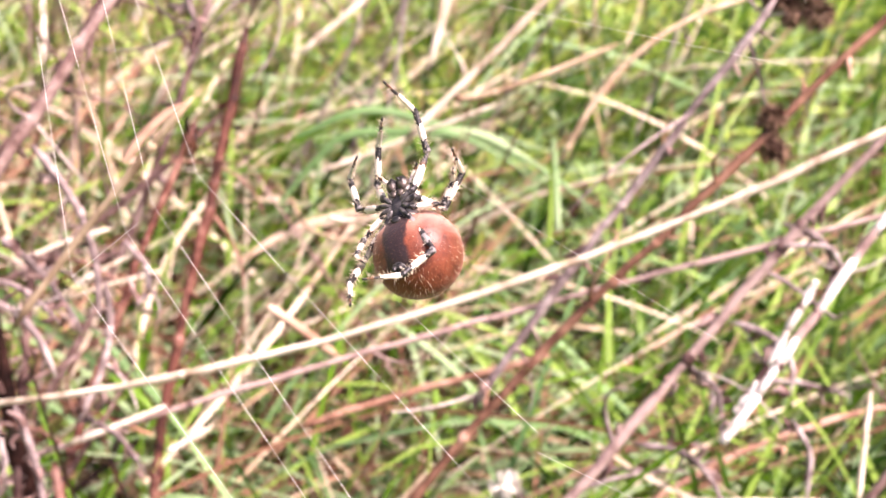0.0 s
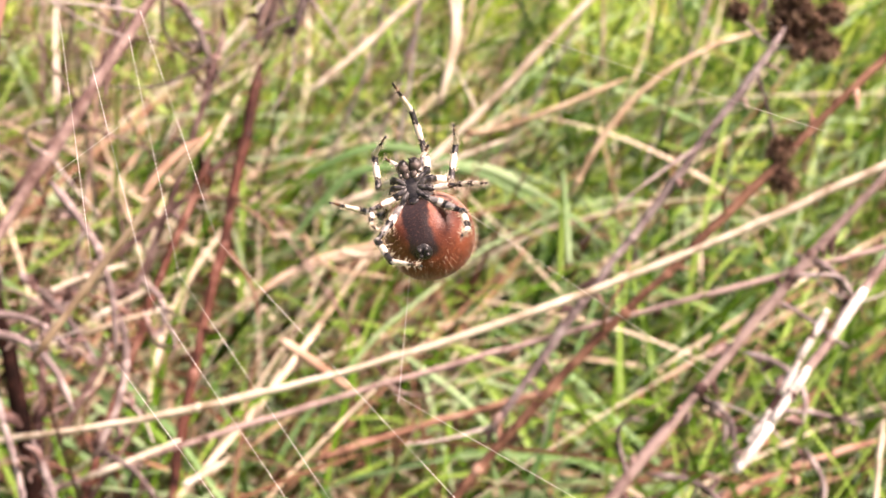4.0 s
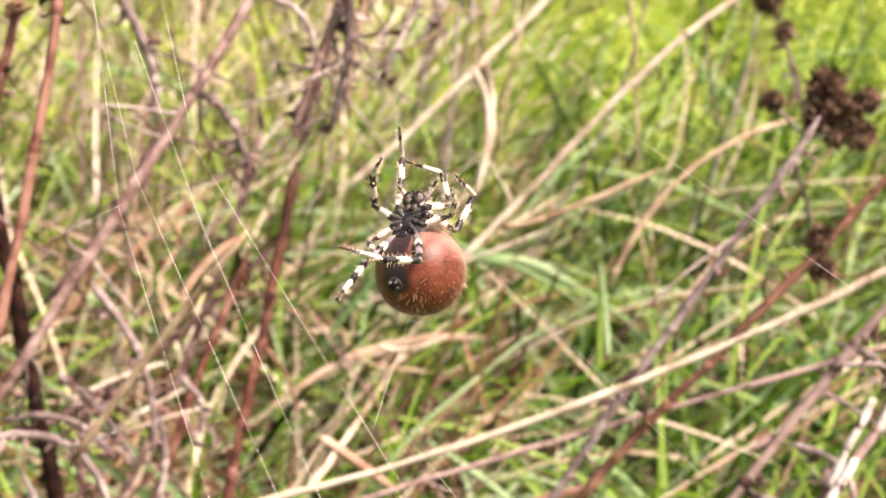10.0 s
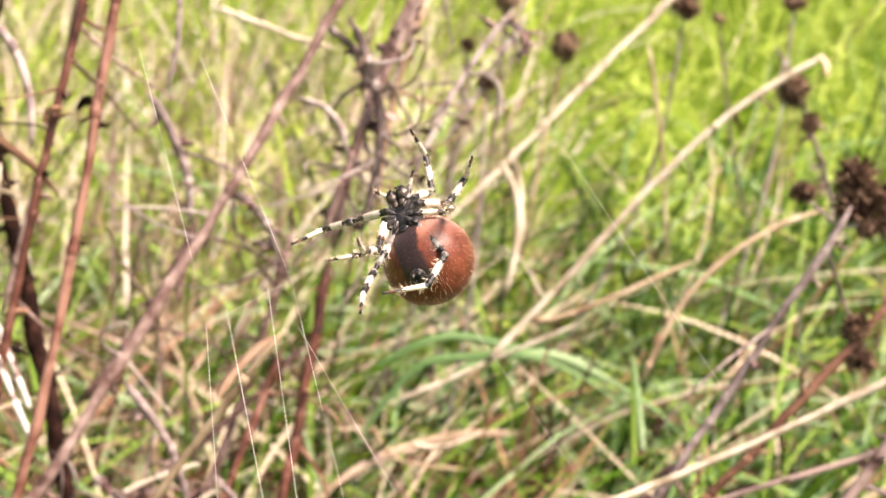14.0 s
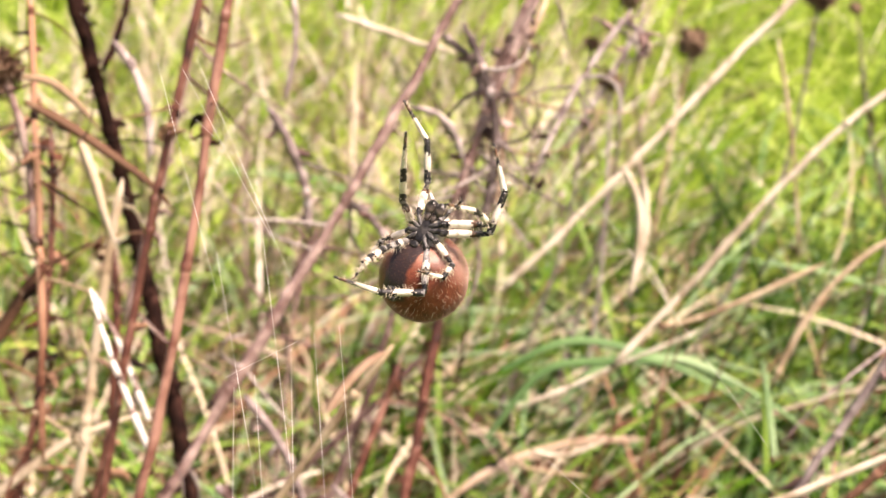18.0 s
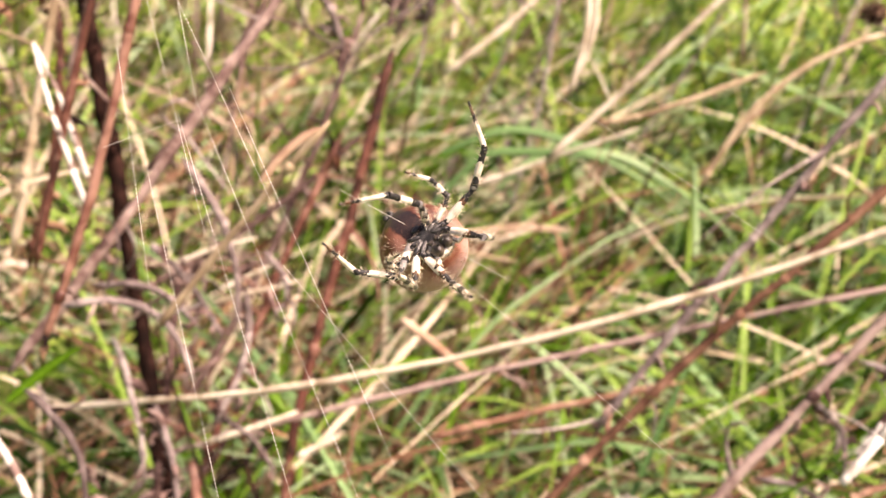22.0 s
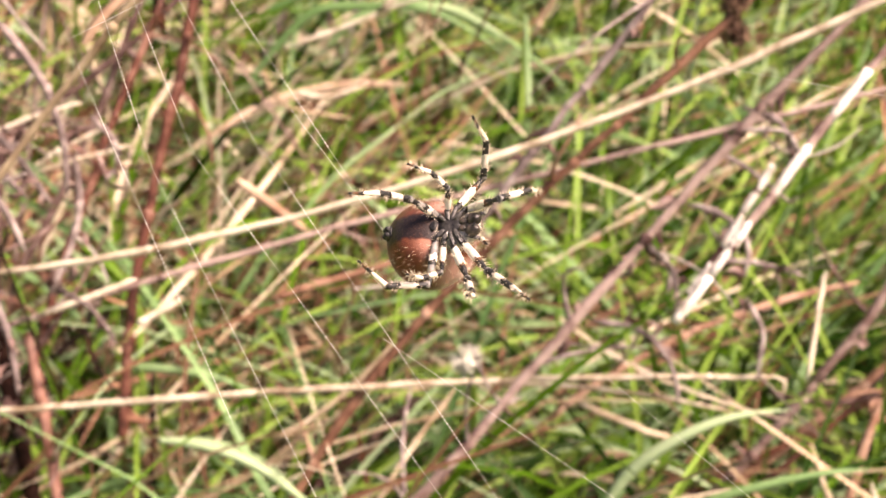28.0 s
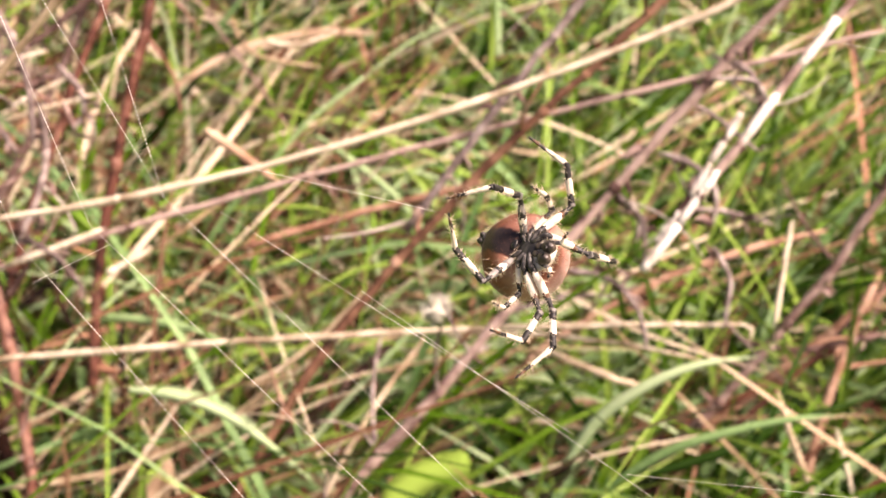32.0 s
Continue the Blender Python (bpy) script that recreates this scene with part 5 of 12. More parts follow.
stem_ob, stem_line = stem("straw_stalk", [(-0.0187, 0.3005, 0.1805), (-0.0097, 0.2998, 0.1792), (0.0009, 0.3017, 0.1825)], 0.00074, 0.00059, PALE_STALK, "short loose piece of pale straw", "straw", "straw stalks", 1, 99, flakes=0)
stem_ob, stem_line = stem("straw_stalk", [(0.1401, 0.2294, 0.1443), (0.1457, 0.2331, 0.1488), (0.1512, 0.2387, 0.1554)], 0.00075, 0.00060, PALE_STALK, "short loose piece of pale straw", "straw", "straw stalks", 1, 100, flakes=0)
stem_ob, stem_line = stem("straw_stalk", [(0.1293, 0.2141, 0.1270), (0.1324, 0.2063, 0.1188), (0.1347, 0.2004, 0.1126)], 0.00064, 0.00051, PALE_STALK, "short loose piece of pale straw", "straw", "straw stalks", 1, 101, flakes=0)
leaf("arching_grass", [(-0.1127, 0.2151, 0.1857), (-0.1055, 0.2195, 0.1908), (-0.1007, 0.2221, 0.1939), (-0.0964, 0.2241, 0.1962)], 0.00277, GRASS, "bright green grass blade among dead stems", (0, -0.6, 0.8), "grass blade", "grass blades", False)
stem_ob, stem_line = stem("straw_stalk", [(0.0073, 0.3423, 0.2429), (0.0106, 0.3393, 0.2377), (0.0118, 0.3352, 0.2305), (0.0107, 0.3299, 0.2213), (0.0073, 0.3234, 0.2101)], 0.00115, 0.00080, PALE_STALK, "bent over whitish dry stalk standing in the grass", "straw", "straw stalks", 0, 102, flakes=0)
stem_ob, stem_line = stem("straw_stalk", [(-0.0242, 0.3398, 0.1685), (-0.0108, 0.3426, 0.1734), (0.0026, 0.3454, 0.1782), (0.0160, 0.3481, 0.1829), (0.0295, 0.3507, 0.1875)], 0.00076, 0.00057, PALE_STALK, "thin pale straw in the grass", "straw", "straw stalks", 1, 103, flakes=0)

stem_ob, stem_line = stem("dead_weed", [(0.0127, 0.4474, 0.2605), (0.0037, 0.4299, 0.1955), (-0.0173, 0.4124, 0.1305)], 0.00055, 0.00070, GREY_TWIG, "round dark brown withered flower on a thin grey stalk", "dead plant", "dead plants", 2, 120)
withered_twigs(stem_ob, stem_line, 2, 0.02, 0.0004, GREY_TWIG, 120)
seed_head("seed_head", (0.0127, 0.4474, 0.2605), 0.00420, random.Random(120), "round dark brown seed head on a thin stalk", stem_ob)
stem_ob, stem_line = stem("dead_weed", [(0.0790, 0.4791, 0.2476), (0.0640, 0.4616, 0.1826), (0.0290, 0.4441, 0.1176)], 0.00055, 0.00070, GREY_TWIG, "dark brown withered flower on a thin grey stalk", "dead plant", "dead plants", 2, 123)
withered_twigs(stem_ob, stem_line, 2, 0.02, 0.0004, GREY_TWIG, 123)
seed_head("seed_head", (0.0790, 0.4791, 0.2476), 0.00520, random.Random(123), "dark brown seed head on a thin stalk", stem_ob)
stem_ob, stem_line = stem("dead_weed", [(0.1212, 0.4908, 0.2449), (0.1122, 0.4733, 0.1799), (0.0912, 0.4558, 0.1149)], 0.00055, 0.00070, GREY_TWIG, "dark brown withered flower on a thin grey stalk", "dead plant", "dead plants", 2, 126)
withered_twigs(stem_ob, stem_line, 2, 0.02, 0.0004, GREY_TWIG, 126)
seed_head("seed_head", (0.1212, 0.4908, 0.2449), 0.00500, random.Random(126), "dark brown seed head on a thin stalk", stem_ob)
stem_ob, stem_line = stem("dead_weed", [(0.0054, 0.4206, 0.2404), (-0.0006, 0.4031, 0.1754), (-0.0146, 0.3856, 0.1104)], 0.00055, 0.00070, GREY_TWIG, "small brown withered flower on a thin grey stalk", "dead plant", "dead plants", 2, 129)
withered_twigs(stem_ob, stem_line, 2, 0.02, 0.0004, GREY_TWIG, 129)
seed_head("seed_head", (0.0054, 0.4206, 0.2404), 0.00360, random.Random(129), "small brown seed head on a thin stalk", stem_ob)
stem_ob, stem_line = stem("dead_weed", [(-0.0006, 0.4529, 0.2430), (-0.0126, 0.4354, 0.1780), (-0.0406, 0.4179, 0.1130)], 0.00055, 0.00070, GREY_TWIG, "small red brown withered flower on a thin grey stalk", "dead plant", "dead plants", 2, 132)
withered_twigs(stem_ob, stem_line, 2, 0.02, 0.0004, GREY_TWIG, 132)
seed_head("seed_head", (-0.0006, 0.4529, 0.2430), 0.00340, random.Random(132), "small red brown seed head on a thin stalk", stem_ob)
stem_ob, stem_line = stem("dead_weed", [(0.0996, 0.5232, 0.2302), (0.1086, 0.5057, 0.1652), (0.1296, 0.4882, 0.1002)], 0.00055, 0.00070, GREY_TWIG, "small dark withered flower on a thin grey stalk", "dead plant", "dead plants", 2, 135)
withered_twigs(stem_ob, stem_line, 2, 0.02, 0.0004, GREY_TWIG, 135)
seed_head("seed_head", (0.0996, 0.5232, 0.2302), 0.00300, random.Random(135), "small dark seed head on a thin stalk", stem_ob)


# ---- the meadow ----
def brown_side(x, y):
    if y < 0.2:
        return 0.25
    return 1.0 if x < -0.03 - 0.1 * max(0.0, y - 0.45) else ((0.3 if y < 0.3 else 0.45) if y < 0.4 else 0.25)


def green_side(x, y):
    return (0.5 if x < -0.07 else 1.2) - 0.4 * brown_side(x, y) * (x > -0.07)


def aside(x, y):
    return 0.0 if abs(x) < 0.34 and -0.2 < y < 1.7 else 1.0


NEAR = (-0.28, 0.28, 0.12, 0.62)
sward("grass_sward", 4300, NEAR, (0.11, 0.25), (0.0015, 0.0030), GRASS, 11, "dense bright green meadow grass", keep=green_side, lean=(0.2, 0.35), clump=0.85)
sward("grass_sward", 1700, NEAR, (0.14, 0.26), (0.0018, 0.0034), GRASS_PALE, 12, "pale blue green arching meadow grass", curl=(70, 140), keep=green_side, lean=(0.0, 0.4))
sward("straw_mass", 2700, NEAR, (0.10, 0.25), (0.0011, 0.0025), STRAW, 13, "tangle of straw coloured dead grass", (15, 60), (10, 100), (0.5, 0.5), brown_side, category="dead grass")
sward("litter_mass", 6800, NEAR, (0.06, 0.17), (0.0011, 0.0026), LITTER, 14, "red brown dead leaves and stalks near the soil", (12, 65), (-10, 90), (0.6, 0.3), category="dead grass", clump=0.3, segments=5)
sward("lying_straw", 240, (-0.20, 0.22, 0.16, 0.52), (0.07, 0.18), (0.0010, 0.0020), STRAW, 21, "loose piece of dry straw caught across the grass", (55, 84), (-8, 22), (0.5, 0.7), category="straw", base=(0.05, 0.13), clump=0.0, single="loose_straw", group="loose straw")
sward("lying_litter", 230, (-0.20, 0.22, 0.16, 0.50), (0.06, 0.16), (0.0011, 0.0023), LITTER, 22, "loose red brown dead stalk lying in the grass", (50, 80), (-8, 20), (0.6, 0.7), category="dead stalk", base=(0.04, 0.10), clump=0.0, single="dead_stalk", group="dead stalks")
sward("young_grass", 19000, (-0.34, 0.34, 0.46, 1.75), (0.12, 0.22), (0.0014, 0.0028), TIP_GRASS, 17, "fresh yellow green meadow grass further off", (6, 38), (35, 135), (0.2, 0.35), segments=5)
sward("straw_mass", 900, (-0.34, 0.34, 0.55, 1.7), (0.12, 0.24), (0.0010, 0.0022), STRAW, 18, "pale dead grass among the fresh grass", (10, 50), (10, 90), (0.5, 0.4), category="dead grass", segments=5)
sward("straw_mass", 1900, (-0.30, 0.02, 0.42, 1.05), (0.10, 0.24), (0.0012, 0.0026), BLEACHED, 19, "bleached pinkish straw behind the dead stems", (8, 50), (5, 80), (0.7, 0.4), lambda x, y: 1.0 if x < -0.02 - 0.08 * (y - 0.42) else 0.25, category="dead grass")
sward("dead_weed", 120, (-0.26, 0.12, 0.26, 0.75), (0.18, 0.30), (0.0012, 0.0022), PURPLE_STEM, 15, "thin purple brown dead weed in the grass", (5, 40), (-10, 30), (0.5, 0.7), brown_side, category="dead plant", single="dead_weed", group="dead plants", clump=0.3)
sward("dead_weed", 60, (-0.26, 0.0, 0.26, 0.65), (0.18, 0.28), (0.0011, 0.0020), RED_STEM, 16, "thin red brown dead weed in the grass", (5, 35), (-8, 25), (0.5, 0.7), brown_side, category="dead plant", single="dead_weed", group="dead plants", clump=0.3)
sward("dead_weed", 40, (0.0, 0.17, 0.25, 0.40), (0.13, 0.22), (0.0012, 0.0021), PURPLE_STEM, 31, "thin purple brown dead weed in the grass", (35, 65), (-10, 20), (0.6, 0.9), category="dead plant", single="dead_weed", group="dead plants", clump=0.0)
sward("dead_weed", 34, (0.0, 0.17, 0.25, 0.42), (0.12, 0.20), (0.0011, 0.0019), RED_STEM, 32, "thin red brown dead weed in the grass", (35, 65), (-10, 20), (0.6, 0.9), category="dead plant", single="dead_weed", group="dead plants", clump=0.0)
sward("grass_sward", 260, (0.02, 0.17, 0.17, 0.27), (0.12, 0.20), (0.0018, 0.0032), GRASS_PALE, 35, "pale green blades arching over the straw", (10, 40), (60, 130), (0.3, 0.5), clump=0.4)
sward("dead_weed", 60, (-0.19, -0.05, 0.19, 0.30), (0.10, 0.19), (0.0013, 0.0024), LITTER, 34, "thin dark red brown dead weed in the grass", (8, 45), (-10, 25), (0.8, 0.5), category="dead plant", single="dead_weed", group="dead plants", clump=0.2)
sward("grass", 300, (-0.14, 0.18, 0.2, 0.5), (0.12, 0.24), (0.0014, 0.0026), GRASS, 28, "single bright green grass blade", lean=(0.2, 0.4), category="grass blade", single="grass_leaf", group="grass blades", segments=9)
sward("straw", 260, (-0.16, 0.18, 0.22, 0.5), (0.10, 0.22), (0.0010, 0.0021), STRAW, 29, "single straw coloured dead grass blade", (20, 60), (10, 90), (0.5, 0.5), brown_side, category="dead grass", single="dry_grass", group="dead grass blades", segments=9)
sward("grass_sward", 1800, (-0.5, 0.5, -0.9, 0.12), (0.05, 0.12), (0.0018, 0.0030), GRASS, 23, "short green meadow grass", segments=4)
sward("grass_sward", 14000, (-1.5, 1.5, -1.4, 2.4), (0.09, 0.19), (0.0026, 0.0048), GRASS, 24, "green meadow grass all around", keep=aside, segments=4)
sward("straw_mass", 3000, (-1.4, 1.4, -1.3, 2.3), (0.10, 0.20), (0.0016, 0.0032), STRAW, 25, "straw coloured dead grass all around", (10, 60), (10, 90), keep=aside, category="dead grass", segments=4)


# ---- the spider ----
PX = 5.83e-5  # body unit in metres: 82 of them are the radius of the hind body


def banded(name, stops, rough=0.45):
    return ramp_material(name, stops, 900, rough=rough, bump=0.25, fine=5000, gloss=0.5)


LEG_PALE = banded("leg_cream", [(0.46, 0.40, 0.30), (0.72, 0.67, 0.57), (0.85, 0.82, 0.75)])
LEG_DARK = banded("leg_black", [(0.004, 0.004, 0.004), (0.011, 0.010, 0.010), (0.035, 0.032, 0.03)], 0.45)
LEG_BROWN = banded("leg_brown", [(0.03, 0.012, 0.006), (0.10, 0.045, 0.02), (0.2, 0.1, 0.05)])
LEG_GREY = banded("leg_grey", [(0.08, 0.075, 0.075), (0.20, 0.19, 0.18), (0.38, 0.36, 0.33)])
BODY_BLACK = banded("body_black", [(0.006, 0.006, 0.006), (0.018, 0.017, 0.017), (0.07, 0.065, 0.06)], 0.38)
HAIR = banded("pale_hair", [(0.5, 0.42, 0.3), (0.7, 0.62, 0.48)], 0.5)
RED_HAIR = banded("reddish_hair", [(0.22, 0.09, 0.05), (0.42, 0.22, 0.13)], 0.5)
JAW = banded("jaw_brown", [(0.006, 0.005, 0.004), (0.025, 0.02, 0.016), (0.13, 0.10, 0.08)], 0.28)
# Black leg bases; the palest stop paints a grey sheen into the colour.
COXA_SHEEN = banded("coxa_black_sheen", [(0.006, 0.006, 0.006), (0.02, 0.019, 0.019), (0.16, 0.15, 0.14)], 0.3)


def abdomen_material(r):
    """Red brown, with a dark belly band between two lighter bars, and white specks on the back."""
    m = bpy.data.materials.new("hind_body")
    m.use_nodes = True
    nt = m.node_tree
    b = nt.nodes["Principled BSDF"]
    N = nt.nodes.new

    def math_node(op, a, c=None, third=None):
        k = N("ShaderNodeMath")
        k.operation = op
        for slot, v in enumerate((a, c, third)):
            if v is None:
                continue
            if isinstance(v, (int, float)):
                k.inputs[slot].default_value = v
            else:
                nt.links.new(v, k.inputs[slot])
        return k.outputs[0]

    def smooth(v, lo, hi):
        k = N("ShaderNodeMapRange")
        k.interpolation_type = "SMOOTHSTEP"
        k.inputs["From Min"].default_value, k.inputs["From Max"].default_value = lo, hi
        nt.links.new(v, k.inputs["Value"])
        return k.outputs[0]

    def mixed(fac, a, c):
        k = N("ShaderNodeMix")
        k.data_type = "RGBA"
        nt.links.new(fac, k.inputs["Factor"])
        for slot, v in ((6, a), (7, c)):
            if isinstance(v, tuple):
                k.inputs[slot].default_value = (*v, 1)
            else:
                nt.links.new(v, k.inputs[slot])
        return k.outputs[2]

    tc, sep = N("ShaderNodeTexCoord"), N("ShaderNodeSeparateXYZ")
    n1, n2 = N("ShaderNodeTexNoise"), N("ShaderNodeTexNoise")
    n1.inputs["Scale"].default_value, n1.inputs["Detail"].default_value = 700, 5
    n2.inputs["Scale"].default_value, n2.inputs["Detail"].default_value = 4500, 3
    for k in (n1, n2):
        nt.links.new(tc.outputs["Object"], k.inputs["Vector"])
    nt.links.new(tc.outputs["Object"], sep.inputs[0])
    x = math_node("DIVIDE", sep.outputs["X"], r)
    y = math_node("DIVIDE", sep.outputs["Y"], r)
    z = math_node("DIVIDE", sep.outputs["Z"], r)
    wob = math_node("MULTIPLY_ADD", n1.outputs["Fac"], 0.22, -0.11)
    ax = math_node("ADD", math_node("ABSOLUTE", x), wob)
    belly = smooth(math_node("MULTIPLY", z, -1.0), 0.52, 0.66)
    band = math_node("MULTIPLY", belly, smooth(ax, 0.35, 0.23))
    bars = math_node("MULTIPLY", math_node("MULTIPLY", belly, smooth(ax, 0.25, 0.33)), smooth(ax, 0.62, 0.48))
    bars = math_node("MULTIPLY", bars, smooth(y, -0.2, 0.35))
    cr = N("ShaderNodeValToRGB")
    for e, p, c in zip((cr.color_ramp.elements[0], cr.color_ramp.elements[1]), (0.3, 0.72), ((0.06, 0.015, 0.008, 1), (0.225, 0.062, 0.032, 1))):
        e.position, e.color = p, c
    nt.links.new(math_node("MULTIPLY_ADD", n2.outputs["Fac"], 0.35, math_node("MULTIPLY", n1.outputs["Fac"], 0.65)), cr.inputs["Fac"])
    col = mixed(bars, cr.outputs["Color"], (0.36, 0.16, 0.11))
    col = mixed(band, col, (0.026, 0.017, 0.017))
    flecks = math_node("MULTIPLY", math_node("MULTIPLY", band, smooth(n2.outputs["Fac"], 0.56, 0.68)), 0.35)
    col = mixed(flecks, col, (0.15, 0.07, 0.045))
    back = math_node("MULTIPLY", smooth(math_node("ADD", z, wob), 0.2, 0.75), 0.6)
    col = mixed(back, col, (0.28, 0.082, 0.04))
    shoulder = math_node("MULTIPLY", math_node("MULTIPLY", smooth(math_node("ADD", y, wob), 0.0, 0.6), smooth(ax, 0.32, 0.62)), 0.8)
    col = mixed(shoulder, col, (0.46, 0.26, 0.21))
    # Pale hairy front of the back, its sunlit pink-white painted into the colour.
    lit_mantle = math_node("MULTIPLY", math_node("MULTIPLY", smooth(math_node("ADD", y, wob), -0.1, 0.5), smooth(math_node("ADD", z, wob), -0.1, 0.5)), 0.6)
    col = mixed(lit_mantle, col, (0.58, 0.40, 0.36))
    vor = N("ShaderNodeTexVoronoi")
    vor.inputs["Scale"].default_value = 1100
    nt.links.new(tc.outputs["Object"], vor.inputs["Vector"])
    specks = math_node("MULTIPLY", smooth(vor.outputs["Distance"], 0.42, 0.30), smooth(z, 0.45, 0.6))
    specks = math_node("MULTIPLY", specks, smooth(y, 0.1, 0.3))
    col = mixed(specks, col, (0.8, 0.76, 0.7))
    nt.links.new(col, b.inputs["Base Color"])
    b.inputs["Roughness"].default_value = 0.4
    b.inputs["Specular IOR Level"].default_value = 0.32
    nt.links.new(math_node("MULTIPLY", math_node("MULTIPLY_ADD", band, -0.06, 0.13), math_node("MULTIPLY_ADD", smooth(y, -0.5, 0.6), 0.75, 0.25)), b.inputs["Sheen Weight"])
    b.inputs["Sheen Tint"].default_value = (1.0, 0.72, 0.66, 1)
    b.inputs["Sheen Roughness"].default_value = 0.5
    bp = N("ShaderNodeBump")
    bp.inputs["Strength"].default_value, bp.inputs["Distance"].default_value = 0.35, 0.0001
    nt.links.new(n2.outputs["Fac"], bp.inputs["Height"])
    nt.links.new(bp.outputs["Normal"], b.inputs["Normal"])
    return m


def blob(name, parent, centre, radii, material, turn=None, label="", div=3, lump=0.0, seed=0):
    """A rounded body part: a stretched, slightly uneven ball."""
    bm = bmesh.new()
    bmesh.ops.create_icosphere(bm, subdivisions=div, radius=1.0)
    for v in bm.verts:
        k = 1 + lump * noise.noise(v.co * 2.2 + Vector((seed, 0, 0)))
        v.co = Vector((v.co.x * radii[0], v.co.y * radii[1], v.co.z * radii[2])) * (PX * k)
    for fc in bm.faces:
        fc.smooth = True
    me = bpy.data.meshes.new(name)
    bm.to_mesh(me)
    bm.free()
    me.materials.append(material)
    ob = new(name, me)
    ob.parent = parent
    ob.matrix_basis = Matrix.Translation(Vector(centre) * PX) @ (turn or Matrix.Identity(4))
    if label:
        ob["label"] = label
    return ob


def hair_mesh(name, parent, roots, material, rng, length, width, label=""):
    """Short stiff bristles: roots are (place, direction) pairs in metres."""
    verts, faces = [], []
    for q, d in roots:
        s = d.orthogonal().normalized()
        t = d.cross(s)
        w = width * rng.uniform(0.7, 1.2)
        h = length * rng.uniform(0.6, 1.3)
        o = len(verts)
        verts += [q + s * w, q - s * w * 0.5 + t * w, q - s * w * 0.5 - t * w, q + d * h + s * h * rng.uniform(-0.15, 0.15)]
        faces += [(o, o + 1, o + 3), (o + 1, o + 2, o + 3), (o + 2, o, o + 3)]
    ob = link_mesh(name, verts, faces, material, parent, False, label)
    ob["kind"] = "stuff"
    return ob


def limb(name, parent, length, profile, bands, spines, seed, label=""):
    """One leg segment along +z: profile gives the radius, bands the colour along it, spines stand off its sides."""
    rng = random.Random(seed)
    rings, sides = 22, 10
    verts, faces, slots = [], [], []
    for k in range(rings + 1):
        u = k / rings
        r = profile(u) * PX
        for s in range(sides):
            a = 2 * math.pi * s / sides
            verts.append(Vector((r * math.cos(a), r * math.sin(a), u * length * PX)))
    order = [LEG_PALE, LEG_DARK, LEG_BROWN, LEG_GREY, HAIR]
    for k in range(rings):
        u = (k + 0.5) / rings
        for s in range(sides):
            t = (s + 1) % sides
            ragged = min(1.0, u + 0.028 * math.sin(s * 2.4 + seed))
            slot = next(i for top, i in bands if ragged <= top)
            faces.append((k * sides + s, k * sides + t, (k + 1) * sides + t, (k + 1) * sides + s))
            slots.append(slot)
    faces += [tuple(range(sides))[::-1], tuple(rings * sides + s for s in range(sides))]
    slots += [bands[0][1], bands[-1][1]]
    for _ in range(spines):
        u, a = rng.uniform(0.12, 0.95), rng.uniform(0, 2 * math.pi)
        r = profile(u) * PX * 0.9
        d = Vector((math.cos(a), math.sin(a), rng.uniform(0.2, 0.8))).normalized()
        q = Vector((r * math.cos(a), r * math.sin(a), u * length * PX))
        s = d.orthogonal().normalized() * 0.6 * PX
        t = d.cross(s.normalized()) * 0.6 * PX
        o = len(verts)
        verts += [q + s, q - s * 0.5 + t, q - s * 0.5 - t, q + d * rng.uniform(5, 13) * PX]
        faces += [(o, o + 1, o + 3), (o + 1, o + 2, o + 3), (o + 2, o, o + 3)]
        slots += [4, 4, 4]
    me = bpy.data.meshes.new(name)
    me.from_pydata(verts, [], faces)
    for m in order:
        me.materials.append(m)
    me.polygons.foreach_set("material_index", slots)
    me.polygons.foreach_set("use_smooth", [len(fc) == 4 for fc in faces])
    me.update()
    ob = new(name, me)
    ob.parent = parent
    if label:
        ob["label"] = label
    return ob


PALE, DARK, BROWN, GREY = 0, 1, 2, 3
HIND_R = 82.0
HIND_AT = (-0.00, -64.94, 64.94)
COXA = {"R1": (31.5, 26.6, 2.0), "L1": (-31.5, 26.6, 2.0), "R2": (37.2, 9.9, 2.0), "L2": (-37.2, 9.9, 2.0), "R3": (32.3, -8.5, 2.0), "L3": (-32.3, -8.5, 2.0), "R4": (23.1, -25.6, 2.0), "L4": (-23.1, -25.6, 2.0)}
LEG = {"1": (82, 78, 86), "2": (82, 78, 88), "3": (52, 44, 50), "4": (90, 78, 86)}


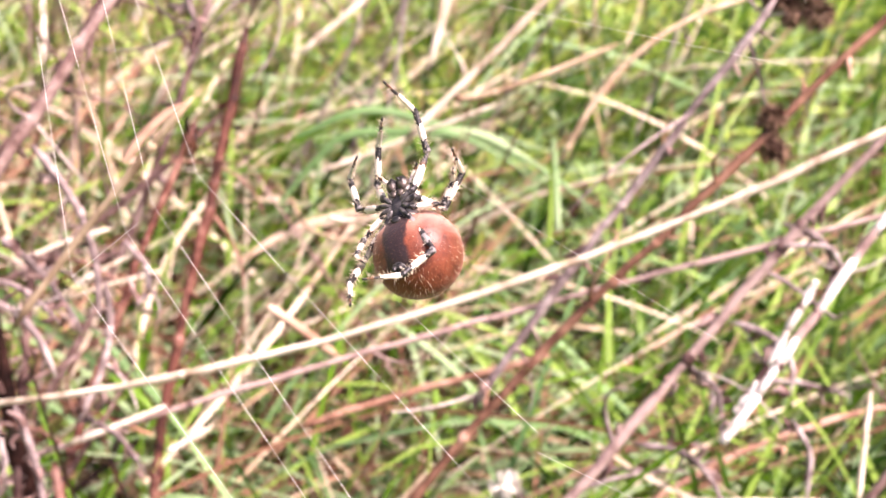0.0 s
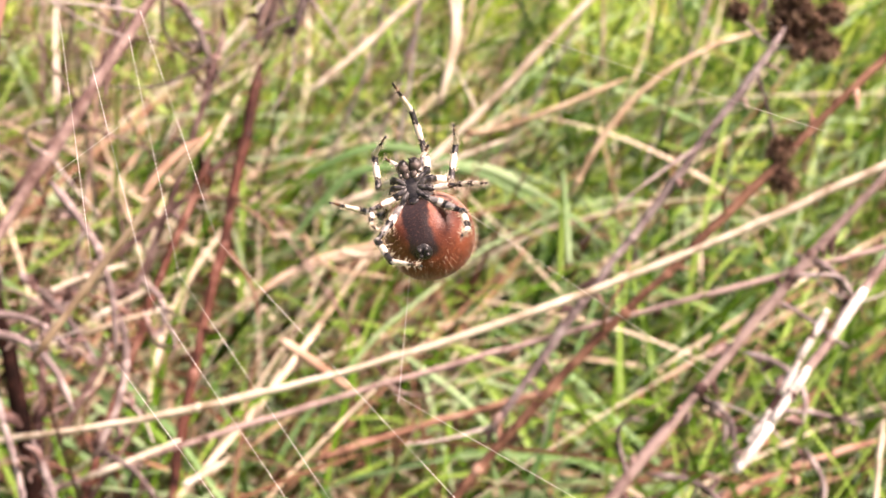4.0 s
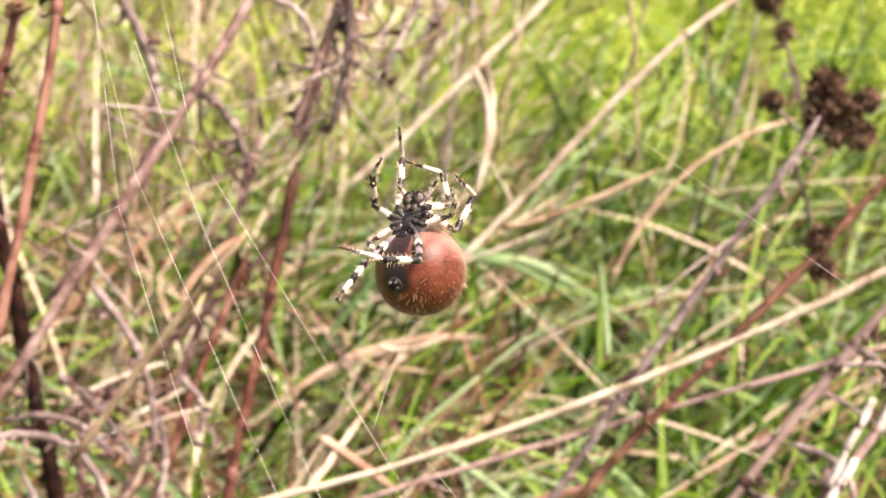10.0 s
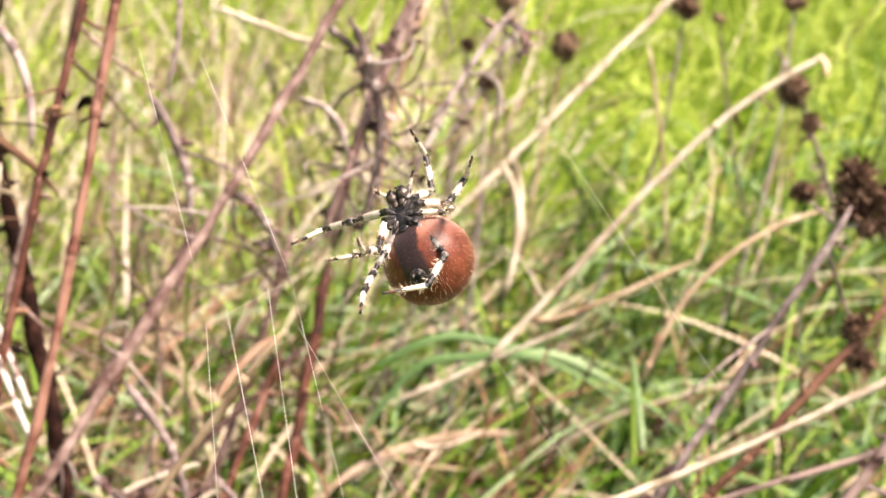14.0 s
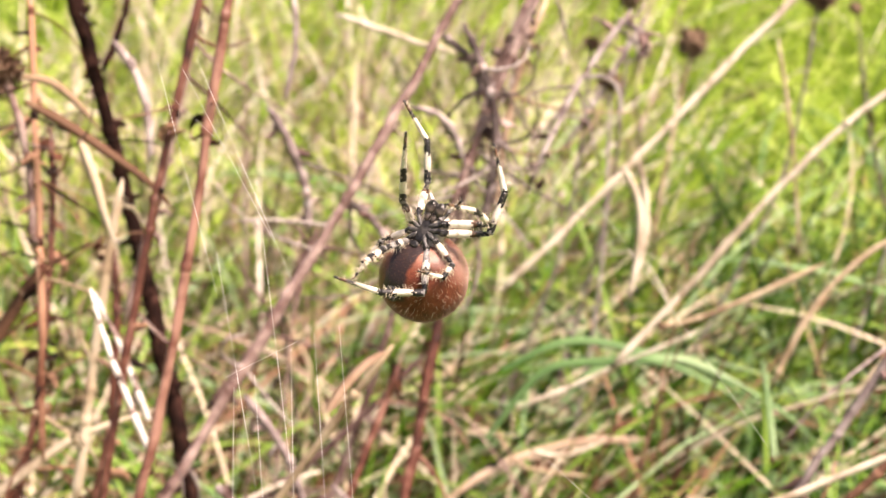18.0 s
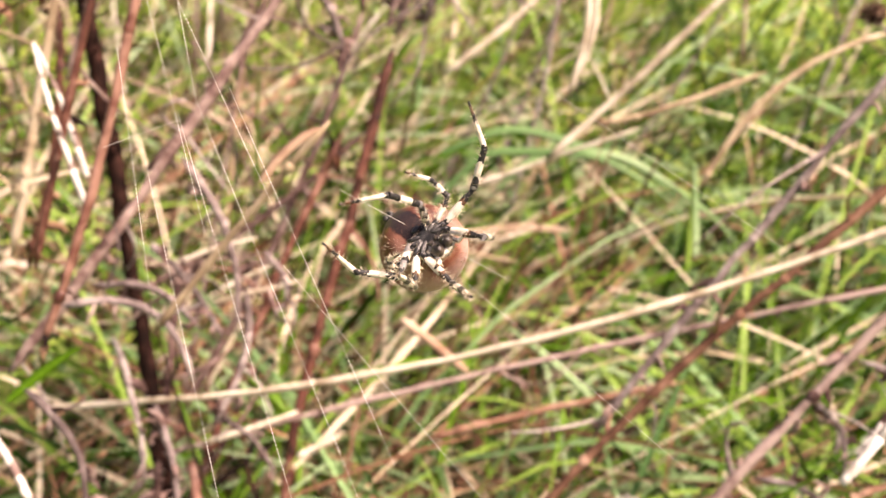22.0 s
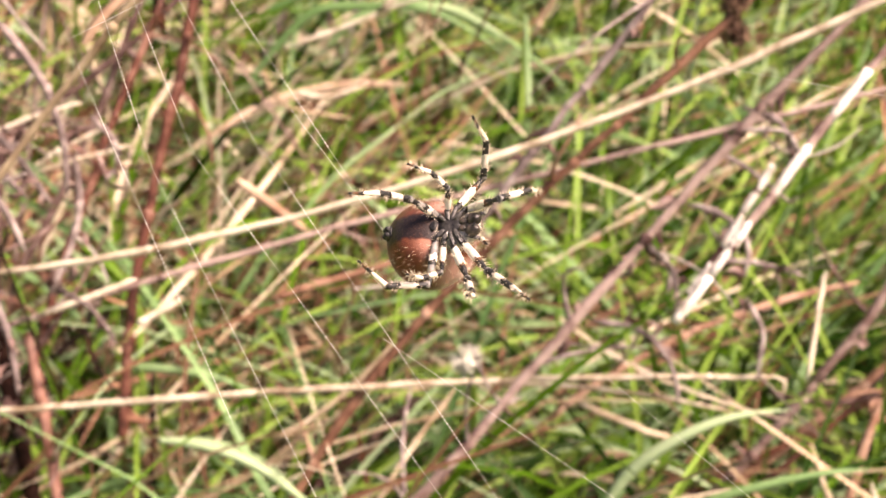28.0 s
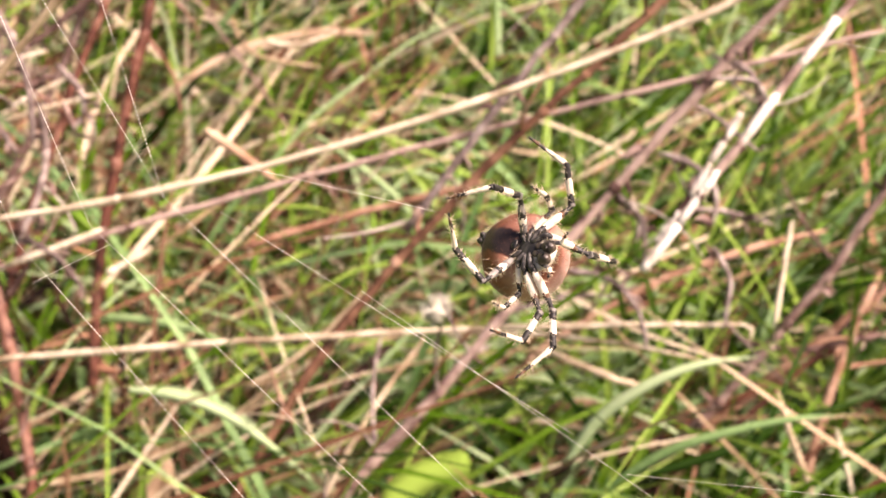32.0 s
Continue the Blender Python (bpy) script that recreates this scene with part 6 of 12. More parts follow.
def build_spider():
    rng = random.Random(3)
    body = tagged(new("spider"), "orb spider with round red brown hind body and banded legs", "spider")
    r = HIND_R
    # hind body
    bm = bmesh.new()
    bmesh.ops.create_icosphere(bm, subdivisions=5, radius=1.0)
    s = Vector((0, 1, -1)).normalized()
    n = Vector((0, -1, -1)).normalized()
    for v in bm.verts:
        q = v.co.copy()
        along = q.dot(s)
        k = 1 + 0.03 * (1 - q.x * q.x) + 0.02 * noise.noise(q * 1.7)
        if along > 0.75:
            k *= 1 - 0.18 * (along - 0.75)
        k += 0.05 * max(0.0, q.dot(n) - 0.9) * 10 * 0.5
        k -= 0.03 * math.exp(-((q.x / 0.06) ** 2)) * max(0.0, -q.z - 0.7)
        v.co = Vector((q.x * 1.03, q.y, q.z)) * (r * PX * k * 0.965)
    for fc in bm.faces:
        fc.smooth = True
    me = bpy.data.meshes.new("abdomen")
    bm.to_mesh(me)
    bm.free()
    me.materials.append(abdomen_material(r * PX))
    abdomen = new("abdomen", me)
    abdomen.parent = body
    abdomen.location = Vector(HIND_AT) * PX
    abdomen["label"] = "globular red brown hind body with a dark belly band"
    roots = []
    for _ in range(3400):
        d = Vector((rng.gauss(0, 1), rng.gauss(0, 1), rng.gauss(0, 1))).normalized()
        if -d.z > 0.55 and abs(d.x) < 0.4:
            continue
        roots.append((d * r * PX * 1.0, (d + Vector((rng.uniform(-0.5, 0.5), -0.5, rng.uniform(-0.3, 0.3)))).normalized()))
    hair_mesh("hair", abdomen, roots[:900], RED_HAIR, rng, 9 * PX, 0.25 * PX, "fine reddish hairs")
    hair_mesh("hair", abdomen, roots[900:1500], HAIR, rng, 11 * PX, 0.24 * PX, "fine pale bristles")
    at = Vector(HIND_AT)
    spin = at + n * (r * 1.04)
    for dx, dy, rr in ((-6, 5, 7), (6, 5, 7), (-6, -5, 6.5), (6, -5, 6.5), (0, 0, 5)):
        e = Vector((1, 0, 0)) * dx + s * dy
        blob("spinneret", body, spin + e + n * 1.5, (rr * 0.8, rr * 0.8, rr * 1.15), BODY_BLACK, Vector(n).to_track_quat("Z", "Y").to_matrix().to_4x4(), div=2)
    ring = spin - n * 3
    blob("spinneret_ring", body, ring, (15, 15, 6), BODY_BLACK, Vector(n).to_track_quat("Z", "Y").to_matrix().to_4x4(), lump=0.1)
    slit = at + (n * 0.32 + s * 0.95).normalized() * (r * 0.99)
    blob("genital_plate", body, slit, (10, 7, 3), BODY_BLACK, (n + s).to_track_quat("Z", "Y").to_matrix().to_4x4(), div=2)
    blob("waist", body, at * 0.16 + Vector((0, -8, 4)), (9, 12, 9), BODY_BLACK, div=2)
    # fore body
    blob("carapace", body, (0, 8, 16), (36, 46, 17), LEG_PALE, label="pale grey hairy back of the fore body", lump=0.08)
    blob("sternum", body, (0, 0, 0), (19, 23, 7), BODY_BLACK, label="black breast plate", lump=0.12)
    # jaws, lips and feelers
    for sx in (-1, 1):
        jaw = blob("jaw", body, (11 * sx, 44, 2), (12, 17, 13), JAW, pose(0, 0, 0, -35, 0, 0), "brown shiny jaw", lump=0.08, seed=sx)
        blob("fang", jaw, (-3 * sx, 13, -7), (2.2, 7, 2.2), BODY_BLACK, pose(0, 0, 0, 0, 0, 40 * sx), div=2)
        blob("lip", body, (7 * sx, 27, -4), (6.5, 8, 4), JAW, lump=0.1, div=2)
        f1 = limb("feeler", body, 34, lambda u: 4.8 - 1.0 * u, ((0.3, GREY), (0.6, DARK), (1.0, GREY)), 22, 40 + sx, "short pale feeler with dark rings")
        f1.matrix_basis = Matrix.Translation(Vector((17 * sx, 30, 2)) * PX) @ Vector((0.25 * sx, 0.95, 0.2)).to_track_quat("Z", "Y").to_matrix().to_4x4()
        f2 = limb("feeler_tip", f1, 26, lambda u: 4 - 2 * u, ((0.5, PALE), (0.75, BROWN), (1.0, DARK)), 18, 50 + sx)
        f2.matrix_basis = Matrix.Translation((0, 0, 33 * PX)) @ pose(0, 0, 0, 35, -38 * sx, 0)
        for k in range(3):
            blob("eye", body, (sx * (4 + 5 * k), 52 - 3 * k, 20), (2, 2, 2), BODY_BLACK, div=2)
    tufts = []
    for _ in range(420):
        b = rng.uniform(-2.6, 2.6)
        d = Vector((math.sin(b), math.cos(b), rng.uniform(-0.2, 0.9))).normalized()
        tufts.append((Vector((d.x * 34, 8 + d.y * 44, 14 + d.z * 15)) * PX, (d + Vector((0, 0.3, 0))).normalized()))
    hair_mesh("fore_hair", body, tufts, HAIR, rng, 12 * PX, 0.5 * PX, "pale woolly hairs round the fore body")
    between = []
    for _ in range(260):
        b, far = rng.uniform(0, 2 * math.pi), rng.uniform(17, 38)
        between.append((Vector((math.sin(b) * far, math.cos(b) * far, -1)) * PX, Vector((math.sin(b) * 0.8 + rng.uniform(-0.3, 0.3), math.cos(b) * 0.8, -0.7)).normalized()))
    hair_mesh("breast_hair", body, between, HAIR, rng, 9 * PX, 0.35 * PX, "pale hairs between the leg bases")
    joints = {}
    for key in ("R1", "R2", "R3", "R4", "L1", "L2", "L3", "L4"):
        c = Vector(COXA[key])
        d = Vector((c.x, c.y - 2, 0)).normalized()
        turn = d.to_track_quat("Y", "Z").to_matrix().to_4x4()
        wide = 4.9 if key[1] != "3" else 5.3
        blob("coxa", body, (c.x * 0.66, c.y * 0.66 + 1, -2), (wide, c.length * (0.47 + 0.04 * math.sin(c.x)), 6.8), COXA_SHEEN, turn @ pose(0, 0, 0, 0, 0, 7 * math.sin(c.x * 3 + c.y)), lump=0.22, seed=c.x)
        blob("trochanter", body, (c.x * 0.98, c.y * 0.98, 1), (6.6, 6.6, 6.6), BODY_BLACK, turn, div=2)
        lf, ls, lt = LEG[key[1]]
        thin = 0.8 if key[1] == "3" else 1.0
        leg = limb("leg", body, lf, lambda u: thin * (5.2 + 3.0 * math.sin(math.pi * min(1, u * 1.15)) ** 0.8 - 1.0 * u), ((0.08, DARK), (0.34, GREY), (0.48, PALE), (0.60, DARK), (0.80, GREY), (1.0, DARK)) if key[1] == "4" else ((0.12, DARK), (0.62, PALE), (0.70, BROWN), (1.0, DARK)), 60, 100 + ord(key[0]) + int(key[1]), "cream leg ringed with black")
        shin = limb("shin", leg, ls, lambda u: thin * (7.0 - 1.2 * u - 1.2 * math.exp(-(((u - 0.27) / 0.06) ** 2))), ((0.08, GREY), (0.31, DARK), (0.68, PALE), (1.0, DARK)), 60, 200 + ord(key[0]) + int(key[1]))
        foot = limb("foot", leg, lt, lambda u: thin * (5.6 - 3.6 * u), ((0.07, DARK), (0.55, PALE), (0.74, DARK), (0.9, BROWN), (1.0, DARK)), 60, 300 + ord(key[0]) + int(key[1]))
        joints[key] = (leg, shin, foot)
    return body, joints


SPIDER, JOINTS = build_spider()


# ---- the threads of the torn web ----
SILK = ramp_material("silk", [(0.7, 0.69, 0.65), (0.85, 0.84, 0.8)], 3000, rough=0.3, bump=0.0)


def thread(length, r, beads, seed):
    """A straight piece of silk along +z; sticky pieces carry rows of tiny droplets."""
    rng = random.Random(seed)
    n = max(8, int(length / 0.00011)) if beads else 12
    line = [Vector((0, 0, length * k / n)) for k in range(n + 1)]
    swell = [1.0 + (rng.uniform(2.6, 5.0) if beads and k % 4 == 1 and (k // 40) % 3 else 0.0) for k in range(n + 1)]
    verts, faces = [], []
    for k, q in enumerate(line):
        for s in range(4):
            a = math.pi / 2 * s
            verts.append(q + Vector((math.cos(a), math.sin(a), 0)) * (r * swell[k]))
    for k in range(n):
        for s in range(4):
            t = (s + 1) % 4
            faces.append((4 * k + s, 4 * k + t, 4 * k + 4 + t, 4 * k + 4 + s))
    return link_mesh("silk_thread", verts, faces, SILK, WEB)


WEB = tagged(new("spider_web"), "torn orb web of thin white silk threads with droplets", "spider web")

THREADS = {
    "a_up": thread(0.0251, 1.2e-05, True, 0),
    "a_down": thread(0.0431, 1.2e-05, True, 1),
    "b_up": thread(0.0251, 1.2e-05, True, 2),
    "b_down": thread(0.0445, 1.2e-05, True, 3),
    "c_up": thread(0.0251, 1.2e-05, True, 4),
    "c_down": thread(0.0428, 1.2e-05, True, 5),
    "d_up": thread(0.0251, 1.2e-05, True, 6),
    "d_down": thread(0.0420, 1.2e-05, True, 7),
    "cross": thread(0.0087, 1.4e-05, False, 8),
    "drag": thread(0.0204, 1.8e-05, False, 9),
    "drag_low": thread(0.0385, 1.8e-05, False, 10),
    "right_up": thread(0.0307, 1.4e-05, False, 11),
    "right_low": thread(0.0310, 1.4e-05, False, 12),
}
thread(0.1621, 9e-06, False, 91).matrix_basis = pose(0.03184, 0.12361, 0.31611, -117.70, 13.53, -22.21)
thread(0.0826, 9e-06, False, 92).matrix_basis = pose(-0.03464, 0.13309, 0.33252, -92.11, -31.20, 32.30)


# ---- everything that moves ----
def motions():
    walk(SPIDER, [(0, pose(0.001537, 0.118118, 0.303225, 149.6, 30.4, 164.6)),
        (0.5, pose(0.001369, 0.118310, 0.303423, 149.9, 29.9, 164.4)),
        (1, pose(0.001105, 0.117296, 0.303498, 150.1, 29.4, 164.2)),
        (1.5, pose(0.001135, 0.116857, 0.303495, 147.8, 29.8, 163.6)),
        (2, pose(0.000619, 0.116792, 0.303895, 145.5, 30.2, 162.9)),
        (2.5, pose(0.001466, 0.116781, 0.304312, 146.4, 27.8, 166.6)),
        (4.5, pose(-0.000074, 0.119101, 0.310181, 147.9, 17.8, -179.8)),
        (5, pose(-0.001307, 0.119416, 0.311478, 147.9, 15.3, -176.5)),
        (5.5, pose(-0.001918, 0.120325, 0.312348, 151.0, 18.1, -169.5)),
        (6, pose(-0.002184, 0.120213, 0.312927, 154.5, 20.6, -162.1)),
        (6.5, pose(-0.002752, 0.121528, 0.313007, 156.7, 24.2, -160.9)),
        (7, pose(-0.003208, 0.122310, 0.312018, 159.0, 27.8, -159.4)),
        (7.5, pose(-0.002355, 0.122148, 0.311887, 152.5, 31.7, -174.5)),
        (8, pose(-0.002062, 0.120955, 0.312081, 144.8, 34.0, 169.4)),
        (8.5, pose(-0.003396, 0.122699, 0.314057, 143.7, 27.0, 160.8)),
        (9, pose(-0.003391, 0.122232, 0.313713, 143.7, 19.8, 152.7)),
        (9.5, pose(-0.002711, 0.122176, 0.313886, 143.8, 19.8, 152.3)),
        (10, pose(-0.003586, 0.122139, 0.314380, 144.0, 19.8, 151.8)),
        (10.5, pose(-0.003732, 0.123297, 0.315492, 140.7, 20.6, 147.0)),
        (11, pose(-0.005370, 0.124658, 0.316846, 137.4, 21.2, 142.1)),
        (11.5, pose(-0.006400, 0.125945, 0.320790, 137.4, 21.4, 145.7)),
        (12, pose(-0.006288, 0.127282, 0.323376, 137.4, 21.6, 149.4)),
        (12.5, pose(-0.006425, 0.126973, 0.322864, 139.5, 23.5, 157.6)),
        (13, pose(-0.006129, 0.126696, 0.323283, 141.8, 25.1, 165.9)),
        (13.5, pose(-0.008789, 0.126908, 0.324043, 141.4, 27.7, 168.9)),
        (14, pose(-0.008676, 0.126436, 0.324058, 141.2, 30.3, 171.9)),
        (14.5, pose(-0.006491, 0.126648, 0.324112, 134.8, 26.5, 153.9)),
        (16.5, pose(-0.011753, 0.127846, 0.323694, 131.2, 6.3, 137.3)),
        (17, pose(-0.015688, 0.129340, 0.322627, 128.7, 0.2, 122.1)),
        (17.5, pose(-0.014146, 0.130492, 0.323707, 133.2, -2.2, 133.9)),
        (18, pose(-0.014784, 0.129175, 0.324846, 137.5, -5.1, 143.5)),
        (18.5, pose(-0.012753, 0.128979, 0.322636, 129.7, -25.8, 119.4)),
        (19, pose(-0.008850, 0.128989, 0.318788, 145.9, -48.8, 82.9)),
        (19.5, pose(-0.008466, 0.125425, 0.315584, 159.9, -44.1, 67.3)),
        (20, pose(-0.009430, 0.121671, 0.312591, 170.6, -37.2, 54.9)),
        (20.5, pose(-0.004226, 0.119737, 0.310241, 170.5, -36.9, 46.2)),
        (21, pose(-0.006555, 0.117493, 0.309163, 170.4, -36.5, 37.6)),
        (21.5, pose(-0.006956, 0.115365, 0.308804, 169.2, -32.8, 43.0)),
        (22, pose(-0.005209, 0.113119, 0.307938, 168.5, -29.0, 48.0)),
        (22.5, pose(-0.004267, 0.112198, 0.307083, 162.8, -32.5, 53.6)),
        (23, pose(-0.003287, 0.112041, 0.307092, 156.5, -35.6, 59.9)),
        (23.5, pose(-0.001786, 0.112405, 0.306963, 147.8, -33.6, 75.4)),
        (24, pose(-0.000603, 0.112511, 0.306544, 140.1, -29.8, 89.9)),
        (24.5, pose(0.003517, 0.111643, 0.304122, 158.0, -27.7, 78.6)),
        (25, pose(0.006928, 0.108622, 0.299916, 174.5, -22.6, 68.8)),
        (25.5, pose(0.013937, 0.106969, 0.297637, 170.9, -27.1, 62.4)),
        (26, pose(0.016020, 0.106916, 0.297835, 167.8, -32.0, 55.9)),
        (26.5, pose(0.014788, 0.105972, 0.297344, 164.4, -30.6, 63.1)),
        (28.5, pose(0.013962, 0.106432, 0.296348, 153.6, -22.0, 89.6)),
        (29, pose(0.014637, 0.105471, 0.295617, 151.8, -19.3, 95.7)),
        (29.5, pose(0.014420, 0.105059, 0.295124, 151.4, -21.5, 100.1)),
        (30, pose(0.016196, 0.104323, 0.294564, 150.8, -23.8, 104.5)),
        (30.5, pose(0.019455, 0.101929, 0.291943, 153.4, -29.1, 85.0)),
        (31, pose(0.023885, 0.100437, 0.290632, 158.2, -33.2, 64.2)),
        (31.5, pose(0.029416, 0.100933, 0.291636, 153.1, -34.4, 62.7)),
        (32, pose(0.025731, 0.100944, 0.291670, 148.0, -35.6, 61.4))])
    walk(JOINTS["R1"][0], [(0, pose(0.001838, 0.001553, 0.000117, -55.6, 30.6, -15.8)),
        (1, pose(0.001838, 0.001553, 0.000117, -50.4, 30.0, -15.2)),
        (1.5, pose(0.001838, 0.001553, 0.000117, -48.3, 28.0, -12.1)),
        (2, pose(0.001838, 0.001553, 0.000117, -46.4, 25.9, -9.2)),
        (3, pose(0.001838, 0.001553, 0.000117, -40.6, 27.4, -12.4)),
        (4, pose(0.001838, 0.001553, 0.000117, -30.1, 31.3, -18.4)),
        (5, pose(0.001838, 0.001553, 0.000117, -24.6, 33.9, -21.5)),
        (5.5, pose(0.001838, 0.001553, 0.000117, -24.3, 35.1, -22.9)),
        (6, pose(0.001838, 0.001553, 0.000117, -24.0, 36.4, -24.3)),
        (7, pose(0.001838, 0.001553, 0.000117, -38.7, 38.8, -29.2)),
        (7.333, pose(0.001838, 0.001553, 0.000117, -42.2, 35.7, -24.7)),
        (7.667, pose(0.001838, 0.001553, 0.000117, -49.3, 30.6, -16.4)),
        (8, pose(0.001838, 0.001553, 0.000117, -53.5, 28.3, -11.9)),
        (9, pose(0.001838, 0.001553, 0.000117, -58.5, 31.3, -17.0)),
        (10, pose(0.001838, 0.001553, 0.000117, -62.5, 29.4, -12.6)),
        (11, pose(0.001838, 0.001553, 0.000117, -51.8, 36.9, -28.0)),
        (12, pose(0.001838, 0.001553, 0.000117, -53.1, 45.5, -45.7)),
        (12.5, pose(0.001838, 0.001553, 0.000117, -76.1, 50.2, -76.3)),
        (13, pose(0.001838, 0.001553, 0.000117, -100.8, 45.2, -107.0)),
        (14, pose(0.001838, 0.001553, 0.000117, -72.9, 45.2, -57.6)),
        (15, pose(0.001838, 0.001553, 0.000117, -70.0, 41.3, -50.7)),
        (16, pose(0.001838, 0.001553, 0.000117, -65.1, 33.3, -36.9)),
        (17, pose(0.001838, 0.001553, 0.000117, -63.9, 29.9, -31.2)),
        (18, pose(0.001838, 0.001553, 0.000117, -67.1, 25.2, -21.5)),
        (18.5, pose(0.001838, 0.001553, 0.000117, -63.2, 30.5, -25.8)),
        (19, pose(0.001838, 0.001553, 0.000117, -61.2, 39.3, -35.2)),
        (20, pose(0.001838, 0.001553, 0.000117, -33.7, 8.7, 7.7)),
        (20.333, pose(0.001838, 0.001553, 0.000117, -35.1, 7.5, 9.5)),
        (20.667, pose(0.001838, 0.001553, 0.000117, -37.8, 5.7, 12.9)),
        (21, pose(0.001838, 0.001553, 0.000117, -39.3, 4.7, 14.8)),
        (21.5, pose(0.001838, 0.001553, 0.000117, -61.4, 19.9, 6.2)),
        (22, pose(0.001838, 0.001553, 0.000117, -87.5, 30.8, -11.4)),
        (22.5, pose(0.001838, 0.001553, 0.000117, -82.9, 30.8, -12.4)),
        (23, pose(0.001838, 0.001553, 0.000117, -78.4, 30.8, -13.5)),
        (24, pose(0.001838, 0.001553, 0.000117, -67.3, 35.2, -26.4)),
        (24.5, pose(0.001838, 0.001553, 0.000117, -99.8, 32.3, -16.1)),
        (25, pose(0.001838, 0.001553, 0.000117, -130.8, 34.5, -3.7)),
        (26, pose(0.001838, 0.001553, 0.000117, -83.1, 24.9, 8.3)),
        (27, pose(0.001838, 0.001553, 0.000117, -94.6, 28.9, 2.1)),
        (28, pose(0.001838, 0.001553, 0.000117, -117.8, 32.9, -13.8)),
        (29, pose(0.001838, 0.001553, 0.000117, -130.6, 32.5, -24.0)),
        (30, pose(0.001838, 0.001553, 0.000117, -128.3, 35.5, 13.1)),
        (30.5, pose(0.001838, 0.001553, 0.000117, -90.5, 25.6, 13.4)),
        (31, pose(0.001838, 0.001553, 0.000117, -58.2, 21.2, 2.3)),
        (32, pose(0.001838, 0.001553, 0.000117, -40.2, 8.4, 11.3))])
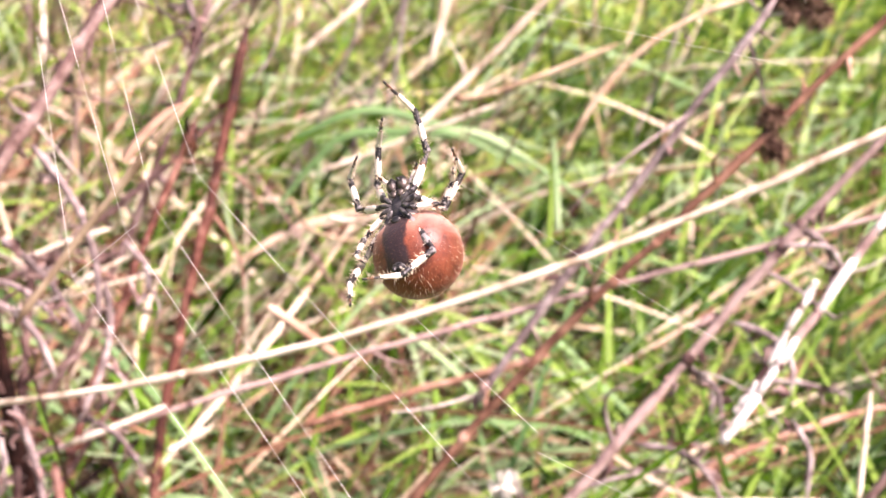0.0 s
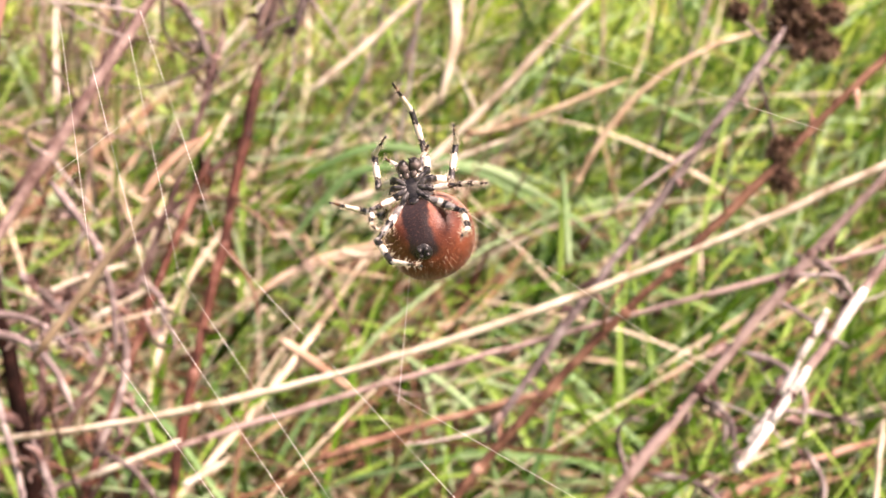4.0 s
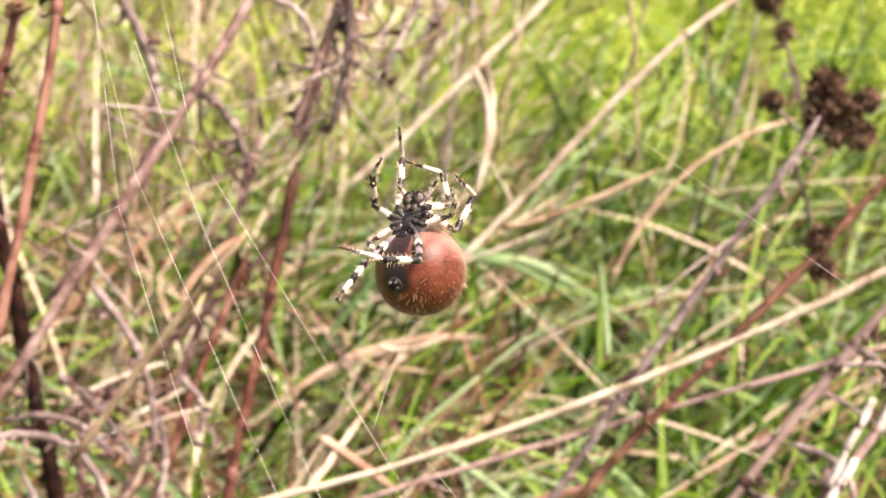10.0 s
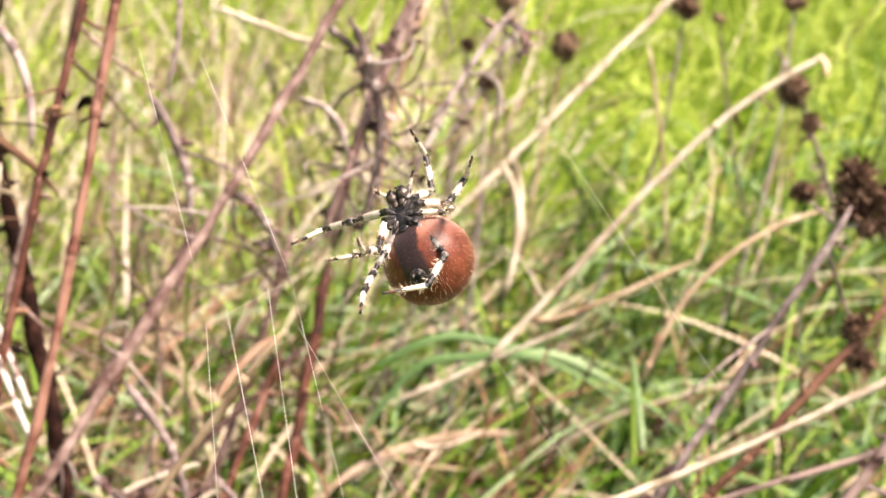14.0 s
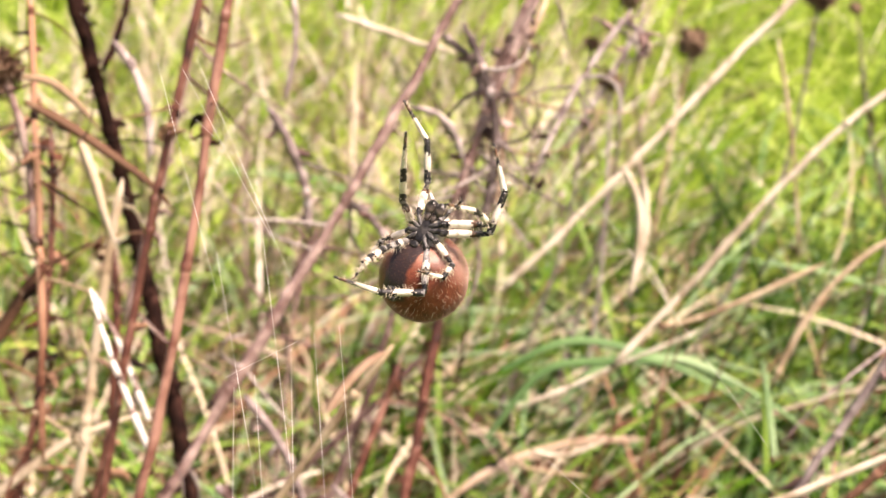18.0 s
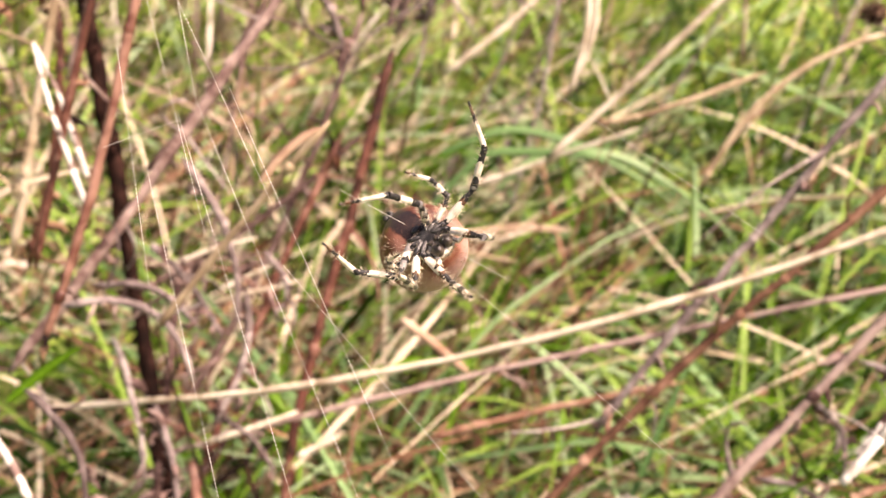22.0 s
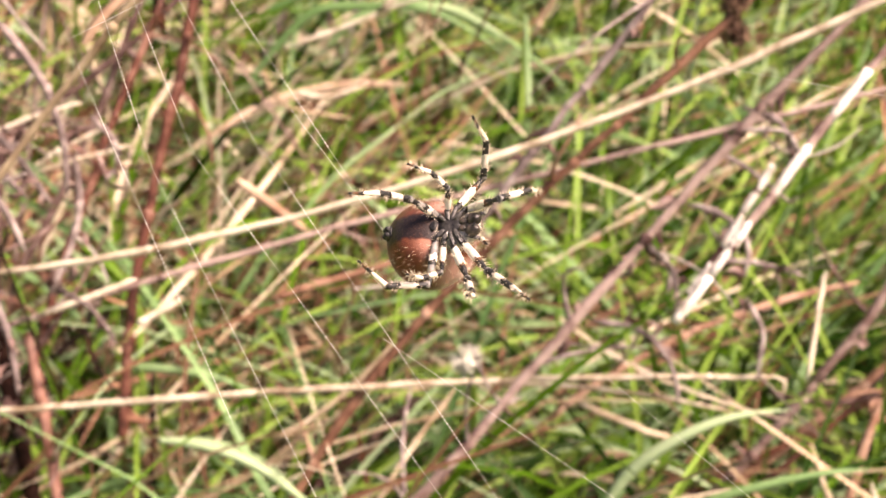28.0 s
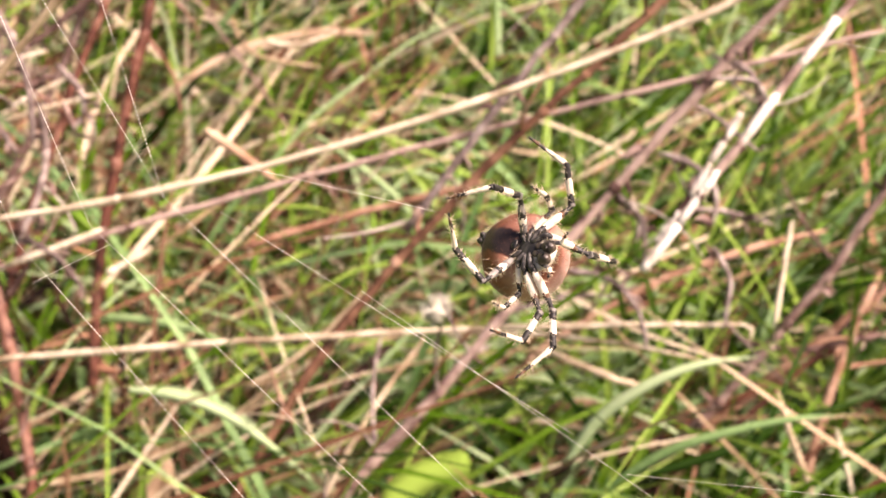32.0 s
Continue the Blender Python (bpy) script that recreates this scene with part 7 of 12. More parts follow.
    walk(JOINTS["R1"][1], [(0, pose(0.000000, 0.000000, 0.004781, -73.9, -14.1, 10.6)),
        (1, pose(0.000000, 0.000000, 0.004781, -76.3, -13.1, 10.3)),
        (1.5, pose(0.000000, 0.000000, 0.004781, -48.7, -13.4, 6.1)),
        (2, pose(0.000000, 0.000000, 0.004781, -21.6, -8.7, 1.7)),
        (3, pose(0.000000, 0.000000, 0.004781, -36.9, -12.3, 4.1)),
        (4, pose(0.000000, 0.000000, 0.004781, -66.1, -17.2, 11.3)),
        (5, pose(0.000000, 0.000000, 0.004781, -82.3, -18.1, 15.9)),
        (5.5, pose(0.000000, 0.000000, 0.004781, -50.6, -0.7, 0.3)),
        (6, pose(0.000000, 0.000000, 0.004781, -18.6, 16.0, -2.6)),
        (7, pose(0.000000, 0.000000, 0.004781, -12.5, 40.6, -4.7)),
        (7.333, pose(0.000000, 0.000000, 0.004781, -18.9, 30.6, -5.2)),
        (7.667, pose(0.000000, 0.000000, 0.004781, -23.3, 9.3, -1.9)),
        (8, pose(0.000000, 0.000000, 0.004781, -23.5, -2.8, 0.6)),
        (9, pose(0.000000, 0.000000, 0.004781, -56.3, -4.6, 2.4)),
        (10, pose(0.000000, 0.000000, 0.004781, -23.2, 0.5, -0.1)),
        (11, pose(0.000000, 0.000000, 0.004781, -3.6, -2.7, 0.1)),
        (12, pose(0.000000, 0.000000, 0.004781, -42.9, -28.0, 11.2)),
        (12.5, pose(0.000000, 0.000000, 0.004781, -26.6, -27.2, 6.5)),
        (13, pose(0.000000, 0.000000, 0.004781, -6.5, -26.8, 1.5)),
        (14, pose(0.000000, 0.000000, 0.004781, -0.8, 4.6, -0.0)),
        (15, pose(0.000000, 0.000000, 0.004781, -13.5, 2.5, -0.3)),
        (16, pose(0.000000, 0.000000, 0.004781, -36.2, -0.4, 0.1)),
        (17, pose(0.000000, 0.000000, 0.004781, -47.7, 0.0, -0.0)),
        (18, pose(0.000000, 0.000000, 0.004781, -53.9, 7.8, -4.0)),
        (18.5, pose(0.000000, 0.000000, 0.004781, -29.0, 14.8, -3.8)),
        (19, pose(0.000000, 0.000000, 0.004781, -1.7, 22.9, -0.4)),
        (20, pose(0.000000, 0.000000, 0.004781, 58.0, 67.7, 40.8)),
        (20.333, pose(0.000000, 0.000000, 0.004781, 71.0, 46.8, 34.3)),
        (20.667, pose(0.000000, 0.000000, 0.004781, 78.8, 6.6, 5.4)),
        (21, pose(0.000000, 0.000000, 0.004781, 80.2, -15.2, -12.8)),
        (21.5, pose(0.000000, 0.000000, 0.004781, 102.9, -9.9, -12.4)),
        (22, pose(0.000000, 0.000000, 0.004781, 118.1, 1.2, 2.1)),
        (22.5, pose(0.000000, 0.000000, 0.004781, 102.3, 29.0, 35.7)),
        (23, pose(0.000000, 0.000000, 0.004781, 77.1, 54.8, 44.9)),
        (24, pose(0.000000, 0.000000, 0.004781, -13.2, 39.3, -4.8)),
        (24.5, pose(0.000000, 0.000000, 0.004781, 56.2, 35.0, 19.1)),
        (25, pose(0.000000, 0.000000, 0.004781, 118.9, 16.9, 28.3)),
        (26, pose(0.000000, 0.000000, 0.004781, 84.5, -15.5, -14.1)),
        (27, pose(0.000000, 0.000000, 0.004781, 86.4, -9.9, -9.3)),
        (28, pose(0.000000, 0.000000, 0.004781, 85.7, -1.8, -1.6)),
        (29, pose(0.000000, 0.000000, 0.004781, 82.9, 0.5, 0.5)),
        (30, pose(0.000000, 0.000000, 0.004781, 110.1, 14.0, 20.0)),
        (30.5, pose(0.000000, 0.000000, 0.004781, 64.0, 1.7, 1.1)),
        (31, pose(0.000000, 0.000000, 0.004781, 24.3, -22.2, -4.8)),
        (32, pose(0.000000, 0.000000, 0.004781, 47.2, 3.7, 1.6))])
    walk(JOINTS["R1"][2], [(0, pose(-0.001089, 0.004175, 0.005987, -131.4, -11.9, 20.4)),
        (1, pose(-0.001012, 0.004240, 0.005814, -135.1, -10.5, 19.4)),
        (1.5, pose(-0.001041, 0.003273, 0.007657, -135.3, -12.8, 25.8)),
        (2, pose(-0.000678, 0.001630, 0.008899, -135.2, -14.9, 31.8)),
        (3, pose(-0.000956, 0.002627, 0.008282, -147.4, -11.3, 32.1)),
        (4, pose(-0.001328, 0.003912, 0.006514, -170.0, -7.4, 30.0)),
        (5, pose(-0.001394, 0.004219, 0.005355, 177.9, -7.3, 28.0)),
        (5.5, pose(-0.000056, 0.003459, 0.007627, -130.4, -2.0, -102.2)),
        (6, pose(0.001233, 0.001374, 0.008863, -55.2, 85.9, -71.3)),
        (7, pose(0.002917, 0.000737, 0.008100, 19.5, 42.4, -4.5)),
        (7.333, pose(0.002279, 0.001250, 0.008430, -14.2, 72.7, -24.8)),
        (7.667, pose(0.000723, 0.001747, 0.008843, -121.9, 34.4, -75.5)),
        (8, pose(-0.000221, 0.001786, 0.008884, -121.9, 4.3, -22.0)),
        (9, pose(-0.000357, 0.003714, 0.007261, -116.2, -4.6, 3.1)),
        (10, pose(0.000038, 0.001763, 0.008900, -112.8, 0.5, -0.2)),
        (11, pose(-0.000210, 0.000285, 0.009247, -153.4, -6.2, 17.2)),
        (12, pose(-0.002101, 0.002691, 0.007682, -169.2, -15.0, 56.9)),
        (12.5, pose(-0.002046, 0.001783, 0.008345, -115.8, 12.4, -83.6)),
        (13, pose(-0.002017, 0.000452, 0.008756, -6.0, 51.7, -6.6)),
        (14, pose(0.000360, 0.000064, 0.009246, -90.4, 84.1, -84.8)),
        (15, pose(0.000195, 0.001043, 0.009134, -77.7, 56.8, -56.7)),
        (16, pose(-0.000029, 0.002647, 0.008396, -76.0, 19.2, -28.7)),
        (17, pose(0.000001, 0.003313, 0.007797, -78.8, 7.1, -14.1)),
        (18, pose(0.000609, 0.003584, 0.007399, -66.5, 22.4, -29.8)),
        (18.5, pose(0.001141, 0.002100, 0.008571, -52.1, 45.2, -32.9)),
        (19, pose(0.001745, 0.000125, 0.008906, -8.9, 64.7, -5.6)),
        (20, pose(0.004144, -0.001443, 0.005683, 145.5, 29.0, 175.5)),
        (20.333, pose(0.003265, -0.002900, 0.005779, 158.8, 10.0, 109.7)),
        (20.667, pose(0.000518, -0.004364, 0.005649, 117.7, 7.4, 0.2)),
        (21, pose(-0.001173, -0.004260, 0.005518, 84.9, -15.5, -15.4)),
        (21.5, pose(-0.000768, -0.004302, 0.003796, 111.1, -8.6, -16.6)),
        (22, pose(0.000096, -0.003950, 0.002669, 130.8, 1.5, 1.7)),
        (22.5, pose(0.002174, -0.003826, 0.003945, 143.3, 17.7, 54.5)),
        (23, pose(0.003661, -0.002517, 0.005356, 150.8, 30.1, 111.2)),
        (24, pose(0.002839, 0.000794, 0.008155, 42.9, 74.4, 11.9)),
        (24.5, pose(0.002572, -0.003048, 0.006821, 132.4, 31.7, 68.8)),
        (25, pose(0.001304, -0.003752, 0.002710, 178.5, -0.6, 39.0)),
        (26, pose(-0.001198, -0.004297, 0.005192, 106.9, -15.3, -16.5)),
        (27, pose(-0.000772, -0.004404, 0.005062, 111.4, -9.3, -13.5)),
        (28, pose(-0.000137, -0.004465, 0.005114, 117.5, -0.8, -6.2)),
        (29, pose(0.000041, -0.004446, 0.005332, 119.4, 1.3, -3.4)),
        (30, pose(0.001086, -0.004081, 0.003287, 168.3, 5.2, 27.7)),
        (30.5, pose(0.000132, -0.004026, 0.006741, 121.7, 2.2, -9.4)),
        (31, pose(-0.001693, -0.001704, 0.008563, 78.9, -28.4, -13.5)),
        (32, pose(0.000292, -0.003280, 0.007819, 83.3, 0.3, -5.7))])
    walk(JOINTS["R2"][0], [(0, pose(0.002167, 0.000577, 0.000117, -43.8, 59.6, -22.1)),
        (1, pose(0.002167, 0.000577, 0.000117, -37.3, 57.4, -19.1)),
        (2, pose(0.002167, 0.000577, 0.000117, -21.7, 41.8, -6.3)),
        (3, pose(0.002167, 0.000577, 0.000117, -13.6, 38.3, -7.2)),
        (4, pose(0.002167, 0.000577, 0.000117, 0.9, 32.8, -10.7)),
        (5, pose(0.002167, 0.000577, 0.000117, 8.5, 30.6, -13.3)),
        (6, pose(0.002167, 0.000577, 0.000117, 7.8, 20.2, -9.9)),
        (7, pose(0.002167, 0.000577, 0.000117, 6.9, 21.9, -9.9)),
        (7.333, pose(0.002167, 0.000577, 0.000117, 0.2, 31.6, -9.9)),
        (7.667, pose(0.002167, 0.000577, 0.000117, -15.4, 49.0, -14.3)),
        (8, pose(0.002167, 0.000577, 0.000117, -27.7, 57.7, -21.0)),
        (8.5, pose(0.002167, 0.000577, 0.000117, -46.5, 63.2, -29.5)),
        (9, pose(0.002167, 0.000577, 0.000117, -70.7, 66.9, -43.6)),
        (10, pose(0.002167, 0.000577, 0.000117, -60.7, 63.4, -30.3)),
        (11, pose(0.002167, 0.000577, 0.000117, -149.4, 57.4, -101.4)),
        (11.5, pose(0.002167, 0.000577, 0.000117, -110.2, 70.1, -101.3)),
        (12, pose(0.002167, 0.000577, 0.000117, -19.1, 72.6, -44.8)),
        (13, pose(0.002167, 0.000577, 0.000117, 1.0, 44.7, -16.3)),
        (13.5, pose(0.002167, 0.000577, 0.000117, 13.2, 78.8, -42.8)),
        (14, pose(0.002167, 0.000577, 0.000117, -133.8, 48.8, 148.3)),
        (15, pose(0.002167, 0.000577, 0.000117, -140.1, 13.1, 161.7)),
        (16, pose(0.002167, 0.000577, 0.000117, 164.3, 3.4, -78.3)),
        (17, pose(0.002167, 0.000577, 0.000117, -170.8, 33.0, -14.5)),
        (18, pose(0.002167, 0.000577, 0.000117, 169.4, 14.4, -60.4)),
        (18.333, pose(0.002167, 0.000577, 0.000117, -172.4, 36.5, -59.5)),
        (18.667, pose(0.002167, 0.000577, 0.000117, -111.8, 59.1, -39.3)),
        (19, pose(0.002167, 0.000577, 0.000117, -78.6, 64.8, -36.7)),
        (20, pose(0.002167, 0.000577, 0.000117, -84.4, 59.8, -14.8)),
        (21, pose(0.002167, 0.000577, 0.000117, -93.5, 68.0, -60.4)),
        (22, pose(0.002167, 0.000577, 0.000117, -130.5, 64.4, -110.7)),
        (23, pose(0.002167, 0.000577, 0.000117, -89.8, 70.5, -73.3)),
        (24, pose(0.002167, 0.000577, 0.000117, -64.1, 60.9, -22.8)),
        (25, pose(0.002167, 0.000577, 0.000117, -24.8, 64.0, -30.5)),
        (26, pose(0.002167, 0.000577, 0.000117, -25.6, 54.5, -17.2)),
        (27, pose(0.002167, 0.000577, 0.000117, -31.8, 56.9, -19.3)),
        (28, pose(0.002167, 0.000577, 0.000117, -44.9, 61.2, -25.0)),
        (29, pose(0.002167, 0.000577, 0.000117, -53.1, 63.1, -29.3)),
        (30, pose(0.002167, 0.000577, 0.000117, -41.0, 61.5, -26.0)),
        (31, pose(0.002167, 0.000577, 0.000117, -64.7, 66.6, -41.2)),
        (32, pose(0.002167, 0.000577, 0.000117, -17.5, 55.1, -19.6))])
    walk(JOINTS["R2"][1], [(0, pose(0.000000, 0.000000, 0.004781, -54.0, -0.8, 0.4)),
        (1, pose(0.000000, 0.000000, 0.004781, -63.4, 2.7, -1.6)),
        (2, pose(0.000000, 0.000000, 0.004781, -53.2, -5.0, 2.5)),
        (3, pose(0.000000, 0.000000, 0.004781, -50.6, 1.2, -0.5)),
        (4, pose(0.000000, 0.000000, 0.004781, -47.8, 13.7, -6.1)),
        (5, pose(0.000000, 0.000000, 0.004781, -46.7, 20.4, -8.9)),
        (6, pose(0.000000, 0.000000, 0.004781, -48.1, 5.0, -2.2)),
        (7, pose(0.000000, 0.000000, 0.004781, -55.9, 26.1, -14.0)),
        (7.333, pose(0.000000, 0.000000, 0.004781, -53.4, 46.8, -24.5)),
        (7.667, pose(0.000000, 0.000000, 0.004781, -31.2, 84.6, -28.5)),
        (8, pose(0.000000, 0.000000, 0.004781, 140.5, 75.6, 130.3)),
        (8.5, pose(0.000000, 0.000000, 0.004781, -132.8, 59.6, -105.4)),
        (9, pose(0.000000, 0.000000, 0.004781, -107.5, 30.3, -40.5)),
        (10, pose(0.000000, 0.000000, 0.004781, -115.6, 30.8, -47.3)),
        (11, pose(0.000000, 0.000000, 0.004781, -70.2, 2.4, -1.7)),
        (11.5, pose(0.000000, 0.000000, 0.004781, -102.9, 40.0, -49.1)),
        (12, pose(0.000000, 0.000000, 0.004781, -162.8, 66.3, -153.9)),
        (13, pose(0.000000, 0.000000, 0.004781, 135.6, 59.6, 109.0)),
        (13.5, pose(0.000000, 0.000000, 0.004781, 40.9, 70.3, 29.4)),
        (14, pose(0.000000, 0.000000, 0.004781, -15.5, 32.5, -4.5)),
        (15, pose(0.000000, 0.000000, 0.004781, -32.7, 13.9, -4.1)),
        (16, pose(0.000000, 0.000000, 0.004781, 4.7, -31.6, -1.3)),
        (17, pose(0.000000, 0.000000, 0.004781, 23.0, -14.4, -2.9)),
        (18, pose(0.000000, 0.000000, 0.004781, 11.8, -19.4, -2.0)),
        (18.333, pose(0.000000, 0.000000, 0.004781, 9.1, -0.4, -0.0)),
        (18.667, pose(0.000000, 0.000000, 0.004781, -4.0, 28.2, -1.0)),
        (19, pose(0.000000, 0.000000, 0.004781, -12.1, 39.7, -4.4)),
        (20, pose(0.000000, 0.000000, 0.004781, -4.0, 39.2, -1.4)),
        (21, pose(0.000000, 0.000000, 0.004781, 12.7, 41.7, 4.8)),
        (22, pose(0.000000, 0.000000, 0.004781, -3.0, 24.8, -0.7)),
        (23, pose(0.000000, 0.000000, 0.004781, 3.7, 24.3, 0.8)),
        (24, pose(0.000000, 0.000000, 0.004781, 4.8, 30.8, 1.3)),
        (25, pose(0.000000, 0.000000, 0.004781, -96.4, 40.9, -45.3)),
        (26, pose(0.000000, 0.000000, 0.004781, -39.7, 73.6, -30.2)),
        (27, pose(0.000000, 0.000000, 0.004781, -48.3, 68.6, -34.0)),
        (28, pose(0.000000, 0.000000, 0.004781, -54.0, 57.8, -31.4)),
        (29, pose(0.000000, 0.000000, 0.004781, -54.7, 51.5, -28.0)),
        (30, pose(0.000000, 0.000000, 0.004781, -24.2, 39.2, -8.7)),
        (31, pose(0.000000, 0.000000, 0.004781, 39.7, 32.8, 12.1)),
        (32, pose(0.000000, 0.000000, 0.004781, -21.8, 70.7, -15.6))])
    walk(JOINTS["R2"][2], [(0, pose(-0.000064, 0.003622, 0.007417, -151.3, -7.1, -27.0)),
        (1, pose(0.000207, 0.004002, 0.006784, -154.0, -7.0, -29.5)),
        (2, pose(-0.000388, 0.003573, 0.007456, -173.1, 0.9, 16.2)),
        (3, pose(0.000091, 0.003463, 0.007622, -170.1, -14.0, -40.0)),
        (4, pose(0.001060, 0.003225, 0.007705, -127.2, 19.8, -109.8)),
        (5, pose(0.001564, 0.003056, 0.007659, -111.0, 40.7, -100.8)),
        (6, pose(0.000389, 0.003324, 0.007759, -120.4, 21.6, -113.9)),
        (7, pose(0.001974, 0.003330, 0.007037, -124.5, 25.7, -118.7)),
        (7.333, pose(0.003266, 0.002460, 0.006611, -130.9, 42.3, -136.9)),
        (7.667, pose(0.004460, 0.000216, 0.005139, -165.4, 58.9, 174.6)),
        (8, pose(0.004339, -0.000709, 0.003922, 173.8, 57.3, 149.3)),
        (8.5, pose(0.003866, 0.001661, 0.003243, -156.0, 33.3, -132.0)),
        (9, pose(0.002261, 0.003689, 0.003621, -140.3, 20.1, -57.2)),
        (10, pose(0.002296, 0.003469, 0.003119, -147.2, 19.1, -61.8)),
        (11, pose(0.000191, 0.004211, 0.006298, -88.9, 2.8, -3.8)),
        (11.5, pose(0.002878, 0.003346, 0.004017, -131.3, 32.3, -67.6)),
        (12, pose(0.004102, 0.000534, 0.003061, -162.1, 44.0, -166.1)),
        (13, pose(0.003863, -0.001589, 0.003162, 163.0, 37.9, 128.2)),
        (13.5, pose(0.004218, -0.000989, 0.005922, 116.4, 74.4, 90.4)),
        (14, pose(0.002409, 0.001007, 0.008422, -8.0, 50.6, -9.5)),
        (15, pose(0.001074, 0.002350, 0.008441, -34.7, 29.4, -15.1)),
        (16, pose(-0.002345, -0.000310, 0.008586, -6.0, -31.8, -1.3)),
        (17, pose(-0.001114, -0.001697, 0.008775, 19.5, -17.3, -4.1)),
        (18, pose(-0.001490, -0.000866, 0.008917, 10.3, -20.1, -2.2)),
        (18.333, pose(-0.000031, -0.000709, 0.009205, -1.8, 0.2, 0.0)),
        (18.667, pose(0.002119, 0.000272, 0.008719, -33.3, 33.0, -2.9)),
        (19, pose(0.002860, 0.000724, 0.008153, -55.6, 50.3, -14.4)),
        (20, pose(0.002829, 0.000244, 0.008247, -14.0, 64.7, -7.9)),
        (21, pose(0.002981, -0.000734, 0.008044, 1.8, 67.7, 10.5)),
        (22, pose(0.001876, 0.000216, 0.008844, 5.2, 57.5, 0.2)),
        (23, pose(0.001844, -0.000261, 0.008856, -17.9, 65.5, -6.3)),
        (24, pose(0.002294, -0.000323, 0.008616, -49.1, 63.1, -17.5)),
        (25, pose(0.002932, 0.003366, 0.004403, -108.4, 39.9, -51.3)),
        (26, pose(0.004298, 0.000807, 0.005754, -161.6, 59.7, -147.0)),
        (27, pose(0.004172, 0.001217, 0.005868, -149.7, 60.2, -128.1)),
        (28, pose(0.003790, 0.001934, 0.006184, -125.0, 58.1, -93.0)),
        (29, pose(0.003504, 0.002279, 0.006393, -112.5, 54.9, -76.5)),
        (30, pose(0.002830, 0.001423, 0.007949, -50.9, 63.0, -37.0)),
        (31, pose(0.002429, -0.002403, 0.007679, 124.8, 57.0, 142.7)),
        (32, pose(0.004229, 0.000550, 0.006153, -161.1, 65.3, -172.6))])
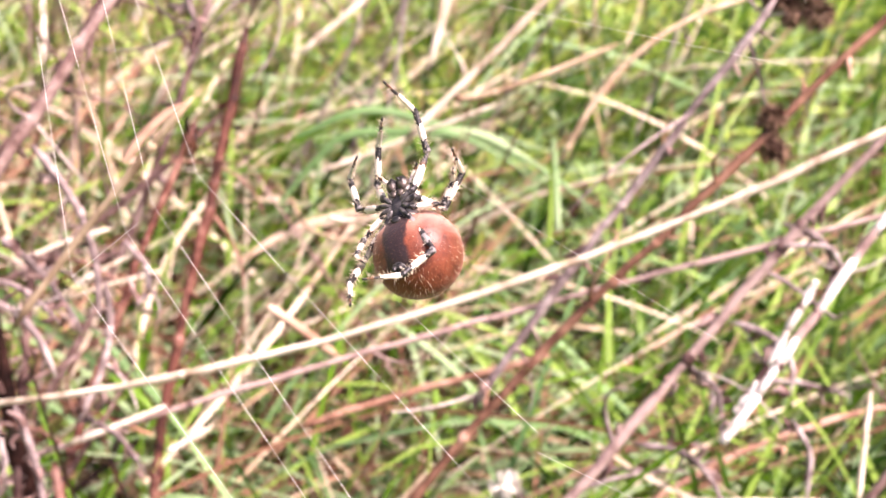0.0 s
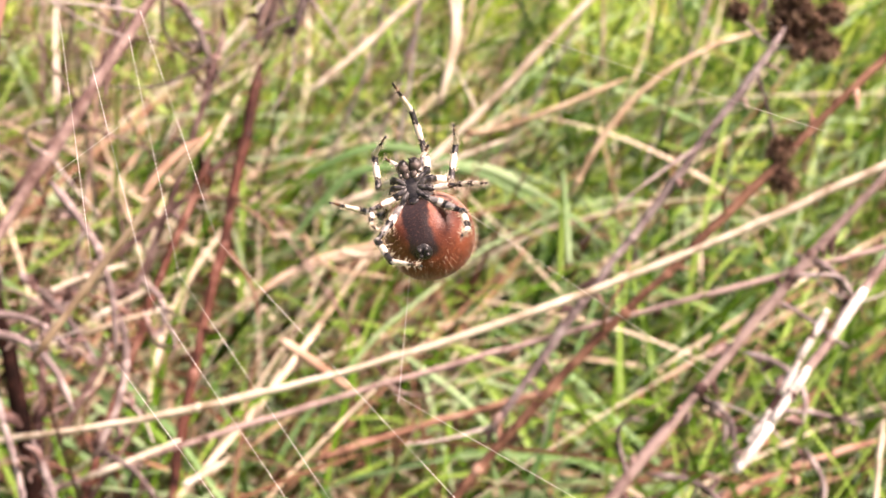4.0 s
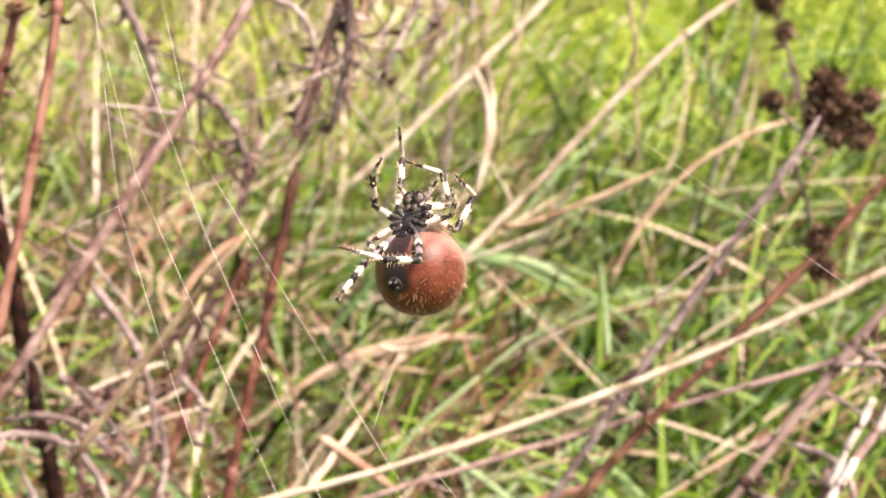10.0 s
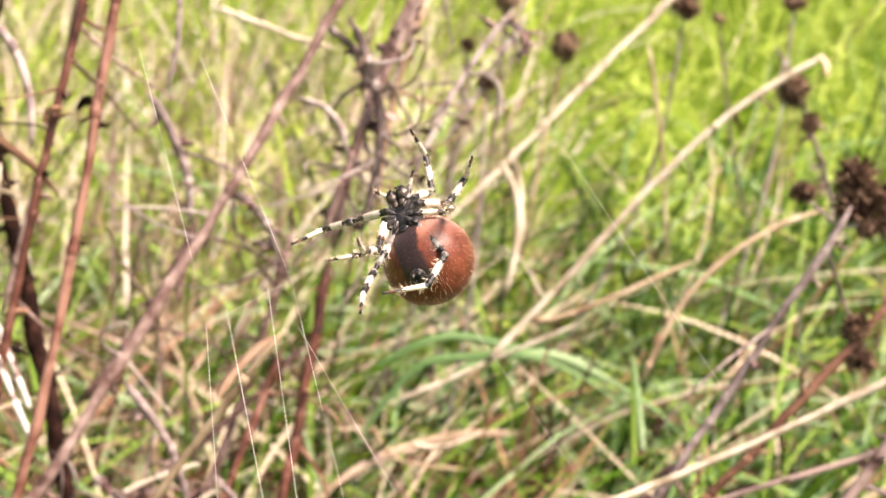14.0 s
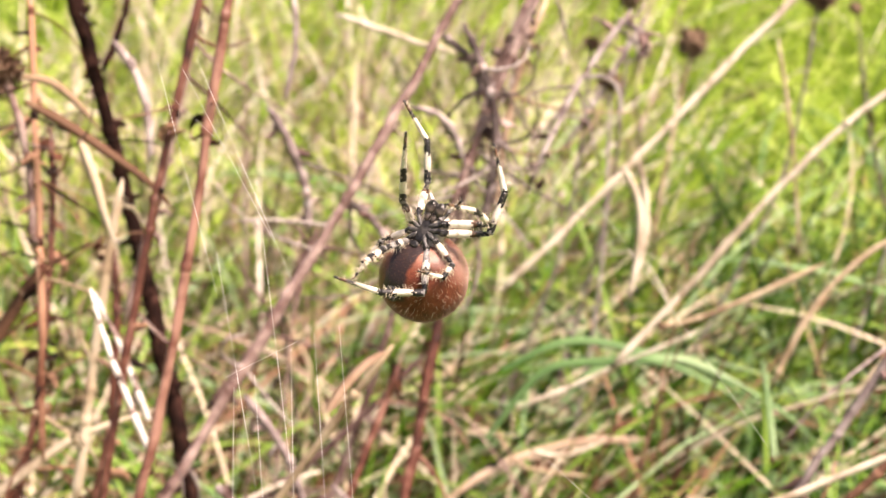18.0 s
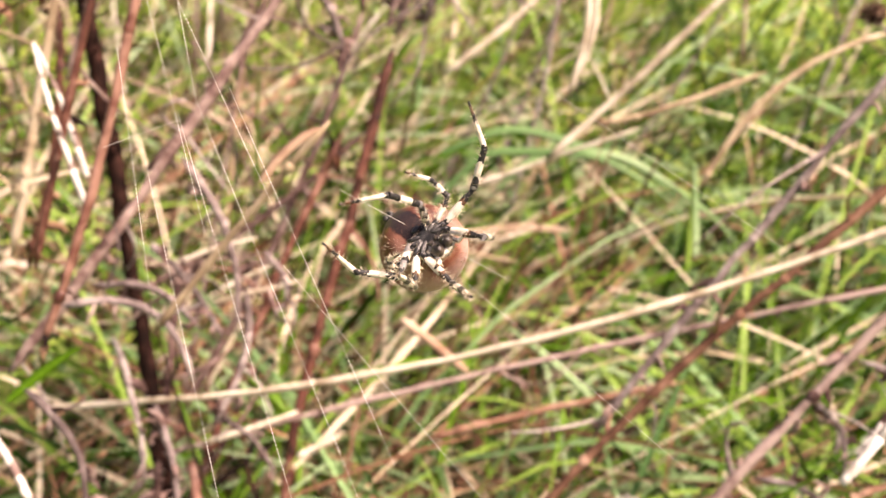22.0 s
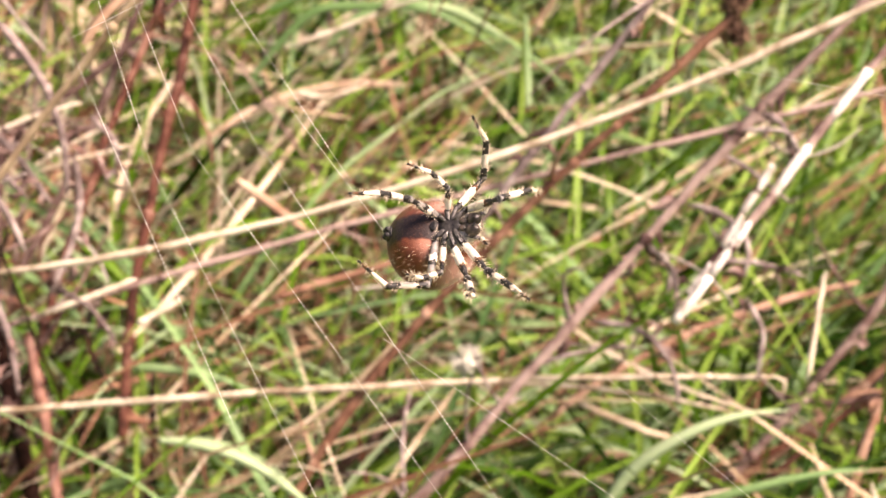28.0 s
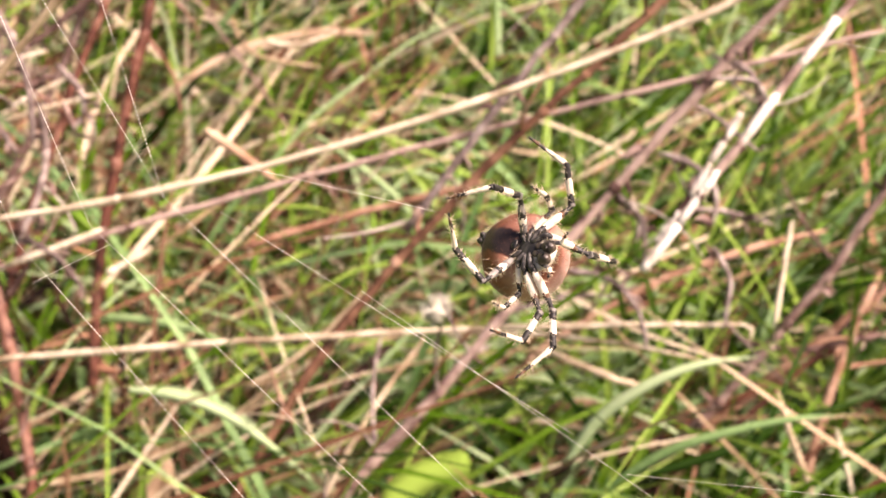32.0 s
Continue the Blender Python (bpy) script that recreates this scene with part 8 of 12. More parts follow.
    walk(JOINTS["R3"][0], [(0, pose(0.001885, -0.000496, 0.000117, 96.4, 73.8, 55.3)),
        (1, pose(0.001885, -0.000496, 0.000117, 101.3, 73.5, 61.4)),
        (2, pose(0.001885, -0.000496, 0.000117, 62.0, 67.6, 39.2)),
        (3, pose(0.001885, -0.000496, 0.000117, 96.4, 70.4, 71.2)),
        (4, pose(0.001885, -0.000496, 0.000117, 146.1, 59.1, 116.7)),
        (5, pose(0.001885, -0.000496, 0.000117, 158.4, 48.9, 126.7)),
        (5.5, pose(0.001885, -0.000496, 0.000117, 129.6, 64.2, 106.4)),
        (6, pose(0.001885, -0.000496, 0.000117, 75.0, 68.3, 60.0)),
        (7, pose(0.001885, -0.000496, 0.000117, 67.4, 68.6, 44.4)),
        (7.5, pose(0.001885, -0.000496, 0.000117, 120.2, 73.9, 74.6)),
        (8, pose(0.001885, -0.000496, 0.000117, 175.7, 66.9, 108.7)),
        (8.5, pose(0.001885, -0.000496, 0.000117, 151.8, 72.5, 94.1)),
        (9, pose(0.001885, -0.000496, 0.000117, 118.6, 74.7, 70.6)),
        (10, pose(0.001885, -0.000496, 0.000117, 152.8, 68.7, 101.7)),
        (11, pose(0.001885, -0.000496, 0.000117, 131.3, 76.9, 72.1)),
        (12, pose(0.001885, -0.000496, 0.000117, -154.6, 67.3, 112.7)),
        (12.5, pose(0.001885, -0.000496, 0.000117, 156.2, 79.3, 81.3)),
        (13, pose(0.001885, -0.000496, 0.000117, 82.1, 76.0, 26.5)),
        (14, pose(0.001885, -0.000496, 0.000117, 174.0, 66.1, 109.2)),
        (14.733, pose(0.001885, -0.000496, 0.000117, 174.0, 66.1, 107.0)),
        (15.5, pose(0.001885, -0.000496, 0.000117, 169.9, 65.8, 100.8)),
        (16.267, pose(0.001885, -0.000496, 0.000117, 179.0, 64.7, 102.1)),
        (17, pose(0.001885, -0.000496, 0.000117, -170.1, 63.1, 105.9)),
        (17.333, pose(0.001885, -0.000496, 0.000117, 176.5, 67.5, 101.8)),
        (17.667, pose(0.001885, -0.000496, 0.000117, 144.5, 72.4, 87.8)),
        (18, pose(0.001885, -0.000496, 0.000117, 131.2, 72.8, 82.1)),
        (18.333, pose(0.001885, -0.000496, 0.000117, 120.9, 69.2, 89.4)),
        (18.667, pose(0.001885, -0.000496, 0.000117, 84.4, 63.7, 90.4)),
        (19, pose(0.001885, -0.000496, 0.000117, 86.3, 63.0, 101.5)),
        (19.5, pose(0.001885, -0.000496, 0.000117, 91.3, 59.6, 118.0)),
        (20, pose(0.001885, -0.000496, 0.000117, 95.2, 55.3, 133.3)),
        (21, pose(0.001885, -0.000496, 0.000117, 115.9, 47.3, 142.9)),
        (22, pose(0.001885, -0.000496, 0.000117, 133.3, 52.9, 127.8)),
        (23, pose(0.001885, -0.000496, 0.000117, 120.5, 59.1, 117.9)),
        (24, pose(0.001885, -0.000496, 0.000117, 115.6, 39.3, 155.4)),
        (25, pose(0.001885, -0.000496, 0.000117, 138.4, 25.0, 154.6)),
        (26, pose(0.001885, -0.000496, 0.000117, 138.9, 37.1, 144.5)),
        (27, pose(0.001885, -0.000496, 0.000117, 143.8, 28.7, 148.6)),
        (28, pose(0.001885, -0.000496, 0.000117, 151.5, 12.7, 153.1)),
        (29, pose(0.001885, -0.000496, 0.000117, 155.5, 4.0, 154.2)),
        (30, pose(0.001885, -0.000496, 0.000117, 158.5, 28.9, 140.7)),
        (30.5, pose(0.001885, -0.000496, 0.000117, 133.6, 46.3, 136.9)),
        (31, pose(0.001885, -0.000496, 0.000117, 93.7, 60.9, 112.8)),
        (32, pose(0.001885, -0.000496, 0.000117, 72.0, 63.3, 92.8))])
    walk(JOINTS["R3"][1], [(0, pose(0.000000, 0.000000, 0.003032, 42.9, 9.6, 3.8)),
        (1, pose(0.000000, 0.000000, 0.003032, 43.6, -10.6, -4.2)),
        (2, pose(0.000000, 0.000000, 0.003032, 81.8, 11.1, 9.7)),
        (3, pose(0.000000, 0.000000, 0.003032, 73.1, 9.4, 7.0)),
        (4, pose(0.000000, 0.000000, 0.003032, 59.1, 0.7, 0.4)),
        (5, pose(0.000000, 0.000000, 0.003032, 53.4, -6.3, -3.2)),
        (5.5, pose(0.000000, 0.000000, 0.003032, 39.2, 13.5, 4.8)),
        (6, pose(0.000000, 0.000000, 0.003032, 27.4, 38.6, 9.8)),
        (7, pose(0.000000, 0.000000, 0.003032, 74.1, 58.4, 45.7)),
        (7.5, pose(0.000000, 0.000000, 0.003032, 37.6, 45.4, 16.2)),
        (8, pose(0.000000, 0.000000, 0.003032, 11.8, 25.4, 2.7)),
        (8.5, pose(0.000000, 0.000000, 0.003032, 48.0, 14.9, 6.7)),
        (9, pose(0.000000, 0.000000, 0.003032, 77.9, -4.2, -3.4)),
        (10, pose(0.000000, 0.000000, 0.003032, 83.3, 0.1, 0.1)),
        (11, pose(0.000000, 0.000000, 0.003032, 51.8, -13.3, -6.5)),
        (12, pose(0.000000, 0.000000, 0.003032, -17.6, -7.4, 1.1)),
        (12.5, pose(0.000000, 0.000000, 0.003032, -23.5, 17.2, -3.6)),
        (13, pose(0.000000, 0.000000, 0.003032, -30.3, 37.6, -10.5)),
        (14, pose(0.000000, 0.000000, 0.003032, -57.2, 13.0, -7.1)),
        (14.733, pose(0.000000, 0.000000, 0.003032, -43.6, 20.7, -8.3)),
        (15.5, pose(0.000000, 0.000000, 0.003032, -5.6, 24.4, -1.2)),
        (16.267, pose(0.000000, 0.000000, 0.003032, 29.7, 11.0, 2.9)),
        (17, pose(0.000000, 0.000000, 0.003032, 43.7, 4.2, 1.7)),
        (17.333, pose(0.000000, 0.000000, 0.003032, 40.4, -4.5, -1.7)),
        (17.667, pose(0.000000, 0.000000, 0.003032, 31.7, -18.6, -5.3)),
        (18, pose(0.000000, 0.000000, 0.003032, 25.0, -24.2, -5.4)),
        (18.333, pose(0.000000, 0.000000, 0.003032, 38.6, 2.4, 0.9)),
        (18.667, pose(0.000000, 0.000000, 0.003032, 64.8, 49.7, 32.8)),
        (19, pose(0.000000, 0.000000, 0.003032, 55.7, 69.4, 40.2)),
        (19.5, pose(0.000000, 0.000000, 0.003032, 72.1, 48.1, 36.0)),
        (20, pose(0.000000, 0.000000, 0.003032, 85.7, 28.1, 26.2)),
        (21, pose(0.000000, 0.000000, 0.003032, 73.8, 45.4, 34.9)),
        (22, pose(0.000000, 0.000000, 0.003032, 64.6, 32.9, 21.1)),
        (23, pose(0.000000, 0.000000, 0.003032, 43.2, 56.1, 23.8)),
        (24, pose(0.000000, 0.000000, 0.003032, 45.1, 32.5, 13.8)),
        (25, pose(0.000000, 0.000000, 0.003032, 56.5, 19.0, 10.3)),
        (26, pose(0.000000, 0.000000, 0.003032, 74.6, 37.6, 29.1)),
        (27, pose(0.000000, 0.000000, 0.003032, 58.3, 21.9, 12.3)),
        (28, pose(0.000000, 0.000000, 0.003032, 39.8, -13.4, -4.9)),
        (29, pose(0.000000, 0.000000, 0.003032, 31.3, -33.6, -9.7)),
        (30, pose(0.000000, 0.000000, 0.003032, -8.6, -20.5, 1.5)),
        (30.5, pose(0.000000, 0.000000, 0.003032, 16.0, 25.4, 3.6)),
        (31, pose(0.000000, 0.000000, 0.003032, 44.7, 74.7, 34.9)),
        (32, pose(0.000000, 0.000000, 0.003032, 52.2, 68.4, 36.8))])
    walk(JOINTS["R3"][2], [(0, pose(0.000421, -0.001698, 0.004856, 92.8, 12.8, 11.8)),
        (1, pose(-0.000463, -0.001714, 0.004830, 91.2, -3.0, 13.9)),
        (2, pose(0.000488, -0.002455, 0.003384, 117.0, 9.3, 20.9)),
        (3, pose(0.000413, -0.002385, 0.003757, 102.5, 10.1, 25.2)),
        (4, pose(0.000033, -0.002168, 0.004330, 73.4, 10.5, 22.4)),
        (5, pose(-0.000276, -0.002016, 0.004531, 58.3, 7.5, 16.8)),
        (5.5, pose(0.000591, -0.001554, 0.004936, 57.5, 32.2, 27.3)),
        (6, pose(0.001577, -0.000908, 0.004786, 57.0, 60.0, 38.7)),
        (7, pose(0.002153, -0.001273, 0.003396, 94.2, 59.4, 64.0)),
        (7.5, pose(0.001801, -0.001081, 0.004437, 67.3, 55.5, 36.4)),
        (8, pose(0.001083, -0.000468, 0.005267, 42.0, 44.3, 14.3)),
        (8.5, pose(0.000649, -0.001815, 0.004666, 63.6, 34.4, 37.4)),
        (9, pose(-0.000185, -0.002465, 0.003558, 78.3, 8.6, 52.5)),
        (10, pose(0.000003, -0.002510, 0.003326, 59.9, 9.3, 27.2)),
        (11, pose(-0.000583, -0.001933, 0.004552, 72.3, 6.6, 29.7)),
        (12, pose(-0.000326, 0.000757, 0.005421, 23.1, 25.0, 2.7)),
        (12.5, pose(0.000749, 0.000963, 0.005245, -9.7, 49.0, -14.7)),
        (13, pose(0.001541, 0.001011, 0.004761, -42.7, 51.2, -24.5)),
        (14, pose(0.000567, 0.002070, 0.004366, -54.4, 17.7, -14.2)),
        (14.733, pose(0.000892, 0.001629, 0.004746, -78.1, 31.5, -29.6)),
        (15.5, pose(0.001045, 0.000226, 0.005322, -159.0, 56.0, -139.7)),
        (16.267, pose(0.000482, -0.001227, 0.005188, 114.9, 28.2, 55.6)),
        (17, pose(0.000186, -0.001741, 0.004854, 95.0, 13.4, 26.0)),
        (17.333, pose(-0.000200, -0.001633, 0.004951, 76.6, 3.1, 10.8)),
        (17.667, pose(-0.000804, -0.001257, 0.005071, 42.0, -15.4, -2.8)),
        (18, pose(-0.001037, -0.000974, 0.005121, 21.1, -21.1, -4.0)),
        (18.333, pose(0.000108, -0.001575, 0.005005, 50.1, 4.1, 2.5)),
        (18.667, pose(0.001928, -0.001479, 0.003727, 114.5, 49.9, 68.5)),
        (19, pose(0.002365, -0.000735, 0.003534, 142.7, 61.6, 130.8)),
        (19.5, pose(0.001882, -0.001605, 0.003550, 131.4, 39.9, 87.2)),
        (20, pose(0.001192, -0.002222, 0.003200, 136.0, 18.9, 52.2)),
        (21, pose(0.001801, -0.001703, 0.003525, 136.8, 35.8, 79.0)),
        (22, pose(0.001372, -0.001916, 0.003944, 98.7, 33.9, 29.1)),
        (23, pose(0.002097, -0.000966, 0.004060, 97.0, 61.1, 50.3)),
        (24, pose(0.001359, -0.001510, 0.004535, 79.9, 36.9, 24.0)),
        (25, pose(0.000821, -0.001994, 0.004350, 101.7, 22.1, 27.4)),
        (26, pose(0.001542, -0.001930, 0.003564, 106.7, 37.2, 72.0)),
        (27, pose(0.000942, -0.001995, 0.004265, 82.5, 30.6, 39.0)),
        (28, pose(-0.000584, -0.001575, 0.004920, 58.7, -8.4, 1.0)),
        (29, pose(-0.001398, -0.001094, 0.004831, 52.5, -35.3, -11.6)),
        (30, pose(-0.000883, 0.000353, 0.005373, 34.2, -3.2, 5.6)),
        (30.5, pose(0.001082, -0.000630, 0.005227, 51.1, 42.7, 17.3)),
        (31, pose(0.002437, -0.000470, 0.003507, 111.0, 78.1, 96.2)),
        (32, pose(0.002349, -0.000736, 0.003603, 121.5, 70.0, 106.8))])
    walk(JOINTS["R4"][0], [(0, pose(0.001349, -0.001491, 0.000117, 75.2, 29.7, 44.4)),
        (1, pose(0.001349, -0.001491, 0.000117, 83.4, 32.8, 41.3)),
        (2, pose(0.001349, -0.001491, 0.000117, 133.8, 36.3, 53.9)),
        (3, pose(0.001349, -0.001491, 0.000117, 127.1, 36.3, 52.2)),
        (4, pose(0.001349, -0.001491, 0.000117, 114.8, 35.7, 49.3)),
        (5, pose(0.001349, -0.001491, 0.000117, 108.3, 35.1, 48.0)),
        (5.5, pose(0.001349, -0.001491, 0.000117, 108.0, 38.4, 43.0)),
        (6, pose(0.001349, -0.001491, 0.000117, 107.4, 41.6, 37.9)),
        (7, pose(0.001349, -0.001491, 0.000117, 106.4, 43.5, 34.5)),
        (8, pose(0.001349, -0.001491, 0.000117, 132.9, 46.2, 43.8)),
        (9, pose(0.001349, -0.001491, 0.000117, 106.8, 44.3, 33.4)),
        (10, pose(0.001349, -0.001491, 0.000117, 135.1, 45.5, 45.4)),
        (11, pose(0.001349, -0.001491, 0.000117, 170.0, 46.3, 56.5)),
        (12, pose(0.001349, -0.001491, 0.000117, 131.5, 53.0, 35.7)),
        (13, pose(0.001349, -0.001491, 0.000117, 99.1, 42.3, 32.2)),
        (14, pose(0.001349, -0.001491, 0.000117, 119.7, 38.5, 47.4)),
        (15, pose(0.001349, -0.001491, 0.000117, 133.8, 44.7, 45.8)),
        (16, pose(0.001349, -0.001491, 0.000117, 179.4, 49.0, 63.4)),
        (17, pose(0.001349, -0.001491, 0.000117, -148.6, 39.9, 80.4)),
        (18, pose(0.001349, -0.001491, 0.000117, -172.5, 32.5, 77.0)),
        (18.5, pose(0.001349, -0.001491, 0.000117, -170.3, -0.3, 82.9)),
        (19, pose(0.001349, -0.001491, 0.000117, 179.1, -22.6, 79.7)),
        (19.5, pose(0.001349, -0.001491, 0.000117, 151.0, -27.3, 94.2)),
        (20, pose(0.001349, -0.001491, 0.000117, 122.9, -21.4, 106.1)),
        (21, pose(0.001349, -0.001491, 0.000117, 128.0, -20.6, 102.4)),
        (21.5, pose(0.001349, -0.001491, 0.000117, 155.2, -30.6, 93.6)),
        (22, pose(0.001349, -0.001491, 0.000117, -173.5, -30.4, 78.4)),
        (23, pose(0.001349, -0.001491, 0.000117, 174.8, -29.6, 83.6)),
        (24, pose(0.001349, -0.001491, 0.000117, -179.1, -19.5, 78.3)),
        (25, pose(0.001349, -0.001491, 0.000117, 154.0, 0.6, 78.8)),
        (26, pose(0.001349, -0.001491, 0.000117, 152.7, -10.1, 84.7)),
        (27, pose(0.001349, -0.001491, 0.000117, 164.3, -4.7, 78.7)),
        (28, pose(0.001349, -0.001491, 0.000117, -176.9, 9.5, 70.6)),
        (29, pose(0.001349, -0.001491, 0.000117, -168.1, 18.9, 68.1)),
        (29.5, pose(0.001349, -0.001491, 0.000117, -175.2, 2.6, 72.0)),
        (30, pose(0.001349, -0.001491, 0.000117, 174.8, -12.1, 78.3)),
        (30.5, pose(0.001349, -0.001491, 0.000117, 154.1, 2.7, 77.7)),
        (31, pose(0.001349, -0.001491, 0.000117, 133.0, 17.1, 71.0)),
        (31.5, pose(0.001349, -0.001491, 0.000117, 141.4, -0.7, 82.8)),
        (32, pose(0.001349, -0.001491, 0.000117, 147.8, -19.6, 91.7))])
    walk(JOINTS["R4"][1], [(0, pose(0.000000, 0.000000, 0.005248, 76.5, -13.3, -10.5)),
        (1, pose(0.000000, 0.000000, 0.005248, 64.1, -12.1, -7.6)),
        (2, pose(0.000000, 0.000000, 0.005248, 26.4, -20.0, -4.7)),
        (3, pose(0.000000, 0.000000, 0.005248, 34.2, -22.4, -7.0)),
        (4, pose(0.000000, 0.000000, 0.005248, 48.8, -27.6, -12.7)),
        (5, pose(0.000000, 0.000000, 0.005248, 56.6, -30.8, -16.9)),
        (5.5, pose(0.000000, 0.000000, 0.005248, 23.4, -21.1, -4.4)),
        (6, pose(0.000000, 0.000000, 0.005248, -5.2, -6.6, 0.3)),
        (7, pose(0.000000, 0.000000, 0.005248, 20.6, 4.3, 0.8)),
        (8, pose(0.000000, 0.000000, 0.005248, 13.2, -5.3, -0.6)),
        (9, pose(0.000000, 0.000000, 0.005248, 47.6, 4.4, 2.0)),
        (10, pose(0.000000, 0.000000, 0.005248, 23.7, -5.2, -1.1)),
        (11, pose(0.000000, 0.000000, 0.005248, -0.7, -18.0, 0.1)),
        (12, pose(0.000000, 0.000000, 0.005248, 26.4, -9.4, -2.2)),
        (13, pose(0.000000, 0.000000, 0.005248, 29.7, 3.2, 0.8)),
        (14, pose(0.000000, 0.000000, 0.005248, 26.3, -1.7, -0.4)),
        (15, pose(0.000000, 0.000000, 0.005248, 26.0, 0.4, 0.1)),
        (16, pose(0.000000, 0.000000, 0.005248, 24.3, 0.9, 0.2)),
        (17, pose(0.000000, 0.000000, 0.005248, 23.9, 2.0, 0.4)),
        (18, pose(0.000000, 0.000000, 0.005248, 8.1, -3.1, -0.2)),
        (18.5, pose(0.000000, 0.000000, 0.005248, 11.5, -31.2, -3.2)),
        (19, pose(0.000000, 0.000000, 0.005248, 36.4, -53.3, -18.7)),
        (19.5, pose(0.000000, 0.000000, 0.005248, 33.1, -41.8, -13.0)),
        (20, pose(0.000000, 0.000000, 0.005248, 32.9, -23.8, -7.1)),
        (21, pose(0.000000, 0.000000, 0.005248, 34.6, -9.8, -3.1)),
        (21.5, pose(0.000000, 0.000000, 0.005248, 30.5, -21.0, -5.8)),
        (22, pose(0.000000, 0.000000, 0.005248, 24.1, -28.2, -6.1)),
        (23, pose(0.000000, 0.000000, 0.005248, 41.2, -10.8, -4.0)),
        (24, pose(0.000000, 0.000000, 0.005248, 24.1, -0.3, -0.1)),
        (25, pose(0.000000, 0.000000, 0.005248, 19.8, -2.5, -0.4)),
        (26, pose(0.000000, 0.000000, 0.005248, 20.0, -9.8, -1.7)),
        (27, pose(0.000000, 0.000000, 0.005248, 15.3, -11.2, -1.5)),
        (28, pose(0.000000, 0.000000, 0.005248, 6.6, -12.3, -0.7)),
        (29, pose(0.000000, 0.000000, 0.005248, 2.1, -12.0, -0.2)),
        (29.5, pose(0.000000, 0.000000, 0.005248, -0.5, -7.1, 0.0)),
        (30, pose(0.000000, 0.000000, 0.005248, -3.6, -2.5, 0.1)),
        (30.5, pose(0.000000, 0.000000, 0.005248, 6.2, -6.4, -0.3)),
        (31, pose(0.000000, 0.000000, 0.005248, 15.1, -8.9, -1.2)),
        (31.5, pose(0.000000, 0.000000, 0.005248, 31.6, -13.4, -3.8)),
        (32, pose(0.000000, 0.000000, 0.005248, 44.0, -11.7, -4.7))])
